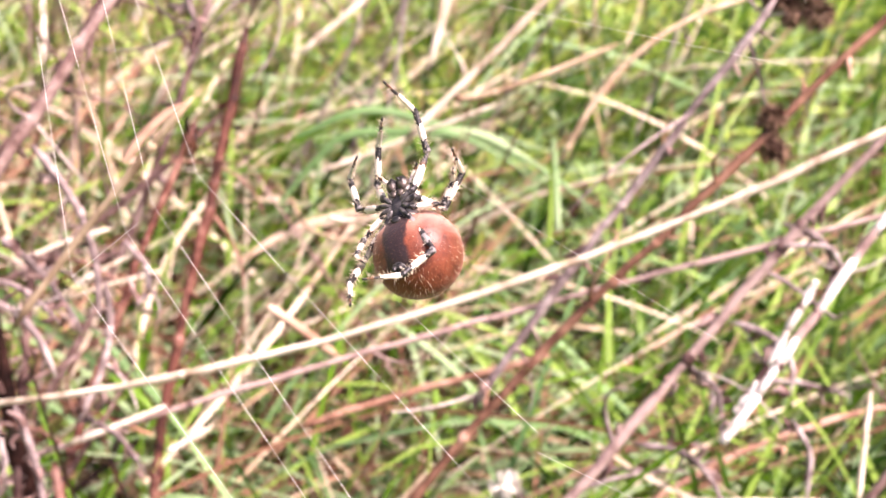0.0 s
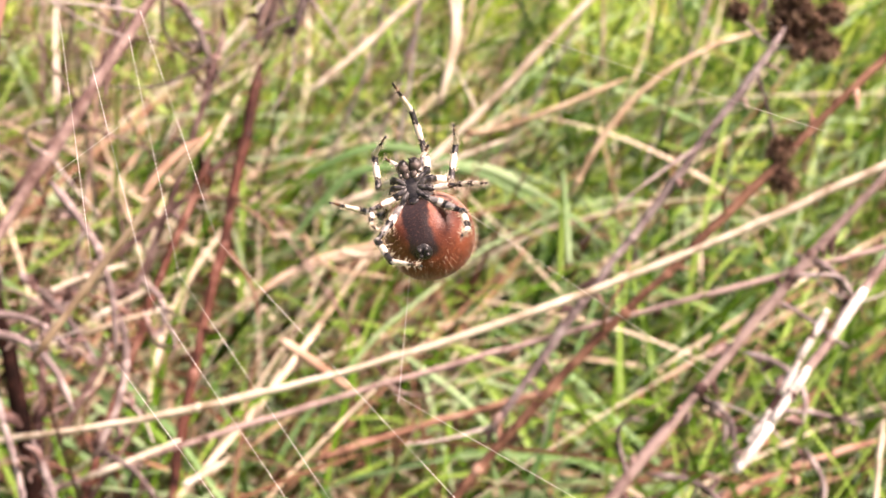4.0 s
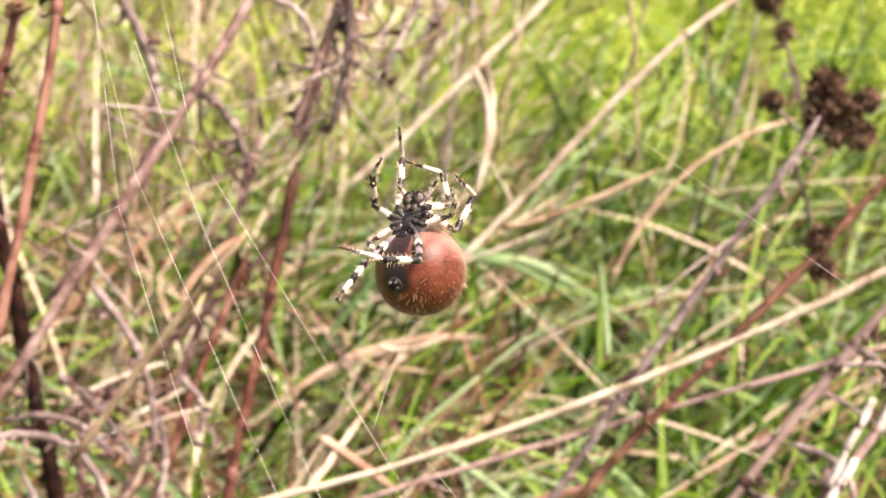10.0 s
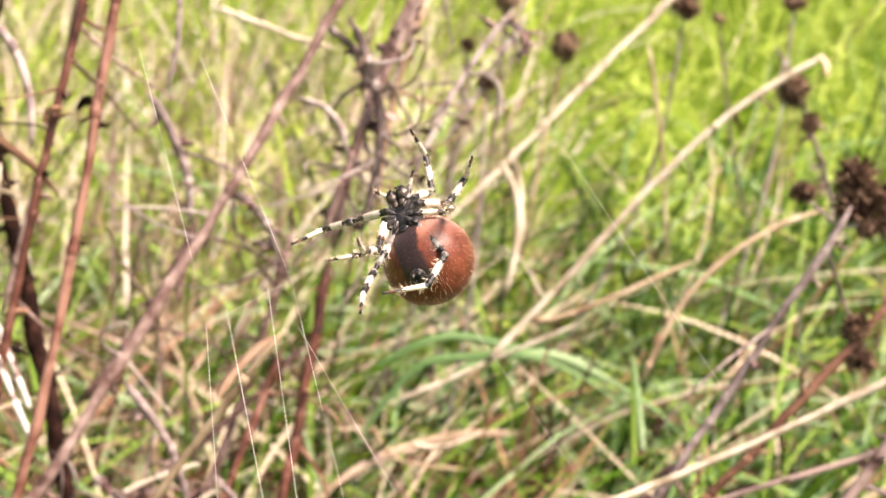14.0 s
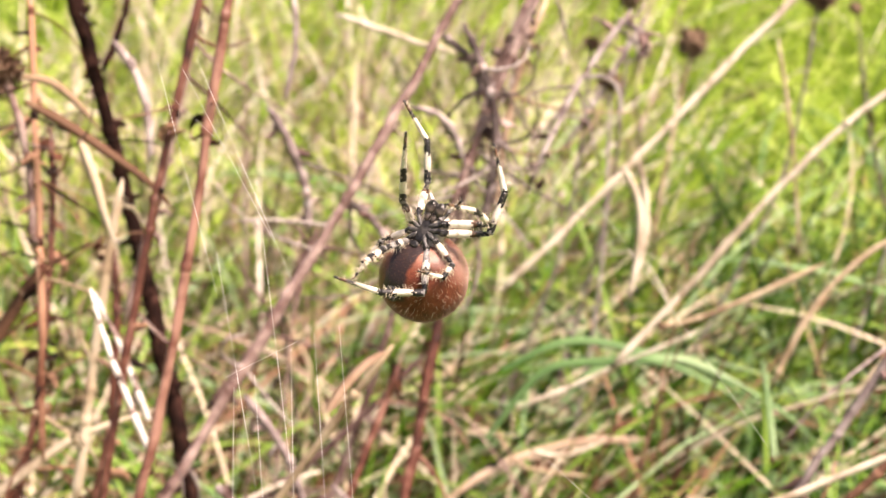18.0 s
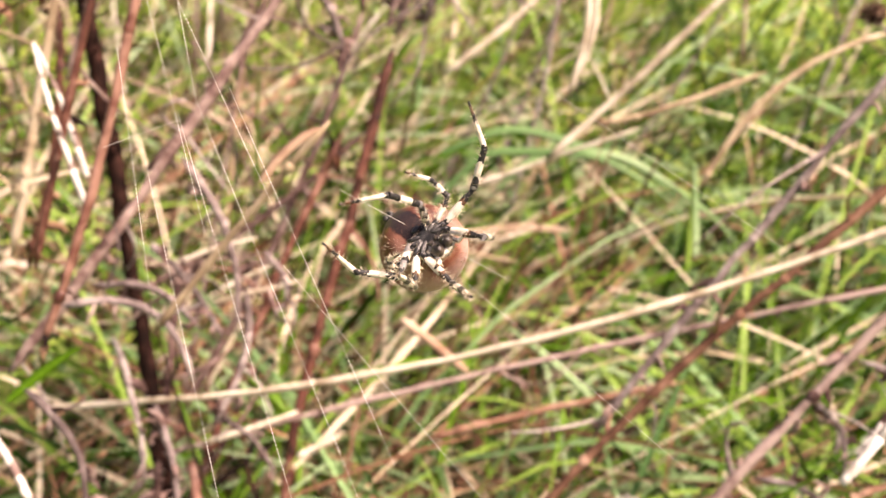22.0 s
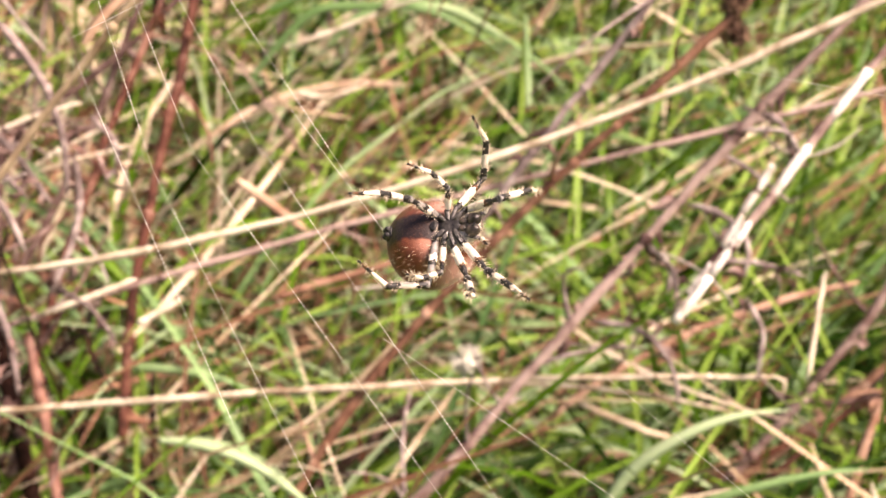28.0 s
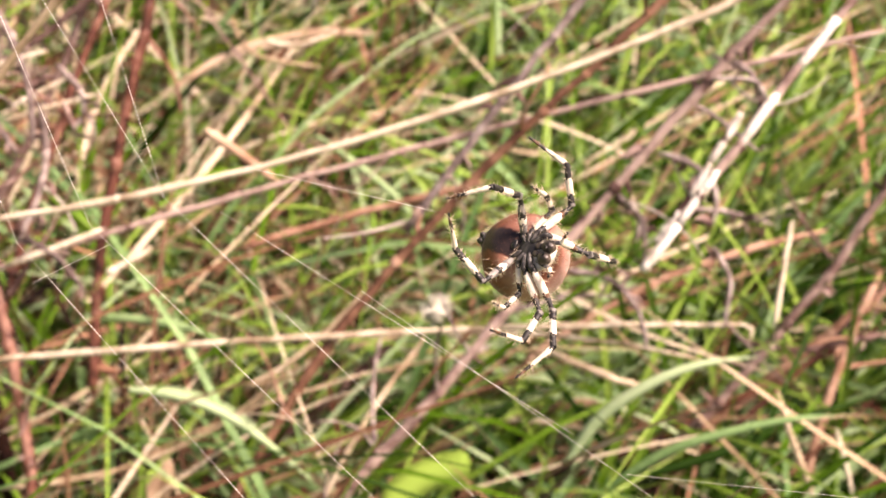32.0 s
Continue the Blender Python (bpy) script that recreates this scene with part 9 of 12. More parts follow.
    walk(JOINTS["R4"][2], [(0, pose(-0.001028, -0.004239, 0.006268, 82.9, -16.3, -27.4)),
        (1, pose(-0.000938, -0.003942, 0.007160, 78.9, -17.0, -22.7)),
        (2, pose(-0.001533, -0.001870, 0.009019, 44.0, -25.8, -9.1)),
        (3, pose(-0.001709, -0.002329, 0.008672, 55.8, -26.6, -11.6)),
        (4, pose(-0.002078, -0.002984, 0.007864, 78.3, -30.3, -18.7)),
        (5, pose(-0.002295, -0.003213, 0.007364, 91.2, -32.8, -25.0)),
        (5.5, pose(-0.001610, -0.001663, 0.009083, 63.8, -22.8, -6.2)),
        (6, pose(-0.000516, 0.000407, 0.009679, 42.1, -3.9, 1.2)),
        (7, pose(0.000334, -0.001569, 0.009431, 41.3, 5.6, 1.6)),
        (8, pose(-0.000417, -0.001015, 0.009591, 41.0, -7.3, -1.6)),
        (9, pose(0.000347, -0.003299, 0.008258, 48.0, 0.2, -2.7)),
        (10, pose(-0.000404, -0.001794, 0.009333, 28.1, -4.6, -0.8)),
        (11, pose(-0.001382, 0.000051, 0.009509, 9.0, -9.4, 0.7)),
        (12, pose(-0.000733, -0.001962, 0.009208, 52.5, -9.0, -1.8)),
        (13, pose(0.000248, -0.002216, 0.009134, 41.9, 4.7, 2.0)),
        (14, pose(-0.000131, -0.001982, 0.009263, 37.2, -7.7, -4.2)),
        (15, pose(0.000031, -0.001966, 0.009273, 39.6, -0.5, -0.5)),
        (16, pose(0.000073, -0.001846, 0.009329, 41.5, 8.5, 5.1)),
        (17, pose(0.000158, -0.001817, 0.009340, 40.8, 13.1, 7.5)),
        (18, pose(-0.000241, -0.000630, 0.009677, 23.7, 8.6, 3.1)),
        (18.5, pose(-0.002320, -0.000763, 0.009003, 20.2, -3.0, 5.1)),
        (19, pose(-0.003590, -0.001591, 0.007405, 25.7, -18.2, 6.4)),
        (19.5, pose(-0.002988, -0.001824, 0.008044, 35.7, -27.3, -1.0)),
        (20, pose(-0.001805, -0.002228, 0.008690, 50.6, -28.5, -11.8)),
        (21, pose(-0.000762, -0.002504, 0.008884, 57.5, -15.3, -8.9)),
        (21.5, pose(-0.001605, -0.002120, 0.008853, 68.1, -36.4, -25.9)),
        (22, pose(-0.002120, -0.001611, 0.008850, 83.7, -50.2, -43.4)),
        (23, pose(-0.000836, -0.002898, 0.008560, 58.1, -19.4, -14.5)),
        (24, pose(-0.000023, -0.001829, 0.009338, 31.6, -30.2, -16.1)),
        (25, pose(-0.000194, -0.001514, 0.009460, 27.9, -4.3, -1.3)),
        (26, pose(-0.000764, -0.001506, 0.009397, 35.2, -10.8, -2.3)),
        (27, pose(-0.000873, -0.001161, 0.009485, 29.2, -10.8, -1.3)),
        (28, pose(-0.000955, -0.000503, 0.009596, 18.5, -8.5, 0.1)),
        (29, pose(-0.000932, -0.000157, 0.009627, 13.1, -6.3, 0.6)),
        (29.5, pose(-0.000551, 0.000042, 0.009694, 3.3, -1.4, 0.2)),
        (30, pose(-0.000193, 0.000281, 0.009715, -7.5, 0.6, -0.2)),
        (30.5, pose(-0.000496, -0.000482, 0.009674, 3.8, -8.5, -0.5)),
        (31, pose(-0.000692, -0.001150, 0.009522, 14.6, -16.0, -3.1)),
        (31.5, pose(-0.001042, -0.002281, 0.008960, 51.0, -44.6, -34.0)),
        (32, pose(-0.000905, -0.003049, 0.008403, 103.6, -28.9, -62.3))])
    walk(JOINTS["L1"][0], [(0, pose(-0.001838, 0.001553, 0.000117, -80.5, -18.4, 13.3)),
        (1, pose(-0.001838, 0.001553, 0.000117, -78.2, -18.3, 12.8)),
        (2, pose(-0.001838, 0.001553, 0.000117, -46.9, -8.9, -1.4)),
        (3, pose(-0.001838, 0.001553, 0.000117, -50.2, -7.1, -4.5)),
        (4, pose(-0.001838, 0.001553, 0.000117, -56.8, -4.3, -10.5)),
        (5, pose(-0.001838, 0.001553, 0.000117, -60.5, -3.2, -13.8)),
        (6, pose(-0.001838, 0.001553, 0.000117, -47.4, -13.0, 4.0)),
        (7, pose(-0.001838, 0.001553, 0.000117, -46.6, -15.4, 7.4)),
        (8, pose(-0.001838, 0.001553, 0.000117, -29.7, -5.5, -1.8)),
        (9, pose(-0.001838, 0.001553, 0.000117, -32.5, -1.7, -6.1)),
        (10, pose(-0.001838, 0.001553, 0.000117, -31.2, 0.1, -7.4)),
        (11, pose(-0.001838, 0.001553, 0.000117, -46.1, -4.0, -7.3)),
        (12, pose(-0.001838, 0.001553, 0.000117, -64.2, -1.0, -19.2)),
        (13, pose(-0.001838, 0.001553, 0.000117, -44.2, -4.9, -5.8)),
        (14, pose(-0.001838, 0.001553, 0.000117, -31.2, -4.9, -2.6)),
        (15, pose(-0.001838, 0.001553, 0.000117, -33.7, -10.0, 2.8)),
        (16, pose(-0.001838, 0.001553, 0.000117, -38.1, -20.2, 11.5)),
        (17, pose(-0.001838, 0.001553, 0.000117, -38.2, -25.4, 13.5)),
        (17.333, pose(-0.001838, 0.001553, 0.000117, -49.3, -26.3, 22.5)),
        (17.667, pose(-0.001838, 0.001553, 0.000117, -69.8, -29.9, 47.9)),
        (18, pose(-0.001838, 0.001553, 0.000117, -70.4, -37.0, 51.6)),
        (19, pose(-0.001838, 0.001553, 0.000117, -86.2, -21.7, 24.7)),
        (19.5, pose(-0.001838, 0.001553, 0.000117, -85.6, -24.0, 31.8)),
        (20, pose(-0.001838, 0.001553, 0.000117, -84.9, -26.3, 38.8)),
        (21, pose(-0.001838, 0.001553, 0.000117, -57.3, -30.3, 32.0)),
        (22, pose(-0.001838, 0.001553, 0.000117, -71.5, -14.4, 3.8)),
        (23, pose(-0.001838, 0.001553, 0.000117, -63.5, -12.6, 1.3)),
        (24, pose(-0.001838, 0.001553, 0.000117, -37.8, -22.9, 16.5)),
        (24.5, pose(-0.001838, 0.001553, 0.000117, -70.6, -29.2, 36.5)),
        (25, pose(-0.001838, 0.001553, 0.000117, -104.2, -23.9, 54.2)),
        (25.5, pose(-0.001838, 0.001553, 0.000117, -100.0, -23.3, 43.1)),
        (26, pose(-0.001838, 0.001553, 0.000117, -95.6, -22.1, 32.2)),
        (27, pose(-0.001838, 0.001553, 0.000117, -94.5, -23.7, 38.1)),
        (28, pose(-0.001838, 0.001553, 0.000117, -92.4, -27.1, 48.9)),
        (29, pose(-0.001838, 0.001553, 0.000117, -91.1, -29.1, 54.6)),
        (30, pose(-0.001838, 0.001553, 0.000117, -106.3, -28.0, 83.6)),
        (30.5, pose(-0.001838, 0.001553, 0.000117, -92.3, -26.2, 45.4)),
        (31, pose(-0.001838, 0.001553, 0.000117, -78.6, -17.2, 10.0)),
        (31.5, pose(-0.001838, 0.001553, 0.000117, -63.1, -22.8, 20.4)),
        (32, pose(-0.001838, 0.001553, 0.000117, -47.3, -30.5, 28.6))])
    walk(JOINTS["L1"][1], [(0, pose(0.000000, 0.000000, 0.004781, -44.5, -0.2, 0.1)),
        (1, pose(0.000000, 0.000000, 0.004781, -59.3, -9.9, 5.6)),
        (2, pose(0.000000, 0.000000, 0.004781, -76.1, -9.0, 7.1)),
        (3, pose(0.000000, 0.000000, 0.004781, -74.4, -9.6, 7.3)),
        (4, pose(0.000000, 0.000000, 0.004781, -71.1, -10.6, 7.6)),
        (5, pose(0.000000, 0.000000, 0.004781, -69.1, -11.2, 7.7)),
        (6, pose(0.000000, 0.000000, 0.004781, -91.7, -13.7, 14.1)),
        (7, pose(0.000000, 0.000000, 0.004781, -90.4, -28.4, 28.6)),
        (8, pose(0.000000, 0.000000, 0.004781, -80.0, -10.2, 8.6)),
        (9, pose(0.000000, 0.000000, 0.004781, -79.2, 15.0, -12.4)),
        (10, pose(0.000000, 0.000000, 0.004781, -64.6, 15.3, -9.7)),
        (11, pose(0.000000, 0.000000, 0.004781, -70.2, 10.0, -7.1)),
        (12, pose(0.000000, 0.000000, 0.004781, -10.6, 12.8, -1.2)),
        (13, pose(0.000000, 0.000000, 0.004781, -68.6, -4.1, 2.8)),
        (14, pose(0.000000, 0.000000, 0.004781, -60.2, -8.2, 4.8)),
        (15, pose(0.000000, 0.000000, 0.004781, -58.1, 13.6, -7.6)),
        (16, pose(0.000000, 0.000000, 0.004781, -43.1, 53.0, -22.3)),
        (17, pose(0.000000, 0.000000, 0.004781, -15.5, 71.8, -11.3)),
        (17.333, pose(0.000000, 0.000000, 0.004781, -99.8, 55.9, -64.4)),
        (17.667, pose(0.000000, 0.000000, 0.004781, -113.1, -9.7, 14.7)),
        (18, pose(0.000000, 0.000000, 0.004781, -103.4, -45.0, 55.4)),
        (19, pose(0.000000, 0.000000, 0.004781, -13.1, -47.4, 5.8)),
        (19.5, pose(0.000000, 0.000000, 0.004781, -19.3, -22.3, 3.8)),
        (20, pose(0.000000, 0.000000, 0.004781, -27.4, 2.1, -0.5)),
        (21, pose(0.000000, 0.000000, 0.004781, -49.8, -6.9, 3.2)),
        (22, pose(0.000000, 0.000000, 0.004781, -39.1, -10.1, 3.6)),
        (23, pose(0.000000, 0.000000, 0.004781, -42.1, -20.9, 8.1)),
        (24, pose(0.000000, 0.000000, 0.004781, -41.2, -27.8, 10.6)),
        (24.5, pose(0.000000, 0.000000, 0.004781, -20.3, 3.9, -0.7)),
        (25, pose(0.000000, 0.000000, 0.004781, 2.2, 33.6, 0.7)),
        (25.5, pose(0.000000, 0.000000, 0.004781, 0.1, 6.4, 0.0)),
        (26, pose(0.000000, 0.000000, 0.004781, -4.3, -20.4, 0.8)),
        (27, pose(0.000000, 0.000000, 0.004781, -8.6, -12.3, 0.9)),
        (28, pose(0.000000, 0.000000, 0.004781, -18.1, 1.5, -0.2)),
        (29, pose(0.000000, 0.000000, 0.004781, -24.4, 8.0, -1.7)),
        (30, pose(0.000000, 0.000000, 0.004781, -24.2, 26.9, -5.9)),
        (30.5, pose(0.000000, 0.000000, 0.004781, -31.5, -2.3, 0.6)),
        (31, pose(0.000000, 0.000000, 0.004781, -53.0, -19.7, 9.9)),
        (31.5, pose(0.000000, 0.000000, 0.004781, -45.0, -28.0, 11.8)),
        (32, pose(0.000000, 0.000000, 0.004781, -32.6, -26.7, 7.9))])
    walk(JOINTS["L1"][2], [(0, pose(-0.000015, 0.003142, 0.007974, -86.3, -2.1, 4.1)),
        (1, pose(-0.000768, 0.003795, 0.007035, -91.6, -9.1, 2.7)),
        (2, pose(-0.000703, 0.004294, 0.005848, -116.0, -9.0, 7.0)),
        (3, pose(-0.000746, 0.004255, 0.005969, -115.2, -9.6, 7.2)),
        (4, pose(-0.000826, 0.004165, 0.006209, -113.6, -10.6, 7.3)),
        (5, pose(-0.000870, 0.004107, 0.006346, -112.7, -11.2, 7.1)),
        (6, pose(-0.001063, 0.004350, 0.004655, -135.9, -9.8, 23.2)),
        (7, pose(-0.002130, 0.003941, 0.004752, -130.9, -21.2, 49.3)),
        (8, pose(-0.000792, 0.004343, 0.005544, -145.4, -4.0, 23.2)),
        (9, pose(0.001160, 0.004250, 0.005595, -159.6, 3.0, -33.7)),
        (10, pose(0.001183, 0.003902, 0.006638, -154.1, 1.7, -47.4)),
        (11, pose(0.000781, 0.004151, 0.006275, -133.2, 9.8, -8.4)),
        (12, pose(0.000993, 0.000800, 0.009076, -98.4, -5.1, 23.4)),
        (13, pose(-0.000317, 0.004161, 0.006411, -130.2, -2.7, 10.9)),
        (14, pose(-0.000642, 0.003849, 0.006982, -141.5, -2.8, 32.8)),
        (15, pose(0.001051, 0.003697, 0.007082, -132.8, 16.2, 21.0)),
        (16, pose(0.003579, 0.001840, 0.006750, -127.4, 50.8, 18.1)),
        (17, pose(0.004256, 0.000375, 0.006130, -133.1, 69.2, 16.1)),
        (17.333, pose(0.003708, 0.002477, 0.004352, -172.4, 73.7, -25.8)),
        (17.667, pose(-0.000756, 0.004061, 0.003047, -110.2, 6.4, 53.6)),
        (18, pose(-0.003169, 0.003080, 0.004046, -119.1, -39.0, 75.9)),
        (19, pose(-0.003297, 0.000689, 0.007735, -68.9, -69.7, 41.6)),
        (19.5, pose(-0.001697, 0.001370, 0.008694, -47.3, -37.9, 15.6)),
        (20, pose(0.000163, 0.002057, 0.008758, -41.6, -6.3, 5.3)),
        (21, pose(-0.000539, 0.003396, 0.007653, -62.2, -17.4, 19.0)),
        (22, pose(-0.000789, 0.002782, 0.008203, -48.7, -13.3, 6.7)),
        (23, pose(-0.001599, 0.002807, 0.007885, -48.8, -21.5, 8.8)),
        (24, pose(-0.002092, 0.002609, 0.007762, -87.5, -42.2, 45.8)),
        (24.5, pose(0.000306, 0.001550, 0.008974, -78.1, -19.6, 26.1)),
        (25, pose(0.002477, -0.000144, 0.008511, -70.5, 11.9, 16.4)),
        (25.5, pose(0.000503, -0.000007, 0.009233, -46.7, -12.1, 7.9)),
        (26, pose(-0.001561, 0.000318, 0.008968, -20.9, -22.5, 1.3)),
        (27, pose(-0.000956, 0.000653, 0.009109, -24.2, -17.1, 2.4)),
        (28, pose(0.000114, 0.001395, 0.009037, -31.0, -7.6, 3.9)),
        (29, pose(0.000624, 0.001834, 0.008821, -35.1, -2.8, 4.4)),
        (30, pose(0.002028, 0.001636, 0.008426, -46.2, 13.9, 3.9)),
        (30.5, pose(-0.000177, 0.002340, 0.008598, -46.6, -3.2, 1.4)),
        (31, pose(-0.001507, 0.003368, 0.007322, -50.0, -14.9, 3.7)),
        (31.5, pose(-0.002106, 0.002796, 0.007578, -67.7, -41.3, 35.6)),
        (32, pose(-0.002011, 0.002157, 0.008153, -56.8, -64.6, 57.4))])
    walk(JOINTS["L2"][0], [(0, pose(-0.002167, 0.000577, 0.000117, -8.4, -5.4, -0.4)),
        (1, pose(-0.002167, 0.000577, 0.000117, -9.0, -3.3, -1.5)),
        (2, pose(-0.002167, 0.000577, 0.000117, -5.4, -2.6, -0.7)),
        (3, pose(-0.002167, 0.000577, 0.000117, -10.5, -5.9, -0.8)),
        (4, pose(-0.002167, 0.000577, 0.000117, -20.2, -12.2, 0.0)),
        (5, pose(-0.002167, 0.000577, 0.000117, -25.5, -15.6, 0.9)),
        (6, pose(-0.002167, 0.000577, 0.000117, -28.3, -24.8, 7.0)),
        (7, pose(-0.002167, 0.000577, 0.000117, -27.3, -22.0, 5.1)),
        (8, pose(-0.002167, 0.000577, 0.000117, -9.4, -5.9, -0.5)),
        (9, pose(-0.002167, 0.000577, 0.000117, -8.5, -3.6, -1.2)),
        (10, pose(-0.002167, 0.000577, 0.000117, -8.3, -5.0, -0.5)),
        (11, pose(-0.002167, 0.000577, 0.000117, -7.3, -8.6, 1.3)),
        (12, pose(-0.002167, 0.000577, 0.000117, -21.8, -14.8, 1.2)),
        (13, pose(-0.002167, 0.000577, 0.000117, -12.0, -6.4, -1.0)),
        (14, pose(-0.002167, 0.000577, 0.000117, -17.7, -16.0, 2.7)),
        (15, pose(-0.002167, 0.000577, 0.000117, -22.7, -18.0, 6.7)),
        (16, pose(-0.002167, 0.000577, 0.000117, -35.8, -23.5, 13.8)),
        (17, pose(-0.002167, 0.000577, 0.000117, -43.6, -26.0, 15.3)),
        (18, pose(-0.002167, 0.000577, 0.000117, -58.7, -42.1, 38.3)),
        (18.5, pose(-0.002167, 0.000577, 0.000117, -83.6, -44.2, 38.2)),
        (19, pose(-0.002167, 0.000577, 0.000117, -104.5, -37.6, 37.2)),
        (20, pose(-0.002167, 0.000577, 0.000117, -114.2, -45.4, 84.4)),
        (21, pose(-0.002167, 0.000577, 0.000117, -77.8, -40.5, 31.6)),
        (22, pose(-0.002167, 0.000577, 0.000117, -96.9, -41.7, 45.5)),
        (23, pose(-0.002167, 0.000577, 0.000117, -103.2, -34.6, 25.0)),
        (24, pose(-0.002167, 0.000577, 0.000117, -65.0, -43.5, 32.6)),
        (25, pose(-0.002167, 0.000577, 0.000117, -106.9, -47.7, 78.7)),
        (26, pose(-0.002167, 0.000577, 0.000117, -116.4, -39.1, 58.8)),
        (27, pose(-0.002167, 0.000577, 0.000117, -111.6, -41.7, 63.2)),
        (28, pose(-0.002167, 0.000577, 0.000117, -101.3, -47.4, 69.0)),
        (29, pose(-0.002167, 0.000577, 0.000117, -94.7, -50.8, 70.7)),
        (30, pose(-0.002167, 0.000577, 0.000117, -104.4, -57.5, 104.0)),
        (30.5, pose(-0.002167, 0.000577, 0.000117, -101.0, -48.2, 71.0)),
        (31, pose(-0.002167, 0.000577, 0.000117, -96.7, -39.5, 38.2)),
        (32, pose(-0.002167, 0.000577, 0.000117, -51.4, -43.2, 27.7))])
    walk(JOINTS["L2"][1], [(0, pose(0.000000, 0.000000, 0.004781, -79.5, -34.1, 28.6)),
        (1, pose(0.000000, 0.000000, 0.004781, -77.0, -30.9, 24.8)),
        (2, pose(0.000000, 0.000000, 0.004781, -70.8, -17.3, 12.4)),
        (3, pose(0.000000, 0.000000, 0.004781, -67.8, -16.4, 11.1)),
        (4, pose(0.000000, 0.000000, 0.004781, -62.3, -14.5, 8.8)),
        (5, pose(0.000000, 0.000000, 0.004781, -59.4, -13.4, 7.7)),
        (6, pose(0.000000, 0.000000, 0.004781, -27.6, -15.7, 3.9)),
        (7, pose(0.000000, 0.000000, 0.004781, -28.1, -35.9, 9.3)),
        (8, pose(0.000000, 0.000000, 0.004781, -67.1, -30.0, 20.1)),
        (9, pose(0.000000, 0.000000, 0.004781, -82.6, -24.4, 21.5)),
        (10, pose(0.000000, 0.000000, 0.004781, -76.8, -14.7, 11.7)),
        (11, pose(0.000000, 0.000000, 0.004781, -63.3, 10.7, -6.6)),
        (12, pose(0.000000, 0.000000, 0.004781, -60.0, 16.9, -9.8)),
        (13, pose(0.000000, 0.000000, 0.004781, -71.1, -21.0, 15.1)),
        (14, pose(0.000000, 0.000000, 0.004781, -35.8, -10.6, 3.4)),
        (15, pose(0.000000, 0.000000, 0.004781, -42.4, -5.9, 2.3)),
        (16, pose(0.000000, 0.000000, 0.004781, -49.6, 6.5, -3.0)),
        (17, pose(0.000000, 0.000000, 0.004781, -51.1, 14.4, -6.9)),
        (18, pose(0.000000, 0.000000, 0.004781, -69.2, 13.2, -9.1)),
        (18.5, pose(0.000000, 0.000000, 0.004781, -48.5, -20.7, 9.4)),
        (19, pose(0.000000, 0.000000, 0.004781, -3.7, -40.8, 1.4)),
        (20, pose(0.000000, 0.000000, 0.004781, -8.2, 7.3, -0.5)),
        (21, pose(0.000000, 0.000000, 0.004781, -37.9, -28.8, 10.1)),
        (22, pose(0.000000, 0.000000, 0.004781, -50.6, -20.1, 9.6)),
        (23, pose(0.000000, 0.000000, 0.004781, -18.3, -22.0, 3.6)),
        (24, pose(0.000000, 0.000000, 0.004781, -41.0, -21.1, 8.0)),
        (25, pose(0.000000, 0.000000, 0.004781, -25.8, -14.7, 3.4)),
        (26, pose(0.000000, 0.000000, 0.004781, 19.9, -24.7, -4.4)),
        (27, pose(0.000000, 0.000000, 0.004781, 5.8, -20.9, -1.1)),
        (28, pose(0.000000, 0.000000, 0.004781, -20.4, -17.8, 3.2)),
        (29, pose(0.000000, 0.000000, 0.004781, -34.8, -18.3, 5.8)),
        (30, pose(0.000000, 0.000000, 0.004781, -59.1, -4.6, 2.6)),
        (30.5, pose(0.000000, 0.000000, 0.004781, -36.8, -7.3, 2.4)),
        (31, pose(0.000000, 0.000000, 0.004781, -22.6, -21.8, 4.4)),
        (32, pose(0.000000, 0.000000, 0.004781, -34.5, -48.1, 15.8))])
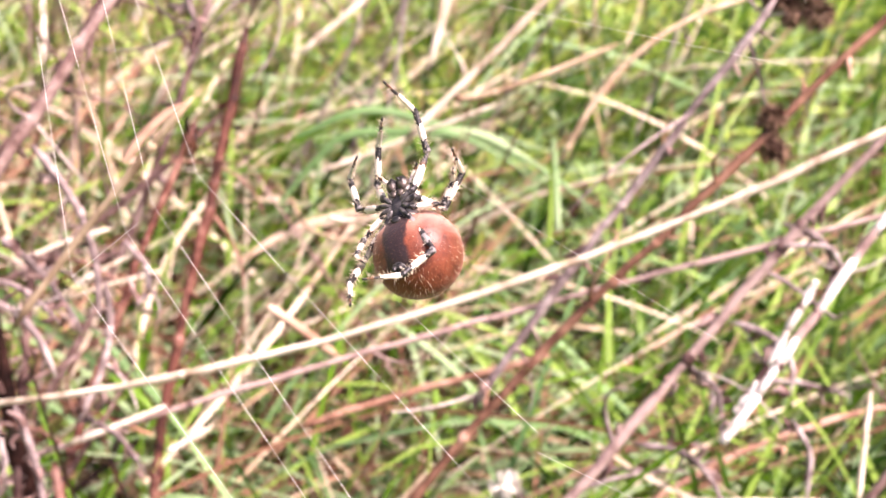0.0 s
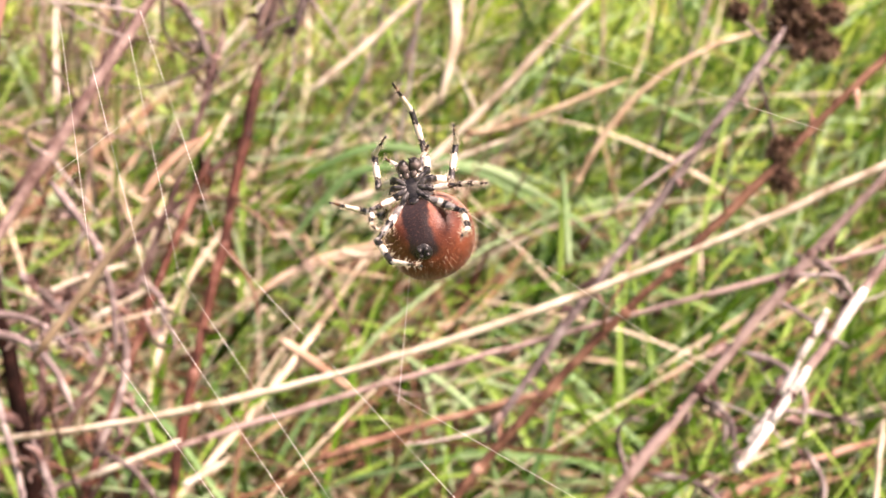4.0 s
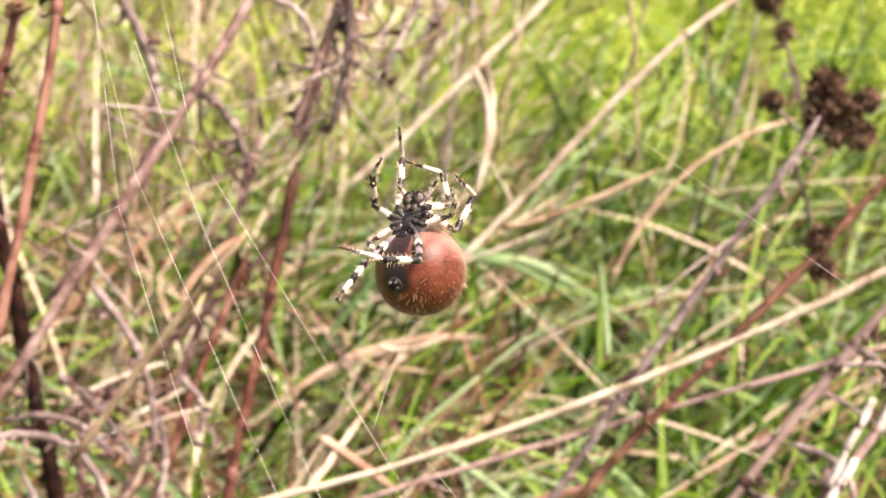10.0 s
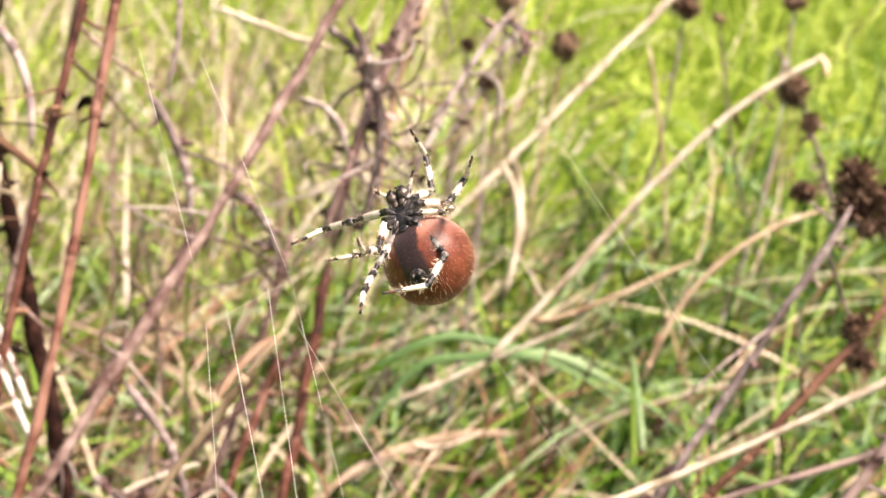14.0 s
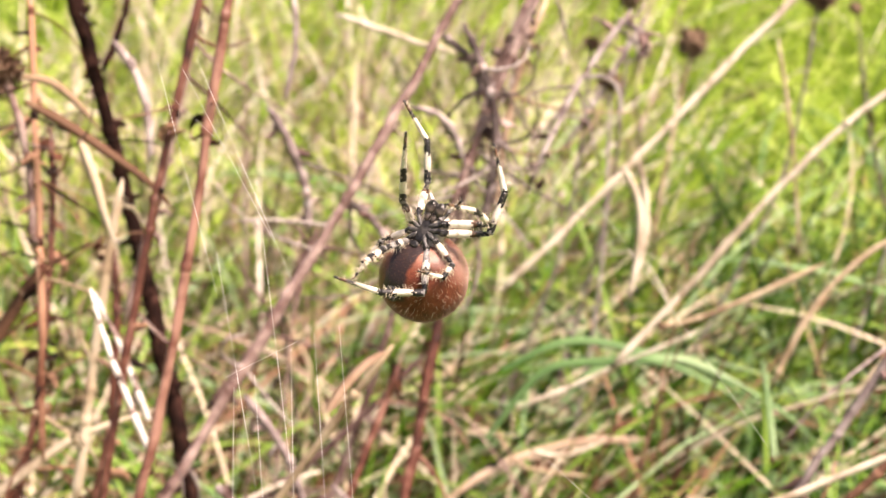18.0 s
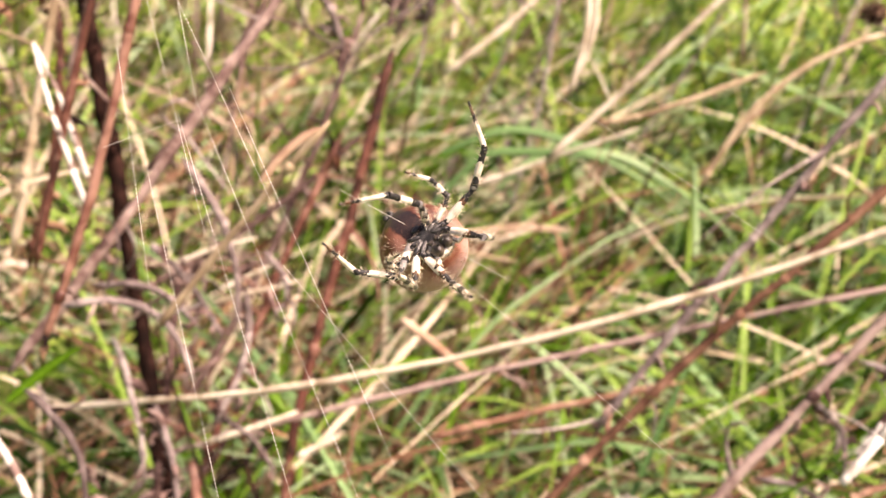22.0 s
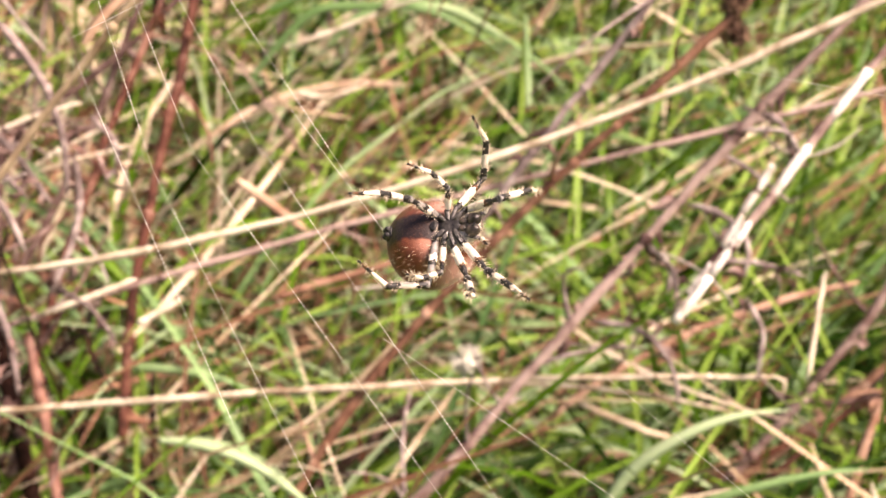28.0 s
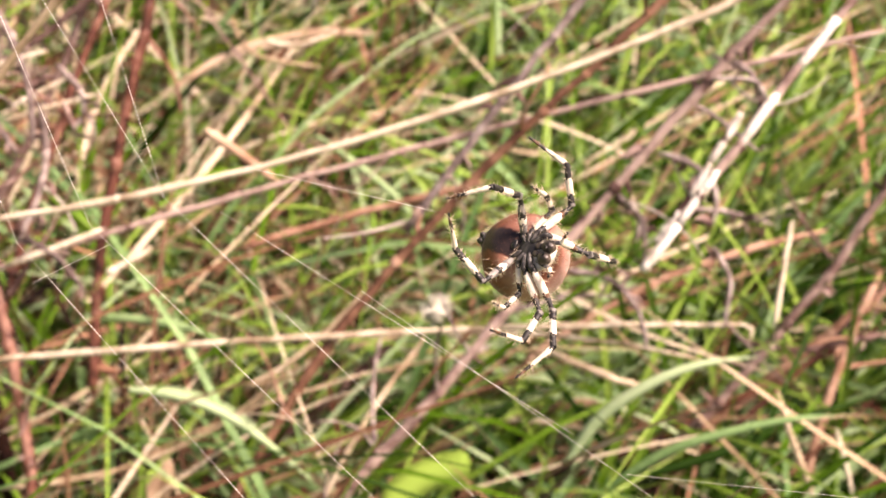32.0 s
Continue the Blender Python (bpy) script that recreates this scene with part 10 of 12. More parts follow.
    walk(JOINTS["L2"][2], [(0, pose(-0.002512, 0.003648, 0.005455, -155.9, -2.7, 85.6)),
        (1, pose(-0.002299, 0.003746, 0.005645, -158.7, -0.8, 78.9)),
        (2, pose(-0.001335, 0.004039, 0.006186, -157.6, 9.2, 66.6)),
        (3, pose(-0.001267, 0.003977, 0.006408, -155.9, 6.7, 64.5)),
        (4, pose(-0.001125, 0.003838, 0.006800, -151.9, 2.4, 60.3)),
        (5, pose(-0.001041, 0.003751, 0.006998, -149.3, 0.3, 58.0)),
        (6, pose(-0.001215, 0.001998, 0.008603, -150.9, -17.6, 107.4)),
        (7, pose(-0.002624, 0.001712, 0.007983, -154.5, -32.0, 130.9)),
        (8, pose(-0.002239, 0.003573, 0.006294, -147.0, -2.4, 98.2)),
        (9, pose(-0.001851, 0.004046, 0.005307, -166.9, 4.0, 61.0)),
        (10, pose(-0.001134, 0.004220, 0.005769, -167.9, 9.7, 48.5)),
        (11, pose(0.000835, 0.003933, 0.006757, -126.1, 18.9, 76.2)),
        (12, pose(0.001299, 0.003714, 0.006923, -146.5, 23.3, 18.7)),
        (13, pose(-0.001607, 0.003957, 0.006133, -148.0, 4.7, 79.8)),
        (14, pose(-0.000825, 0.002578, 0.008351, -132.2, -24.9, 106.0)),
        (15, pose(-0.000462, 0.003004, 0.008072, -140.1, -4.7, 53.6)),
        (16, pose(0.000504, 0.003388, 0.007668, -110.1, 7.9, -11.3)),
        (17, pose(0.001115, 0.003374, 0.007509, -81.5, 18.2, -16.0)),
        (18, pose(0.001022, 0.004077, 0.006331, -103.5, 13.7, -17.5)),
        (18.5, pose(-0.001580, 0.003138, 0.007561, -85.3, -19.1, 5.5)),
        (19, pose(-0.002927, 0.000218, 0.008166, -51.4, -35.7, -2.0)),
        (20, pose(0.000570, 0.000638, 0.009179, -26.4, -3.1, 2.7)),
        (21, pose(-0.002155, 0.002412, 0.007881, -57.2, -23.7, 3.9)),
        (22, pose(-0.001542, 0.003249, 0.007453, -45.4, -18.2, 7.3)),
        (23, pose(-0.001678, 0.001304, 0.008725, -15.0, -9.8, -0.2)),
        (24, pose(-0.001613, 0.002744, 0.007934, -45.6, -25.6, 12.6)),
        (25, pose(-0.001134, 0.001885, 0.008684, -36.8, -22.1, 8.1)),
        (26, pose(-0.001874, -0.001386, 0.008607, -33.8, -54.3, 0.2)),
        (27, pose(-0.001598, -0.000426, 0.008945, -39.0, -46.3, 7.9)),
        (28, pose(-0.001368, 0.001488, 0.008779, -44.7, -33.5, 14.3)),
        (29, pose(-0.001403, 0.002428, 0.008275, -47.4, -28.1, 15.1)),
        (30, pose(-0.000362, 0.003831, 0.007075, -105.9, -7.5, 24.6)),
        (30.5, pose(-0.000568, 0.002660, 0.008341, -67.6, -10.0, 6.0)),
        (31, pose(-0.001666, 0.001595, 0.008622, -34.5, -21.4, 4.2)),
        (32, pose(-0.003334, 0.001694, 0.007249, -124.8, -56.4, 81.5))])
    walk(JOINTS["L3"][0], [(0, pose(-0.001885, -0.000496, 0.000117, -8.0, -61.2, 3.3)),
        (1, pose(-0.001885, -0.000496, 0.000117, -9.4, -59.9, 1.7)),
        (2, pose(-0.001885, -0.000496, 0.000117, -6.1, -59.3, 3.8)),
        (3, pose(-0.001885, -0.000496, 0.000117, -7.1, -69.6, 8.8)),
        (4, pose(-0.001885, -0.000496, 0.000117, -73.4, -86.8, 81.6)),
        (5, pose(-0.001885, -0.000496, 0.000117, -156.0, -79.6, 167.5)),
        (6, pose(-0.001885, -0.000496, 0.000117, -167.9, -58.9, 177.5)),
        (7, pose(-0.001885, -0.000496, 0.000117, -160.3, -76.4, 170.6)),
        (8, pose(-0.001885, -0.000496, 0.000117, -5.0, -60.0, 4.8)),
        (9, pose(-0.001885, -0.000496, 0.000117, -9.7, -62.6, 2.8)),
        (10, pose(-0.001885, -0.000496, 0.000117, -24.1, -66.2, -4.3)),
        (11, pose(-0.001885, -0.000496, 0.000117, -12.9, -50.4, -4.2)),
        (11.333, pose(-0.001885, -0.000496, 0.000117, -12.6, -64.6, 2.1)),
        (11.667, pose(-0.001885, -0.000496, 0.000117, -115.2, -86.0, 116.0)),
        (12, pose(-0.001885, -0.000496, 0.000117, -163.7, -73.4, 170.6)),
        (13, pose(-0.001885, -0.000496, 0.000117, -20.8, -83.4, 30.8)),
        (14, pose(-0.001885, -0.000496, 0.000117, 1.7, -65.3, 11.3)),
        (15, pose(-0.001885, -0.000496, 0.000117, -3.3, -62.6, 18.9)),
        (16, pose(-0.001885, -0.000496, 0.000117, -13.8, -59.5, 30.1)),
        (17, pose(-0.001885, -0.000496, 0.000117, -17.6, -57.3, 29.9)),
        (17.5, pose(-0.001885, -0.000496, 0.000117, -18.4, -63.9, 41.0)),
        (18, pose(-0.001885, -0.000496, 0.000117, -18.3, -68.5, 47.2)),
        (18.5, pose(-0.001885, -0.000496, 0.000117, -165.6, -78.4, 160.3)),
        (19, pose(-0.001885, -0.000496, 0.000117, 173.3, -50.5, 155.7)),
        (19.5, pose(-0.001885, -0.000496, 0.000117, -172.0, -36.8, 178.0)),
        (20, pose(-0.001885, -0.000496, 0.000117, -153.3, -38.3, -158.6)),
        (20.333, pose(-0.001885, -0.000496, 0.000117, -159.2, -54.2, -168.3)),
        (20.667, pose(-0.001885, -0.000496, 0.000117, -141.9, -84.1, 148.3)),
        (21, pose(-0.001885, -0.000496, 0.000117, -20.3, -77.6, 13.0)),
        (21.5, pose(-0.001885, -0.000496, 0.000117, -87.9, -85.9, 77.6)),
        (22, pose(-0.001885, -0.000496, 0.000117, -163.9, -78.2, 150.8)),
        (22.5, pose(-0.001885, -0.000496, 0.000117, -174.6, -73.1, 149.2)),
        (23, pose(-0.001885, -0.000496, 0.000117, 176.8, -68.4, 145.2)),
        (23.5, pose(-0.001885, -0.000496, 0.000117, -177.6, -68.1, 154.5)),
        (24, pose(-0.001885, -0.000496, 0.000117, -171.4, -69.1, 163.4)),
        (25, pose(-0.001885, -0.000496, 0.000117, -162.5, -35.3, -170.0)),
        (25.5, pose(-0.001885, -0.000496, 0.000117, -176.6, -49.8, 169.1)),
        (26, pose(-0.001885, -0.000496, 0.000117, -178.8, -72.2, 144.4)),
        (27, pose(-0.001885, -0.000496, 0.000117, -159.2, -80.7, 137.8)),
        (28, pose(-0.001885, -0.000496, 0.000117, -18.1, -80.4, 20.4)),
        (29, pose(-0.001885, -0.000496, 0.000117, 0.8, -71.8, 14.4)),
        (29.5, pose(-0.001885, -0.000496, 0.000117, 1.2, -82.8, 28.7)),
        (30, pose(-0.001885, -0.000496, 0.000117, -144.2, -84.7, -172.0)),
        (30.5, pose(-0.001885, -0.000496, 0.000117, -51.3, -86.1, 57.6)),
        (31, pose(-0.001885, -0.000496, 0.000117, -41.2, -79.1, 10.0)),
        (32, pose(-0.001885, -0.000496, 0.000117, -15.1, -67.0, 2.1))])
    walk(JOINTS["L3"][1], [(0, pose(0.000000, 0.000000, 0.003032, -55.9, -29.6, 15.9)),
        (1, pose(0.000000, 0.000000, 0.003032, -32.5, -59.3, 18.8)),
        (2, pose(0.000000, 0.000000, 0.003032, -12.1, -77.1, 9.6)),
        (3, pose(0.000000, 0.000000, 0.003032, 11.8, -63.9, -7.3)),
        (4, pose(0.000000, 0.000000, 0.003032, 22.5, -36.0, -7.4)),
        (5, pose(0.000000, 0.000000, 0.003032, 26.4, -21.1, -5.0)),
        (6, pose(0.000000, 0.000000, 0.003032, -16.5, -32.3, 4.8)),
        (7, pose(0.000000, 0.000000, 0.003032, -7.5, -29.0, 2.0)),
        (8, pose(0.000000, 0.000000, 0.003032, -15.8, -67.4, 10.6)),
        (9, pose(0.000000, 0.000000, 0.003032, -73.3, -46.3, 35.3)),
        (10, pose(0.000000, 0.000000, 0.003032, 12.4, -73.2, -9.2)),
        (11, pose(0.000000, 0.000000, 0.003032, -38.5, -45.6, 16.7)),
        (11.333, pose(0.000000, 0.000000, 0.003032, -13.9, -56.4, 7.5)),
        (11.667, pose(0.000000, 0.000000, 0.003032, 45.6, -45.1, -19.8)),
        (12, pose(0.000000, 0.000000, 0.003032, 65.2, -32.4, -21.0)),
        (13, pose(0.000000, 0.000000, 0.003032, 105.2, -69.1, -84.0)),
        (14, pose(0.000000, 0.000000, 0.003032, 55.9, -67.6, -39.1)),
        (15, pose(0.000000, 0.000000, 0.003032, 23.6, -66.9, -15.7)),
        (16, pose(0.000000, 0.000000, 0.003032, -1.0, -48.7, 0.4)),
        (17, pose(0.000000, 0.000000, 0.003032, -0.3, -35.3, 0.1)),
        (17.5, pose(0.000000, 0.000000, 0.003032, 17.4, -49.0, -8.0)),
        (18, pose(0.000000, 0.000000, 0.003032, 46.5, -56.2, -25.8)),
        (18.5, pose(0.000000, 0.000000, 0.003032, 22.5, -30.7, -6.3)),
        (19, pose(0.000000, 0.000000, 0.003032, 5.9, 7.2, 0.4)),
        (19.5, pose(0.000000, 0.000000, 0.003032, -40.7, -26.1, 9.9)),
        (20, pose(0.000000, 0.000000, 0.003032, -63.0, -83.6, 57.4)),
        (20.333, pose(0.000000, 0.000000, 0.003032, -68.9, -64.0, 46.4)),
        (20.667, pose(0.000000, 0.000000, 0.003032, -28.3, -41.0, 10.8)),
        (21, pose(0.000000, 0.000000, 0.003032, 0.3, -33.6, -0.1)),
        (21.5, pose(0.000000, 0.000000, 0.003032, -21.9, -47.7, 9.8)),
        (22, pose(0.000000, 0.000000, 0.003032, -55.1, -55.7, 30.8)),
        (22.5, pose(0.000000, 0.000000, 0.003032, 15.3, -48.7, -6.9)),
        (23, pose(0.000000, 0.000000, 0.003032, 60.2, -26.0, -15.3)),
        (23.5, pose(0.000000, 0.000000, 0.003032, 49.2, -52.9, -25.7)),
        (24, pose(0.000000, 0.000000, 0.003032, 64.3, -79.5, -55.2)),
        (25, pose(0.000000, 0.000000, 0.003032, -9.3, -74.4, 7.1)),
        (25.5, pose(0.000000, 0.000000, 0.003032, -20.0, -43.4, 8.0)),
        (26, pose(0.000000, 0.000000, 0.003032, 11.5, -24.7, -2.5)),
        (27, pose(0.000000, 0.000000, 0.003032, 16.9, -39.6, -6.1)),
        (28, pose(0.000000, 0.000000, 0.003032, 45.2, -52.5, -23.2)),
        (29, pose(0.000000, 0.000000, 0.003032, 59.7, -47.5, -28.3)),
        (29.5, pose(0.000000, 0.000000, 0.003032, -3.3, -62.4, 2.0)),
        (30, pose(0.000000, 0.000000, 0.003032, -67.1, -51.6, 35.5)),
        (30.5, pose(0.000000, 0.000000, 0.003032, -43.6, -48.9, 20.6)),
        (31, pose(0.000000, 0.000000, 0.003032, -14.4, -48.7, 6.5)),
        (32, pose(0.000000, 0.000000, 0.003032, 7.5, -56.4, -4.0))])
    walk(JOINTS["L3"][2], [(0, pose(-0.001247, 0.001819, 0.004265, -83.8, -53.2, 89.0)),
        (1, pose(-0.002173, 0.000693, 0.004120, -108.7, -77.2, 118.8)),
        (2, pose(-0.002463, 0.000118, 0.003585, -125.3, -87.8, 131.9)),
        (3, pose(-0.002270, -0.000226, 0.004120, 31.2, -74.4, -18.9)),
        (4, pose(-0.001485, -0.000783, 0.004921, 30.1, -42.4, -11.5)),
        (5, pose(-0.000910, -0.001047, 0.005144, 29.5, -26.0, -7.8)),
        (6, pose(-0.001349, 0.000605, 0.005082, -5.3, -50.3, 9.4)),
        (7, pose(-0.001227, 0.000290, 0.005222, -12.5, -56.5, 8.5)),
        (8, pose(-0.002333, 0.000264, 0.003967, -30.1, -85.3, 41.6)),
        (9, pose(-0.001826, 0.001673, 0.003535, -78.1, -53.0, 74.6)),
        (10, pose(-0.002419, -0.000157, 0.003747, 99.5, -86.0, -93.9)),
        (11, pose(-0.001806, 0.001101, 0.004415, -126.5, -60.2, 132.5)),
        (11.333, pose(-0.002105, 0.000335, 0.004390, -96.1, -87.3, 108.8)),
        (11.667, pose(-0.001790, -0.001275, 0.004279, 35.2, -50.2, -26.2)),
        (12, pose(-0.001354, -0.001937, 0.003927, 25.7, -33.4, -22.3)),
        (13, pose(-0.002360, -0.000871, 0.002795, 82.0, -69.5, -63.6)),
        (14, pose(-0.002337, -0.000797, 0.003572, 112.1, -69.3, -80.1)),
        (15, pose(-0.002325, -0.000396, 0.003940, 122.0, -77.9, -106.8)),
        (16, pose(-0.001898, 0.000028, 0.004701, -31.7, -82.9, 24.2)),
        (17, pose(-0.001460, 0.000009, 0.005095, -19.9, -69.6, 9.9)),
        (17.5, pose(-0.001908, -0.000494, 0.004613, 134.8, -74.8, -132.7)),
        (18, pose(-0.002099, -0.001021, 0.004001, 146.6, -48.5, -113.0)),
        (18.5, pose(-0.001291, -0.000830, 0.005039, 57.4, -76.7, -64.1)),
        (19, pose(0.000315, -0.000257, 0.005526, -28.9, -25.7, 7.0)),
        (19.5, pose(-0.001113, 0.001480, 0.004751, -77.4, -41.0, 38.8)),
        (20, pose(-0.002511, 0.000252, 0.003161, -163.5, -66.7, 163.6)),
        (20.333, pose(-0.002271, 0.001035, 0.003431, -140.2, -55.0, 107.6)),
        (20.667, pose(-0.001658, 0.000903, 0.004712, -84.5, -51.5, 33.3)),
        (21, pose(-0.001397, -0.000013, 0.005138, -49.1, -53.3, 12.1)),
        (21.5, pose(-0.001869, 0.000633, 0.004610, -66.3, -51.1, 14.9)),
        (22, pose(-0.002088, 0.001168, 0.003847, -84.8, -53.7, 21.2)),
        (22.5, pose(-0.001899, -0.000439, 0.004641, -24.2, -64.9, -4.6)),
        (23, pose(-0.001108, -0.001972, 0.004159, 52.8, -46.5, -52.2)),
        (23.5, pose(-0.002014, -0.001156, 0.004028, 38.2, -59.8, -37.7)),
        (24, pose(-0.002485, -0.000416, 0.003232, 20.6, -68.6, -20.3)),
        (25, pose(-0.002434, 0.000110, 0.003703, -36.8, -38.5, -19.6)),
        (25.5, pose(-0.001736, 0.000627, 0.004758, -16.1, -28.3, 2.0)),
        (26, pose(-0.001055, -0.000458, 0.005282, 14.1, -55.5, -11.6)),
        (27, pose(-0.001611, -0.000566, 0.004895, 19.4, -65.0, -19.6)),
        (28, pose(-0.002004, -0.001092, 0.004117, 73.1, -68.0, -72.1)),
        (29, pose(-0.001864, -0.001472, 0.003894, 92.5, -57.2, -86.7)),
        (29.5, pose(-0.002240, 0.000068, 0.004199, -56.3, -85.0, 45.5)),
        (30, pose(-0.001979, 0.001448, 0.003643, -89.5, -55.2, 64.2)),
        (30.5, pose(-0.001903, 0.001147, 0.004236, -56.8, -58.9, 40.8)),
        (31, pose(-0.001899, 0.000413, 0.004647, -15.4, -68.0, 16.2)),
        (32, pose(-0.002105, -0.000183, 0.004418, -165.2, -80.9, 138.7))])
    walk(JOINTS["L4"][0], [(0, pose(-0.001349, -0.001491, 0.000117, 82.1, -63.8, -23.4)),
        (1, pose(-0.001349, -0.001491, 0.000117, 86.7, -64.7, -26.4)),
        (2, pose(-0.001349, -0.001491, 0.000117, 89.8, -65.1, -29.2)),
        (3, pose(-0.001349, -0.001491, 0.000117, 104.0, -65.0, -48.4)),
        (4, pose(-0.001349, -0.001491, 0.000117, 124.9, -60.0, -79.1)),
        (5, pose(-0.001349, -0.001491, 0.000117, 131.9, -55.7, -91.6)),
        (5.5, pose(-0.001349, -0.001491, 0.000117, 116.8, -62.9, -66.3)),
        (6, pose(-0.001349, -0.001491, 0.000117, 92.4, -65.3, -32.3)),
        (7, pose(-0.001349, -0.001491, 0.000117, 95.8, -63.4, -50.1)),
        (8, pose(-0.001349, -0.001491, 0.000117, 69.5, -60.2, -26.2)),
        (9, pose(-0.001349, -0.001491, 0.000117, 99.8, -65.2, -42.7)),
        (10, pose(-0.001349, -0.001491, 0.000117, 134.1, -62.5, -72.7)),
        (10.333, pose(-0.001349, -0.001491, 0.000117, 126.2, -62.0, -72.5)),
        (10.667, pose(-0.001349, -0.001491, 0.000117, 112.1, -61.0, -72.8)),
        (11, pose(-0.001349, -0.001491, 0.000117, 104.8, -60.5, -73.3)),
        (11.5, pose(-0.001349, -0.001491, 0.000117, 93.6, -62.7, -53.0)),
        (12, pose(-0.001349, -0.001491, 0.000117, 81.3, -62.8, -31.5)),
        (12.5, pose(-0.001349, -0.001491, 0.000117, 81.6, -63.3, -27.5)),
        (13, pose(-0.001349, -0.001491, 0.000117, 82.0, -63.8, -23.6)),
        (14, pose(-0.001349, -0.001491, 0.000117, 86.1, -65.1, -21.2)),
        (15, pose(-0.001349, -0.001491, 0.000117, 80.0, -68.8, -19.4)),
        (16, pose(-0.001349, -0.001491, 0.000117, 95.9, -79.0, -41.9)),
        (17, pose(-0.001349, -0.001491, 0.000117, 132.5, -79.5, -83.3)),
        (17.5, pose(-0.001349, -0.001491, 0.000117, 132.1, -79.8, -77.6)),
        (18, pose(-0.001349, -0.001491, 0.000117, 121.6, -78.8, -64.1)),
        (18.5, pose(-0.001349, -0.001491, 0.000117, 133.9, -53.2, -105.9)),
        (19, pose(-0.001349, -0.001491, 0.000117, 128.4, -33.8, -135.6)),
        (20, pose(-0.001349, -0.001491, 0.000117, 155.2, -18.2, -130.2)),
        (21, pose(-0.001349, -0.001491, 0.000117, 122.5, -26.4, -150.8)),
        (21.5, pose(-0.001349, -0.001491, 0.000117, 113.7, -35.8, -147.1)),
        (22, pose(-0.001349, -0.001491, 0.000117, 103.0, -44.7, -139.9)),
        (22.5, pose(-0.001349, -0.001491, 0.000117, 122.6, -35.0, -139.0)),
        (23, pose(-0.001349, -0.001491, 0.000117, 139.6, -28.9, -132.6)),
        (24, pose(-0.001349, -0.001491, 0.000117, 80.7, -58.0, -88.2)),
        (25, pose(-0.001349, -0.001491, 0.000117, 115.7, -57.6, -87.4)),
        (26, pose(-0.001349, -0.001491, 0.000117, 146.4, -32.3, -124.1)),
        (27, pose(-0.001349, -0.001491, 0.000117, 133.1, -41.9, -119.8)),
        (28, pose(-0.001349, -0.001491, 0.000117, 97.5, -56.2, -97.2)),
        (29, pose(-0.001349, -0.001491, 0.000117, 70.4, -58.6, -75.6)),
        (29.5, pose(-0.001349, -0.001491, 0.000117, 114.4, -57.2, -89.0)),
        (30, pose(-0.001349, -0.001491, 0.000117, 152.7, -51.9, -95.8)),
        (31, pose(-0.001349, -0.001491, 0.000117, 158.7, -35.2, -114.2)),
        (32, pose(-0.001349, -0.001491, 0.000117, 138.2, -30.9, -131.4))])
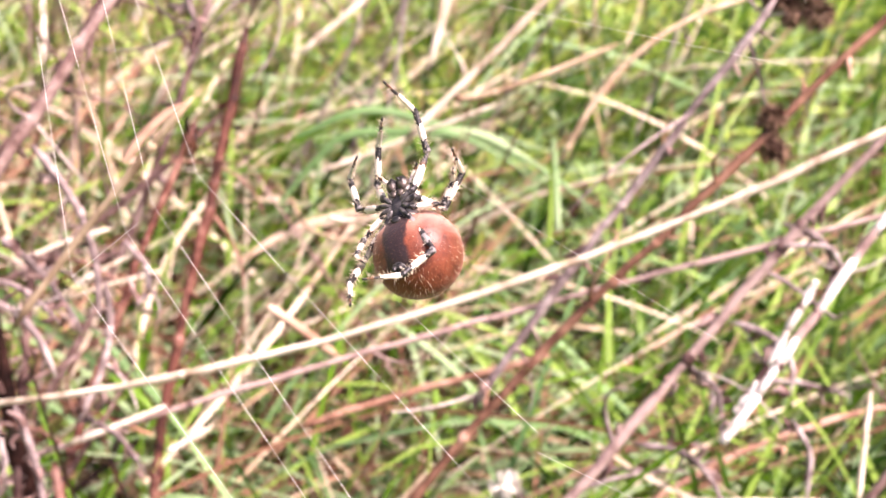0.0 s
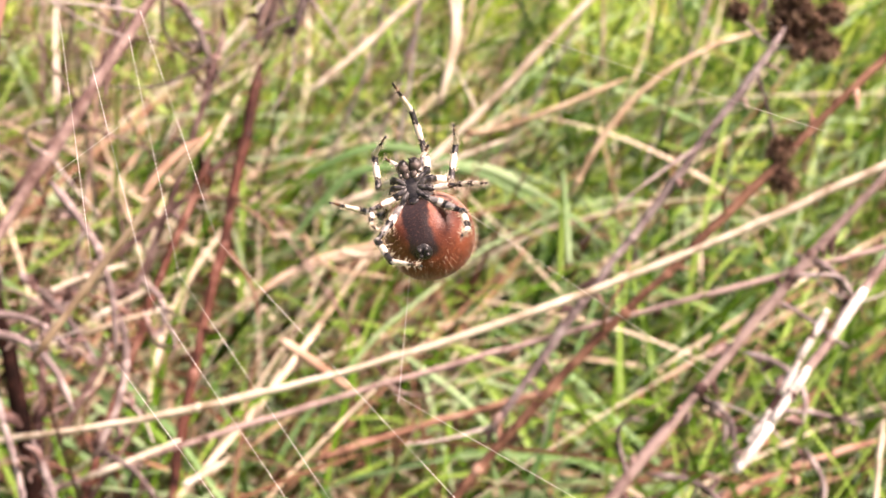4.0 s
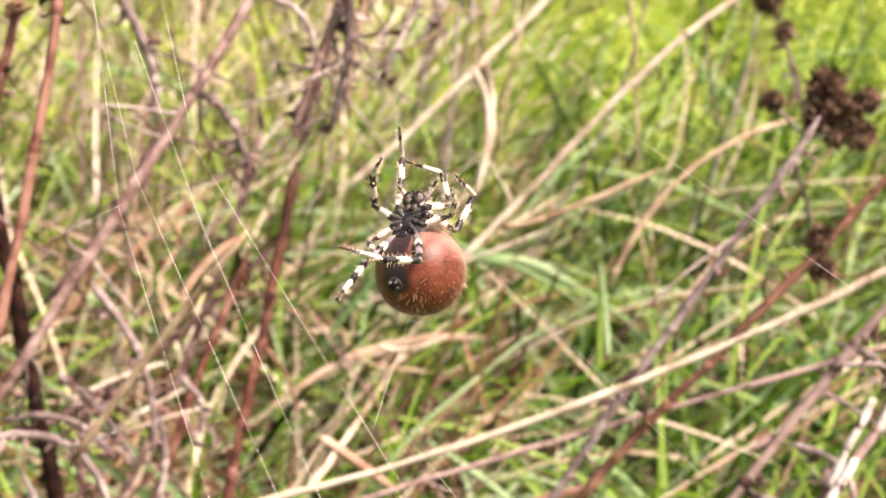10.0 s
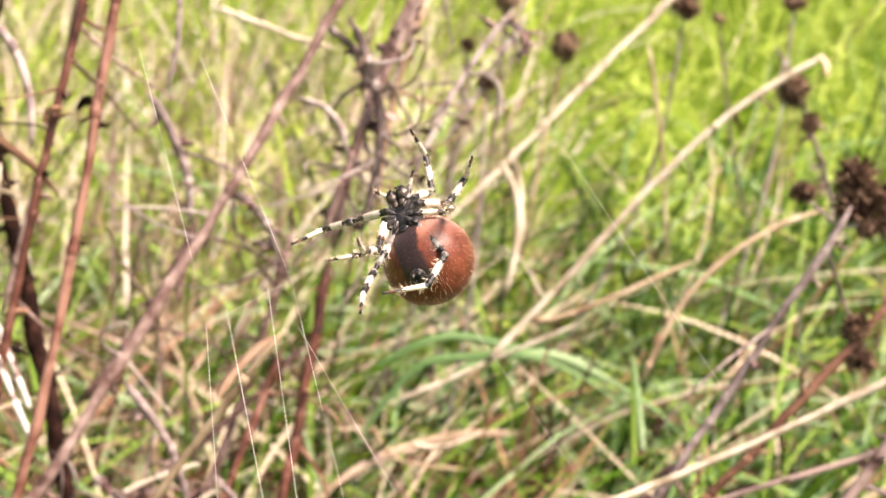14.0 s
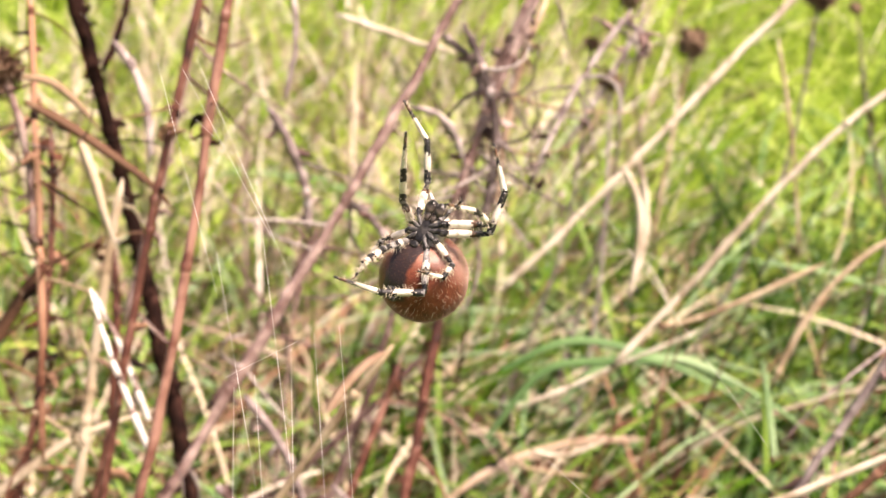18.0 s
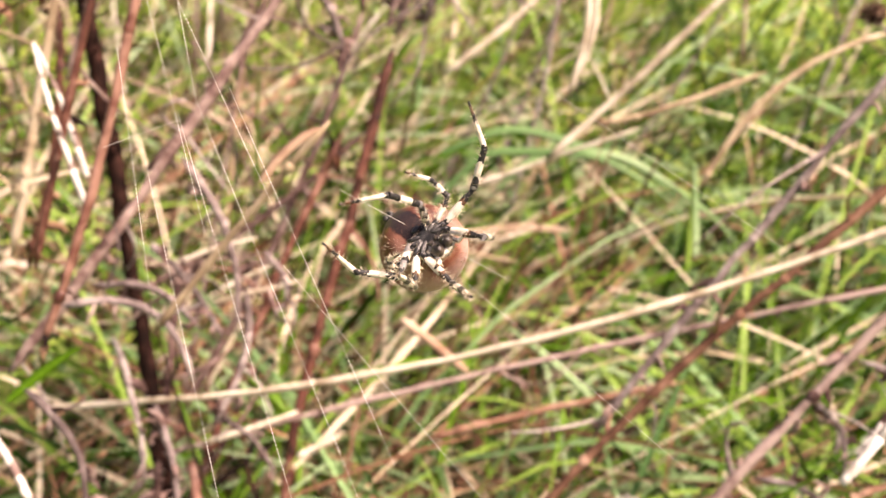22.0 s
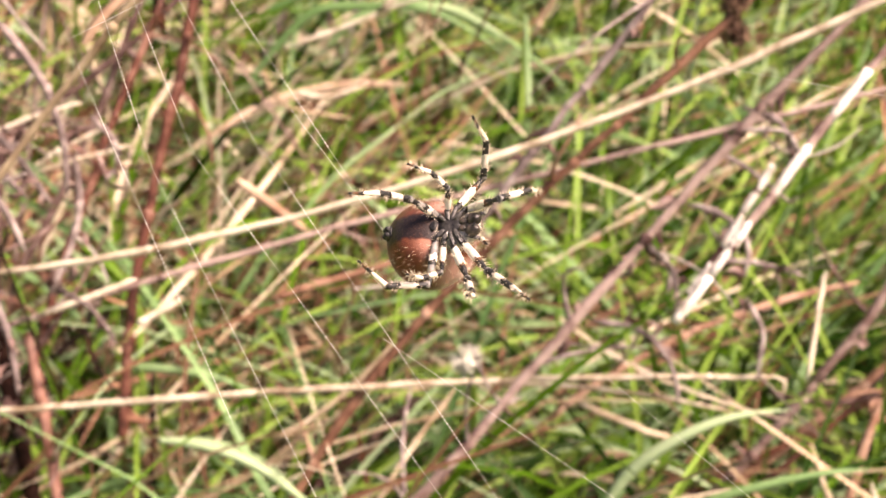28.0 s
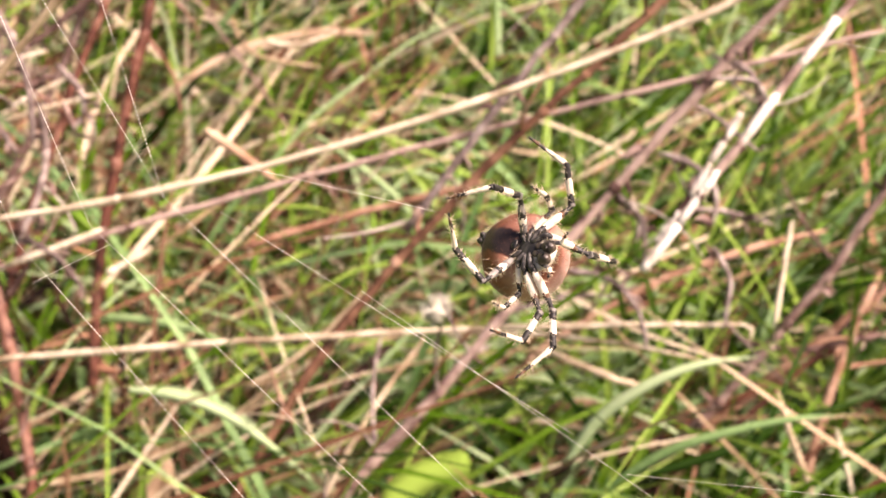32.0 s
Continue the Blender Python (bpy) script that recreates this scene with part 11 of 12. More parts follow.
    walk(JOINTS["L4"][1], [(0, pose(0.000000, 0.000000, 0.005248, 72.6, -4.8, -3.5)),
        (1, pose(0.000000, 0.000000, 0.005248, 71.8, -13.8, -10.0)),
        (2, pose(0.000000, 0.000000, 0.005248, 69.2, -36.8, -25.8)),
        (3, pose(0.000000, 0.000000, 0.005248, 53.9, -30.9, -16.0)),
        (4, pose(0.000000, 0.000000, 0.005248, 36.3, -9.7, -3.2)),
        (5, pose(0.000000, 0.000000, 0.005248, 31.4, 4.6, 1.3)),
        (5.5, pose(0.000000, 0.000000, 0.005248, 45.9, -6.6, -2.8)),
        (6, pose(0.000000, 0.000000, 0.005248, 62.2, -9.7, -5.8)),
        (7, pose(0.000000, 0.000000, 0.005248, 76.8, 4.8, 3.8)),
        (8, pose(0.000000, 0.000000, 0.005248, 75.7, 6.8, 5.3)),
        (9, pose(0.000000, 0.000000, 0.005248, 65.7, -27.2, -17.7)),
        (10, pose(0.000000, 0.000000, 0.005248, 53.4, -33.4, -17.2)),
        (10.333, pose(0.000000, 0.000000, 0.005248, 37.5, -35.9, -12.6)),
        (10.667, pose(0.000000, 0.000000, 0.005248, 9.5, -28.4, -2.4)),
        (11, pose(0.000000, 0.000000, 0.005248, -2.1, -19.5, 0.4)),
        (11.5, pose(0.000000, 0.000000, 0.005248, 12.1, -14.0, -1.5)),
        (12, pose(0.000000, 0.000000, 0.005248, 24.1, -5.9, -1.3)),
        (12.5, pose(0.000000, 0.000000, 0.005248, 41.2, -4.9, -1.8)),
        (13, pose(0.000000, 0.000000, 0.005248, 58.1, -2.8, -1.6)),
        (14, pose(0.000000, 0.000000, 0.005248, 56.4, -6.2, -3.3)),
        (15, pose(0.000000, 0.000000, 0.005248, 61.9, -24.8, -15.0)),
        (16, pose(0.000000, 0.000000, 0.005248, 60.7, -55.3, -34.1)),
        (17, pose(0.000000, 0.000000, 0.005248, 37.2, -63.6, -23.6)),
        (17.5, pose(0.000000, 0.000000, 0.005248, 67.7, -50.1, -34.8)),
        (18, pose(0.000000, 0.000000, 0.005248, 79.3, -30.6, -25.6)),
        (18.5, pose(0.000000, 0.000000, 0.005248, 72.8, -36.5, -27.3)),
        (19, pose(0.000000, 0.000000, 0.005248, 47.7, -34.0, -15.4)),
        (20, pose(0.000000, 0.000000, 0.005248, 12.2, -4.6, -0.5)),
        (21, pose(0.000000, 0.000000, 0.005248, 22.3, -40.0, -8.2)),
        (21.5, pose(0.000000, 0.000000, 0.005248, 54.8, -18.0, -9.4)),
        (22, pose(0.000000, 0.000000, 0.005248, 78.6, 7.7, 6.3)),
        (22.5, pose(0.000000, 0.000000, 0.005248, 56.0, -12.7, -6.8)),
        (23, pose(0.000000, 0.000000, 0.005248, 37.5, -36.9, -12.9)),
        (24, pose(0.000000, 0.000000, 0.005248, 80.8, -32.5, -27.9)),
        (25, pose(0.000000, 0.000000, 0.005248, 70.1, -42.1, -30.2)),
        (26, pose(0.000000, 0.000000, 0.005248, 68.4, -27.8, -19.1)),
        (27, pose(0.000000, 0.000000, 0.005248, 72.5, -19.2, -14.1)),
        (28, pose(0.000000, 0.000000, 0.005248, 72.8, -5.5, -4.1)),
        (29, pose(0.000000, 0.000000, 0.005248, 68.4, -1.4, -0.9)),
        (29.5, pose(0.000000, 0.000000, 0.005248, 49.3, 9.7, 4.5)),
        (30, pose(0.000000, 0.000000, 0.005248, 31.8, 20.1, 5.8)),
        (31, pose(0.000000, 0.000000, 0.005248, 26.1, -1.2, -0.3)),
        (32, pose(0.000000, 0.000000, 0.005248, 77.5, -24.4, -19.7))])
    walk(JOINTS["L4"][2], [(0, pose(-0.000374, -0.004261, 0.006581, 84.2, -11.1, -34.0)),
        (1, pose(-0.001065, -0.004133, 0.006610, 85.1, -18.8, -35.3)),
        (2, pose(-0.002684, -0.003352, 0.006523, 94.8, -39.3, -47.6)),
        (3, pose(-0.002299, -0.003105, 0.007516, 75.3, -38.9, -36.2)),
        (4, pose(-0.000751, -0.002617, 0.008805, 47.8, -23.4, -16.0)),
        (5, pose(0.000357, -0.002328, 0.009059, 39.8, -9.9, -9.0)),
        (5.5, pose(-0.000513, -0.003196, 0.008345, 72.3, -13.5, -14.5)),
        (6, pose(-0.000752, -0.003905, 0.007310, 99.2, -9.1, -2.5)),
        (7, pose(0.000374, -0.004347, 0.006265, 114.5, 4.7, 4.5)),
        (8, pose(0.000530, -0.004310, 0.006348, 116.8, 9.0, -15.0)),
        (9, pose(-0.002048, -0.003630, 0.006890, 113.6, -27.3, -27.7)),
        (10, pose(-0.002469, -0.003001, 0.007477, 106.3, -36.8, -39.6)),
        (10.333, pose(-0.002626, -0.002212, 0.008126, 83.9, -47.3, -39.2)),
        (10.667, pose(-0.002131, -0.000649, 0.009135, 26.4, -42.4, -7.9)),
        (11, pose(-0.001499, 0.000155, 0.009467, 8.5, -25.6, -0.0)),
        (11.5, pose(-0.001082, -0.000910, 0.009499, 24.6, -27.6, -6.3)),
        (12, pose(-0.000464, -0.001822, 0.009314, 39.6, -22.8, -12.0)),
        (12.5, pose(-0.000383, -0.002940, 0.008606, 69.7, -18.9, -22.3)),
        (13, pose(-0.000220, -0.003799, 0.007612, 96.4, -7.4, -21.6)),
        (14, pose(-0.000485, -0.003708, 0.007715, 98.2, -11.3, -26.0)),
        (15, pose(-0.001876, -0.003587, 0.007166, 111.4, -26.6, -48.2)),
        (16, pose(-0.003685, -0.002221, 0.006496, 124.6, -53.5, -95.8)),
        (17, pose(-0.004012, -0.001205, 0.006836, 119.0, -71.3, -103.0)),
        (17.5, pose(-0.003439, -0.002656, 0.006339, 105.3, -51.6, -70.0)),
        (18, pose(-0.002284, -0.003787, 0.005964, 96.4, -31.2, -44.0)),
        (18.5, pose(-0.002662, -0.003442, 0.006313, 85.1, -39.6, -47.5)),
        (19, pose(-0.002503, -0.002746, 0.007750, 51.5, -43.2, -29.1)),
        (20, pose(-0.000360, -0.000943, 0.009613, 35.8, -15.5, -5.4)),
        (21, pose(-0.002879, -0.001302, 0.008424, 26.8, -52.8, -16.6)),
        (21.5, pose(-0.001387, -0.003482, 0.007701, 63.4, -33.3, -37.1)),
        (22, pose(0.000597, -0.004353, 0.006122, 83.2, 0.7, -35.6)),
        (22.5, pose(-0.000987, -0.003624, 0.007690, 77.2, -26.2, -38.8)),
        (23, pose(-0.002691, -0.002179, 0.008091, 76.9, -50.4, -41.2)),
        (24, pose(-0.002407, -0.003730, 0.005853, 114.6, -27.4, -69.7)),
        (25, pose(-0.003001, -0.003127, 0.006382, 103.6, -43.4, -63.4)),
        (26, pose(-0.002091, -0.003685, 0.006704, 67.7, -36.1, -43.0)),
        (27, pose(-0.001471, -0.004036, 0.006519, 77.9, -27.4, -47.2)),
        (28, pose(-0.000431, -0.004259, 0.006567, 94.0, -10.7, -47.4)),
        (29, pose(-0.000109, -0.004164, 0.006897, 101.7, -5.3, -44.5)),
        (29.5, pose(0.000754, -0.003350, 0.008125, 64.7, -8.3, -22.6)),
        (30, pose(0.001543, -0.002214, 0.008823, 26.0, 1.0, -4.9)),
        (31, pose(-0.000097, -0.001967, 0.009271, 44.4, -19.0, -13.0)),
        (32, pose(-0.001852, -0.003982, 0.006134, 75.2, -33.0, -58.5))])
    walk(THREADS["a_up"], [(0, pose(-0.019158, 0.120332, 0.305294, -35.7, -20.5, 6.7)),
        (2, pose(-0.018862, 0.118387, 0.305297, -35.1, -20.1, 6.4)),
        (5, pose(-0.020080, 0.114896, 0.303317, -31.9, -17.2, 4.3)),
        (6, pose(-0.025769, 0.126008, 0.322020, -30.3, -12.8, 1.6)),
        (7.5, pose(-0.024963, 0.128094, 0.322091, -29.8, -13.4, 1.9)),
        (9, pose(-0.025306, 0.126442, 0.321003, -29.6, -12.6, 1.4)),
        (11, pose(-0.026048, 0.126824, 0.320898, -29.2, -13.9, 2.2)),
        (13, pose(-0.025068, 0.127111, 0.324365, -26.3, -15.1, 2.9)),
        (14, pose(-0.020301, 0.123540, 0.318484, -25.4, -20.6, 5.7)),
        (17, pose(-0.024235, 0.126235, 0.317080, -24.9, -28.0, 9.5)),
        (19, pose(-0.031828, 0.127965, 0.324417, -24.1, -13.6, 2.5)),
        (21, pose(-0.016752, 0.110164, 0.299706, -30.4, -23.8, 8.0)),
        (23, pose(-0.026503, 0.119146, 0.320014, -34.9, -32.5, 14.4)),
        (24, pose(-0.009198, 0.113684, 0.309100, -37.7, -40.2, 21.3)),
        (25, pose(-0.005474, 0.110358, 0.302715, -36.3, -28.4, 10.7)),
        (26, pose(-0.000958, 0.113216, 0.305632, -38.8, -28.8, 11.0)),
        (29, pose(0.003970, 0.105566, 0.295127, -43.7, -34.7, 17.0)),
        (30.5, pose(0.003155, 0.101926, 0.290967, -41.5, -28.2, 10.1)),
        (32, pose(-0.011914, 0.105638, 0.293342, -42.8, -22.2, 4.0))])
    walk(THREADS["a_down"], [(0, pose(-0.019158, 0.120332, 0.305294, 143.4, 42.9, 99.8)),
        (2, pose(-0.018862, 0.118387, 0.305297, 139.5, 43.1, 99.5)),
        (5, pose(-0.020080, 0.114896, 0.303317, 152.0, 39.2, 103.1)),
        (6, pose(-0.025769, 0.126008, 0.322020, 164.6, 35.3, 105.0)),
        (7.5, pose(-0.024963, 0.128094, 0.322091, 156.5, 36.5, 104.5)),
        (9, pose(-0.025306, 0.126442, 0.321003, 155.0, 36.7, 104.4)),
        (11, pose(-0.026048, 0.126824, 0.320898, 160.9, 34.9, 105.2)),
        (13, pose(-0.025068, 0.127111, 0.324365, 171.3, 29.8, 106.7)),
        (14, pose(-0.020301, 0.123540, 0.318484, 175.2, 27.6, 107.0)),
        (17, pose(-0.023687, 0.125882, 0.316256, -171.6, 23.8, 106.9)),
        (19, pose(-0.028488, 0.123793, 0.314813, 178.2, 26.3, 107.1)),
        (21, pose(-0.026918, 0.121259, 0.319028, 163.8, 34.8, 105.5)),
        (23, pose(-0.026503, 0.119146, 0.320014, 161.1, 38.5, 104.1)),
        (24, pose(-0.010407, 0.108945, 0.302719, 168.9, 37.9, 104.3)),
        (25, pose(-0.009178, 0.108726, 0.300648, 158.6, 40.8, 103.2)),
        (26, pose(-0.004506, 0.111729, 0.303706, 159.6, 42.7, 102.2)),
        (29, pose(-0.005502, 0.109077, 0.298668, 145.7, 47.3, 98.8)),
        (30.5, pose(-0.000566, 0.100449, 0.289024, 137.5, 48.4, 97.5)),
        (32, pose(-0.006064, 0.104471, 0.292611, 123.0, 51.2, 92.4))])
    walk(THREADS["b_up"], [(0, pose(-0.023766, 0.118658, 0.302664, -35.5, -14.7, 4.7)),
        (2, pose(-0.022902, 0.116694, 0.302647, -35.0, -15.2, 5.1)),
        (5, pose(-0.023853, 0.113125, 0.300278, -31.8, -11.8, 2.8)),
        (6, pose(-0.027977, 0.125354, 0.320835, -31.5, -19.4, 7.7)),
        (7.5, pose(-0.016529, 0.116308, 0.301787, -31.6, -23.7, 10.5)),
        (9, pose(-0.027522, 0.125713, 0.319741, -30.4, -16.7, 6.0)),
        (11, pose(-0.019322, 0.115213, 0.300346, -30.4, -21.0, 8.7)),
        (13, pose(-0.029115, 0.121968, 0.314126, -26.7, -13.5, 4.4)),
        (14, pose(-0.019787, 0.112547, 0.295411, -25.3, -6.9, 1.1)),
        (17, pose(-0.027339, 0.114386, 0.292156, -25.3, 1.2, -2.7)),
        (19, pose(-0.030820, 0.123018, 0.314020, -24.4, -12.8, 3.8)),
        (21, pose(-0.030158, 0.120109, 0.317865, -31.2, -14.3, 4.6)),
        (23, pose(-0.029721, 0.117967, 0.318819, -34.8, -13.5, 4.1)),
        (24, pose(-0.011213, 0.110080, 0.304368, -37.4, -31.9, 18.5)),
        (25, pose(-0.009178, 0.108726, 0.300648, -37.1, -23.1, 11.0)),
        (26, pose(-0.004506, 0.111729, 0.303706, -39.5, -23.6, 11.4)),
        (29, pose(-0.005502, 0.109077, 0.298668, -43.6, -27.6, 15.3)),
        (30.5, pose(-0.004286, 0.105809, 0.295050, -42.8, -25.2, 12.8)),
        (32, pose(-0.011914, 0.105638, 0.293342, -47.0, -29.4, 17.6))])
    walk(THREADS["b_down"], [(0, pose(-0.023766, 0.118658, 0.302664, 143.8, 35.0, 87.9)),
        (2, pose(-0.022902, 0.116694, 0.302647, 142.4, 34.6, 88.3)),
        (5, pose(-0.023853, 0.113125, 0.300278, 150.9, 32.4, 90.1)),
        (6, pose(-0.027977, 0.125354, 0.320835, 160.8, 31.0, 90.8)),
        (7.5, pose(-0.021773, 0.121887, 0.311396, 158.1, 30.5, 91.0)),
        (9, pose(-0.027522, 0.125713, 0.319741, 157.2, 30.4, 91.1)),
        (11, pose(-0.026099, 0.123171, 0.314457, 158.0, 29.9, 91.3)),
        (13, pose(-0.029115, 0.121968, 0.314126, 168.8, 26.9, 92.3)),
        (14, pose(-0.022657, 0.122968, 0.317386, 174.4, 25.6, 92.5)),
        (17, pose(-0.026395, 0.124805, 0.314298, -176.7, 25.1, 92.6)),
        (19, pose(-0.030820, 0.123018, 0.314020, 176.4, 25.7, 92.6)),
        (21, pose(-0.030158, 0.120109, 0.317865, 157.4, 30.5, 91.3)),
        (23, pose(-0.029721, 0.117967, 0.318819, 153.9, 33.6, 89.6)),
        (24, pose(-0.015126, 0.108035, 0.301987, 158.1, 34.3, 89.2)),
        (25, pose(-0.012868, 0.106852, 0.298253, 148.7, 35.2, 88.7)),
        (26, pose(-0.007880, 0.108980, 0.300181, 147.5, 37.1, 87.2)),
        (29, pose(-0.014357, 0.111821, 0.301353, 137.6, 39.3, 85.1)),
        (30.5, pose(-0.009528, 0.105869, 0.294807, 148.5, 39.6, 84.8)),
        (32, pose(-0.011914, 0.105638, 0.293342, 128.1, 40.9, 83.2))])
    walk(THREADS["c_up"], [(0, pose(-0.026515, 0.117157, 0.300380, -35.6, -17.0, 5.5)),
        (2, pose(-0.025901, 0.115349, 0.300552, -35.0, -16.6, 5.2)),
        (5, pose(-0.026757, 0.111952, 0.298246, -31.8, -13.8, 3.3)),
        (6, pose(-0.031872, 0.124306, 0.318924, -30.5, -13.1, 2.8)),
        (7.5, pose(-0.020187, 0.115309, 0.300055, -31.4, -24.6, 10.1)),
        (9, pose(-0.031021, 0.124722, 0.318024, -29.9, -13.1, 2.9)),
        (11, pose(-0.031904, 0.125033, 0.317805, -29.5, -15.0, 4.0)),
        (13, pose(-0.031462, 0.121666, 0.313553, -26.3, -9.1, 0.8)),
        (14, pose(-0.022762, 0.111662, 0.293683, -25.2, -10.2, 1.4)),
        (17, pose(-0.030583, 0.113743, 0.291195, -25.1, -1.2, -2.9)),
        (19, pose(-0.034651, 0.120926, 0.311053, -23.9, -15.9, 3.9)),
        (21, pose(-0.025170, 0.107283, 0.296851, -30.7, -17.1, 4.5)),
        (23, pose(-0.031680, 0.117086, 0.317865, -34.4, -20.6, 6.9)),
        (24, pose(-0.015126, 0.108035, 0.301987, -35.8, -29.9, 14.1)),
        (25, pose(-0.012868, 0.106852, 0.298253, -36.0, -20.6, 6.7)),
        (26, pose(-0.007880, 0.108980, 0.300181, -38.5, -22.4, 8.1)),
        (29, pose(-0.014357, 0.111821, 0.301353, -41.6, -23.0, 8.7)),
        (30.5, pose(-0.009528, 0.105869, 0.294807, -42.0, -24.9, 10.5)),
        (32, pose(-0.019415, 0.103876, 0.290773, -44.5, -24.4, 10.1))])
    walk(THREADS["c_down"], [(0, pose(-0.026515, 0.117157, 0.300380, 143.8, 35.0, 87.8)),
        (2, pose(-0.025901, 0.115349, 0.300552, 142.1, 34.6, 88.2)),
        (5, pose(-0.026757, 0.111952, 0.298246, 150.8, 32.4, 89.9)),
        (6, pose(-0.031872, 0.124306, 0.318924, 160.8, 31.0, 90.7)),
        (7.5, pose(-0.025565, 0.121308, 0.310389, 158.3, 30.4, 90.9)),
        (9, pose(-0.031021, 0.124722, 0.318024, 156.4, 30.4, 90.9)),
        (11, pose(-0.031904, 0.125033, 0.317805, 158.2, 29.8, 91.2)),
        (13, pose(-0.031462, 0.121666, 0.313553, 176.5, 26.6, 92.0)),
        (14, pose(-0.026955, 0.121978, 0.315495, 171.1, 25.6, 92.1)),
        (17, pose(-0.030517, 0.124127, 0.313374, -178.9, 25.1, 92.2)),
        (19, pose(-0.034651, 0.120926, 0.311053, 174.3, 25.4, 92.2)),
        (21, pose(-0.032312, 0.119270, 0.316976, 163.5, 31.0, 90.9)),
        (23, pose(-0.031680, 0.117086, 0.317865, 158.9, 34.1, 89.7)),
        (24, pose(-0.021014, 0.108402, 0.303137, 160.0, 34.6, 89.5)),
        (25, pose(-0.017160, 0.105302, 0.296319, 153.5, 35.5, 89.0)),
        (26, pose(-0.011886, 0.107307, 0.298014, 153.9, 37.6, 87.7)),
        (29, pose(-0.018383, 0.110714, 0.299841, 148.4, 40.1, 85.9)),
        (30.5, pose(-0.016533, 0.106329, 0.294925, 151.8, 40.1, 85.9)),
        (32, pose(-0.019415, 0.103876, 0.290773, 128.5, 41.8, 84.1))])
    walk(THREADS["d_up"], [(0, pose(-0.031908, 0.114490, 0.296293, -35.3, -9.3, 3.0)),
        (2, pose(-0.031272, 0.113278, 0.297291, -34.8, -8.8, 2.6)),
        (5, pose(-0.033226, 0.118487, 0.308566, -31.7, -6.9, 1.4)),
        (6, pose(-0.033610, 0.123293, 0.317142, -30.5, -5.8, 0.7)),
        (7.5, pose(-0.032841, 0.126000, 0.318465, -30.1, -7.5, 1.7)),
        (9, pose(-0.033178, 0.124343, 0.317368, -29.9, -6.8, 1.3)),
        (11, pose(-0.033685, 0.122729, 0.313762, -29.5, -7.7, 1.8)),
        (13, pose(-0.032459, 0.125059, 0.320359, -26.6, -9.8, 2.9)),
        (14, pose(-0.029924, 0.123334, 0.318466, -25.5, -12.3, 4.2)),
        (17, pose(-0.037135, 0.127920, 0.322320, -24.8, -17.0, 6.5)),
        (19, pose(-0.036395, 0.120455, 0.310679, -25.2, -6.7, 1.6)),
        (21, pose(-0.032469, 0.101382, 0.289059, -31.6, -10.0, 3.4)),
        (23, pose(-0.035344, 0.115691, 0.316431, -35.1, -13.5, 5.7)),
        (24, pose(-0.021014, 0.108402, 0.303137, -36.4, -24.2, 13.8)),
        (25, pose(-0.017160, 0.105302, 0.296319, -36.6, -15.5, 7.0)),
        (26, pose(-0.011886, 0.107307, 0.298014, -38.9, -17.1, 8.3)),
        (29, pose(-0.018383, 0.110714, 0.299841, -42.0, -17.8, 9.0)),
        (30.5, pose(-0.016533, 0.106329, 0.294925, -41.8, -17.5, 8.6)),
        (32, pose(-0.026941, 0.102909, 0.289058, -45.2, -20.5, 11.6))])
    walk(THREADS["d_down"], [(0, pose(-0.031908, 0.114490, 0.296293, 143.7, 36.9, 90.9)),
        (2, pose(-0.031272, 0.113278, 0.297291, 141.4, 36.6, 91.2)),
        (5, pose(-0.031399, 0.109584, 0.294200, 152.2, 33.9, 93.3)),
        (6, pose(-0.033610, 0.123293, 0.317142, 168.8, 31.5, 94.3)),
        (7.5, pose(-0.032841, 0.126000, 0.318465, 164.8, 31.2, 94.4)),
        (9, pose(-0.033178, 0.124343, 0.317368, 164.4, 31.1, 94.4)),
        (11, pose(-0.033685, 0.122729, 0.313762, 167.2, 30.5, 94.6)),
        (13, pose(-0.032459, 0.125059, 0.320359, 175.4, 27.0, 95.2)),
        (14, pose(-0.029140, 0.121332, 0.314235, 179.6, 25.6, 95.3)),
        (17, pose(-0.033243, 0.122852, 0.310995, -175.6, 24.9, 95.3)),
        (19, pose(-0.036395, 0.120455, 0.310679, -175.7, 26.2, 95.4)),
        (21, pose(-0.035612, 0.117391, 0.314684, 164.9, 31.9, 94.8)),
        (23, pose(-0.035344, 0.115691, 0.316431, 168.9, 35.5, 93.8)),
        (24, pose(-0.032974, 0.116334, 0.315352, 158.0, 35.7, 93.7)),
        (25, pose(-0.023219, 0.109243, 0.301860, 160.2, 37.0, 93.1)),
        (26, pose(-0.023788, 0.121541, 0.315930, 160.0, 39.0, 92.1)),
        (29, pose(-0.024652, 0.114196, 0.303530, 154.8, 41.9, 90.6)),
        (30.5, pose(-0.023133, 0.110963, 0.299932, 156.8, 41.8, 90.6)),
        (32, pose(-0.026941, 0.102909, 0.289058, 135.7, 44.8, 87.9))])
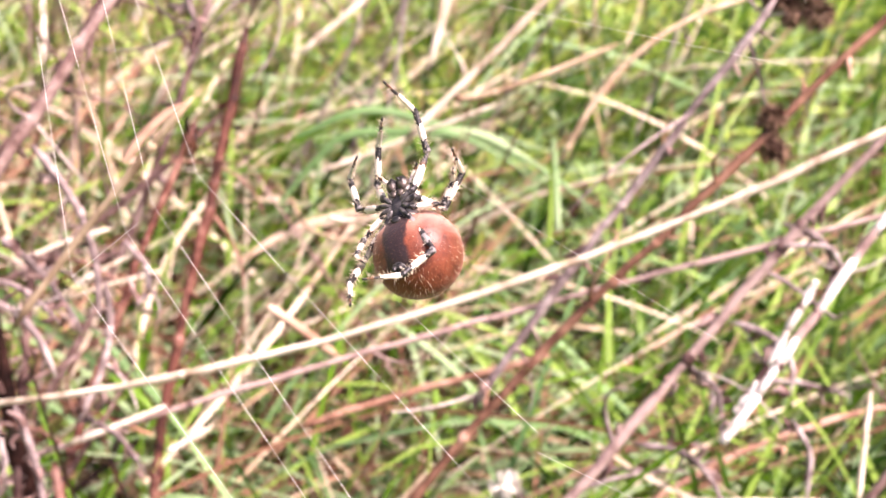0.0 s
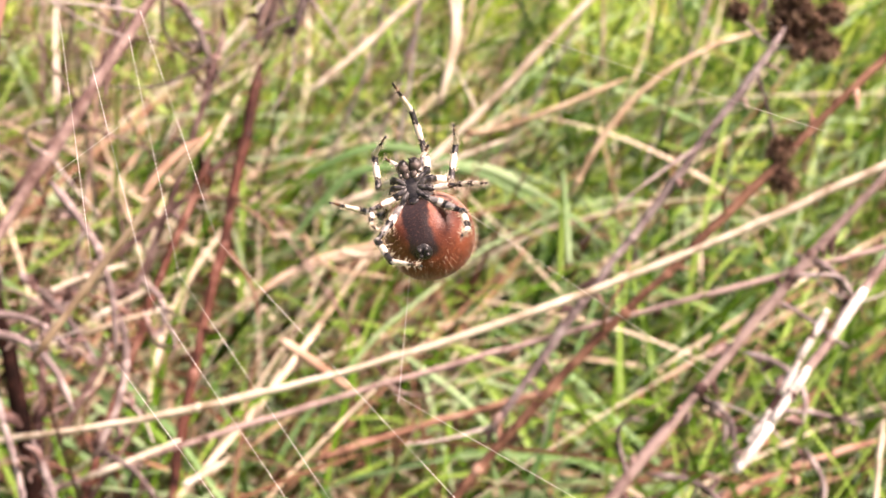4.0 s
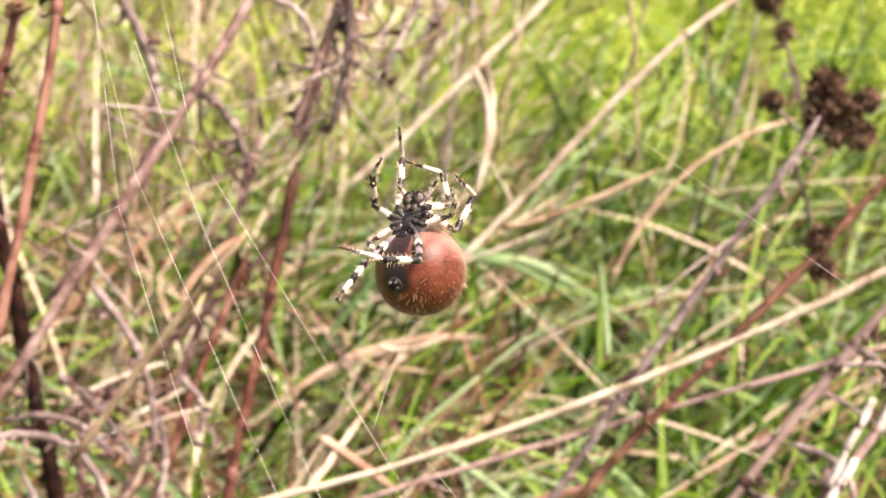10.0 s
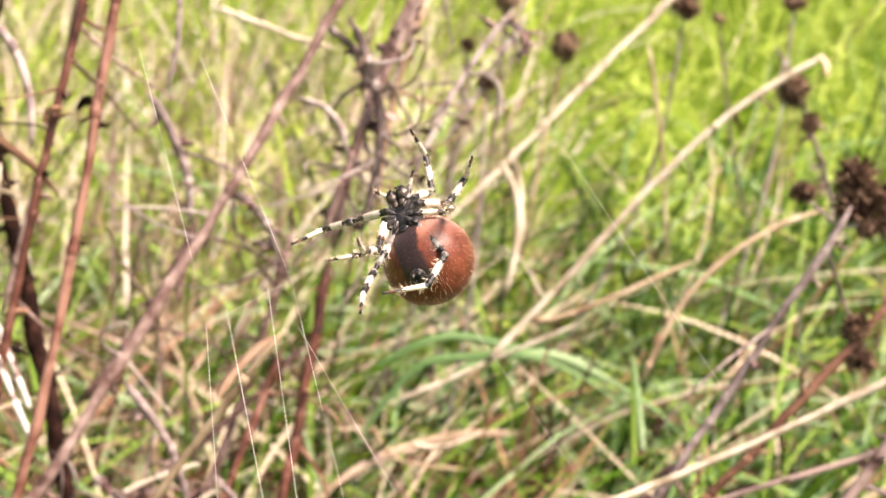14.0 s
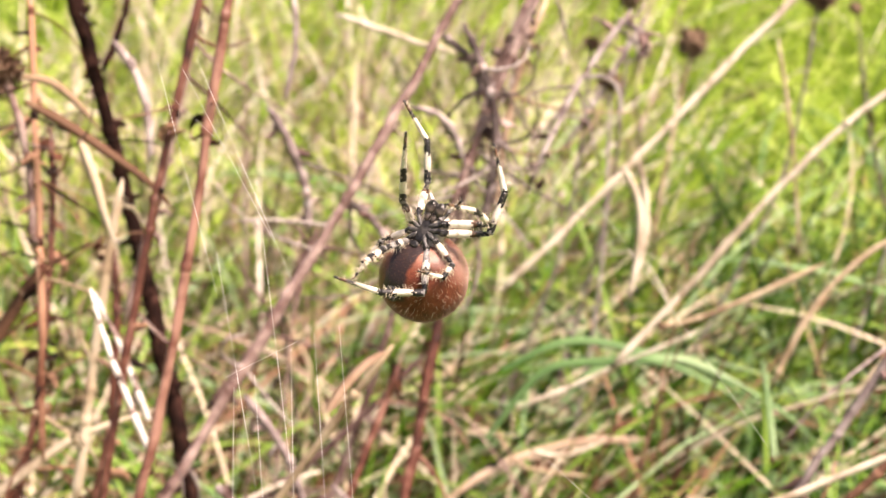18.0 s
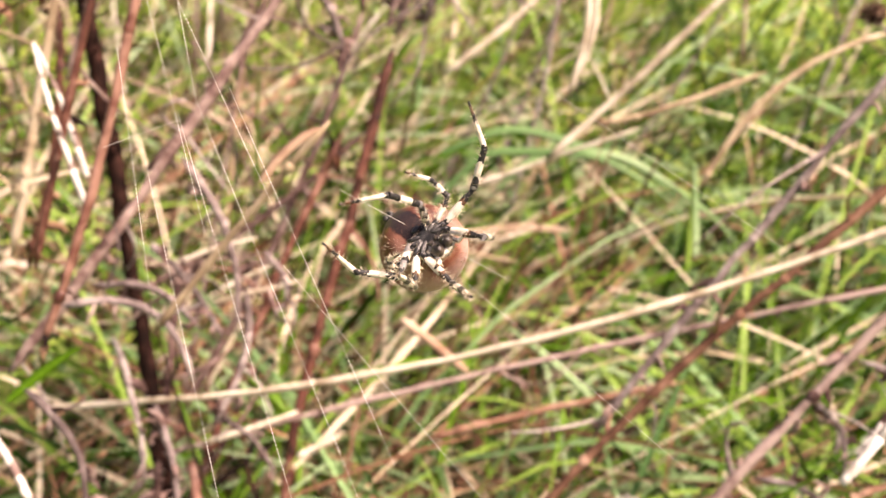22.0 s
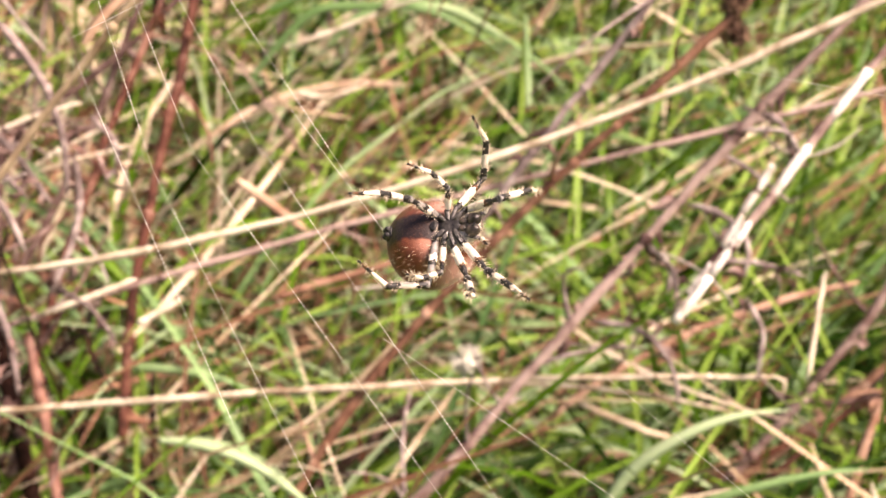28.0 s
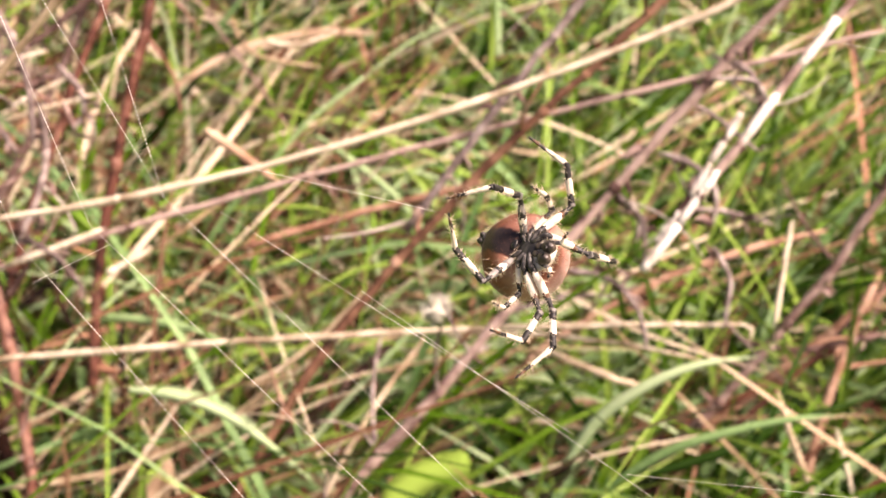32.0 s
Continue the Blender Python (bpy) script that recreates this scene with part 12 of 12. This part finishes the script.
    walk(THREADS["cross"], [(0, pose(-0.031908, 0.114490, 0.296293, -33.0, 49.9, -15.7)),
        (6, pose(-0.036807, 0.122443, 0.315592, -33.1, 54.7, -20.7)),
        (7.5, pose(-0.032841, 0.125854, 0.318212, -36.1, 58.0, -24.9)),
        (9, pose(-0.041050, 0.122448, 0.314085, -38.2, 60.1, -28.0)),
        (13, pose(-0.035886, 0.120644, 0.311567, -39.2, 62.0, -31.1)),
        (14, pose(-0.029135, 0.121458, 0.314498, -37.1, 60.1, -28.0)),
        (17, pose(-0.030524, 0.124053, 0.313216, -38.4, 59.8, -27.5)),
        (19, pose(-0.041414, 0.119788, 0.311007, -52.2, 64.6, -38.0)),
        (21, pose(-0.038997, 0.117326, 0.315246, -54.5, 65.5, -40.8)),
        (23, pose(-0.039588, 0.114238, 0.314996, -46.9, 61.8, -30.7)),
        (24, pose(-0.032974, 0.116334, 0.315352, -47.8, 62.8, -33.0)),
        (25, pose(-0.028356, 0.117560, 0.313275, -43.7, 61.5, -30.1)),
        (26, pose(-0.026489, 0.120678, 0.314805, -41.2, 59.9, -27.2)),
        (32, pose(-0.025106, 0.100075, 0.286173, -40.7, 60.0, -27.3))])
    walk(THREADS["drag"], [(0, pose(0.001584, 0.116147, 0.292575, 124.8, 46.5, 78.9)),
        (1, pose(0.000702, 0.115682, 0.293327, 125.6, 46.4, 79.1)),
        (2, pose(-0.001293, 0.117863, 0.297422, 130.9, 45.9, 80.0)),
        (5, pose(0.001997, 0.121083, 0.305749, -170.4, 45.9, 80.0)),
        (6, pose(0.000361, 0.121286, 0.305951, -178.2, 43.6, 79.7)),
        (7.5, pose(-0.000960, 0.123180, 0.304700, 169.1, 41.7, 79.9)),
        (9, pose(-0.007294, 0.121289, 0.303079, 153.8, 40.3, 80.5)),
        (11, pose(0.004720, 0.129200, 0.315618, -129.6, 55.1, 85.2)),
        (13, pose(-0.021176, 0.125353, 0.310728, 142.9, 36.8, 82.2)),
        (14, pose(-0.020236, 0.125399, 0.311924, 145.4, 35.8, 83.0)),
        (17, pose(-0.029077, 0.133071, 0.321671, 20.6, -18.9, -67.4)),
        (18, pose(-0.031267, 0.131102, 0.323217, 16.8, -17.1, -66.7)),
        (19, pose(-0.006178, 0.134160, 0.318097, 96.0, -16.4, -65.7)),
        (20, pose(-0.001227, 0.124992, 0.307213, 63.9, -17.6, -73.0)),
        (21, pose(-0.006544, 0.121838, 0.307555, 52.3, -19.5, -76.2)),
        (22, pose(0.003214, 0.115181, 0.301720, 57.9, -20.3, -77.4)),
        (23, pose(-0.010175, 0.116093, 0.305916, 39.1, -22.5, -80.1)),
        (24, pose(-0.008088, 0.116479, 0.305155, 38.5, -23.1, -80.6)),
        (25, pose(0.015059, 0.113116, 0.298124, 76.6, -21.2, -77.4)),
        (26, pose(0.017793, 0.111198, 0.296018, 60.3, -23.4, -83.4)),
        (29, pose(0.007145, 0.106200, 0.289142, 35.4, -27.7, -88.6)),
        (30.5, pose(0.023566, 0.107552, 0.291826, 92.5, -21.9, -75.5)),
        (31, pose(0.026388, 0.104031, 0.288057, 80.0, -22.2, -81.1)),
        (32, pose(0.016344, 0.107212, 0.290949, 74.3, -23.0, -84.8))])
    walk(THREADS["drag_low"], [(0, pose(0.016314, 0.103412, 0.283028, 141.2, 65.2, 122.4)),
        (2, pose(0.012607, 0.105364, 0.287856, 152.0, 61.3, 128.1)),
        (5, pose(-0.004275, 0.107130, 0.291410, 145.1, 62.9, 126.0)),
        (6, pose(-0.002720, 0.107281, 0.290898, 143.2, 63.1, 125.7)),
        (7.5, pose(0.000524, 0.109039, 0.289288, 150.1, 59.9, 130.1)),
        (9, pose(-0.000233, 0.107870, 0.288837, 158.2, 56.0, 133.7)),
        (11, pose(-0.012160, 0.119309, 0.307488, -178.5, 38.9, 138.2)),
        (13, pose(-0.024987, 0.122887, 0.315911, -177.6, 34.4, 138.0)),
        (14, pose(-0.029135, 0.121458, 0.314498, -164.1, 20.3, 135.4)),
        (17, pose(-0.023687, 0.125882, 0.316256, -161.6, 17.5, 134.5)),
        (19, pose(-0.025107, 0.124929, 0.315987, -169.6, 24.5, 136.4)),
        (21, pose(-0.026918, 0.121259, 0.319028, -176.4, 37.8, 138.3)),
        (23, pose(-0.008239, 0.098864, 0.289573, 151.6, 58.7, 131.5)),
        (24, pose(-0.003693, 0.098170, 0.287172, 149.1, 60.1, 129.9)),
        (25, pose(0.001048, 0.098169, 0.286022, 140.5, 64.2, 123.8)),
        (26, pose(0.006262, 0.099324, 0.288096, 141.3, 65.1, 122.1)),
        (29, pose(0.008379, 0.098103, 0.286712, 156.9, 61.7, 126.6)),
        (30.5, pose(0.011987, 0.092708, 0.280752, 159.7, 60.5, 127.6)),
        (32, pose(0.008662, 0.098473, 0.287480, 152.7, 64.9, 123.4))])
    walk(THREADS["right_up"], [(0, pose(0.011416, 0.129932, 0.320595, 135.8, 79.2, 127.8)),
        (6, pose(0.015917, 0.125378, 0.322311, 157.4, 72.6, 145.6)),
        (9, pose(0.017843, 0.127112, 0.322165, 166.5, 66.5, 151.3)),
        (13, pose(0.010356, 0.130074, 0.329824, -174.2, 40.7, 154.2)),
        (19, pose(0.002837, 0.133505, 0.324047, -179.0, 38.9, 154.1)),
        (23, pose(0.009513, 0.121209, 0.318025, 153.6, 68.5, 142.9)),
        (26, pose(0.031393, 0.117393, 0.311297, 123.3, 77.4, 116.7)),
        (32, pose(0.046459, 0.116209, 0.309952, 114.6, 78.7, 105.1))])
    walk(THREADS["right_low"], [(0, pose(0.007955, 0.119436, 0.305443, 142.0, 59.6, 118.0)),
        (6, pose(0.005222, 0.116936, 0.307592, 148.8, 55.3, 123.4)),
        (9, pose(0.006181, 0.119241, 0.308531, 155.5, 51.7, 126.6)),
        (13, pose(-0.001680, 0.122571, 0.314966, 170.3, 40.7, 131.5)),
        (19, pose(-0.002961, 0.120952, 0.300472, 153.9, 44.1, 130.0)),
        (23, pose(0.001956, 0.109483, 0.302858, 150.7, 52.5, 123.4)),
        (26, pose(0.021582, 0.102287, 0.292028, 158.3, 53.9, 122.3)),
        (32, pose(0.036424, 0.084741, 0.275199, 92.5, 66.9, 86.6))])


motions()
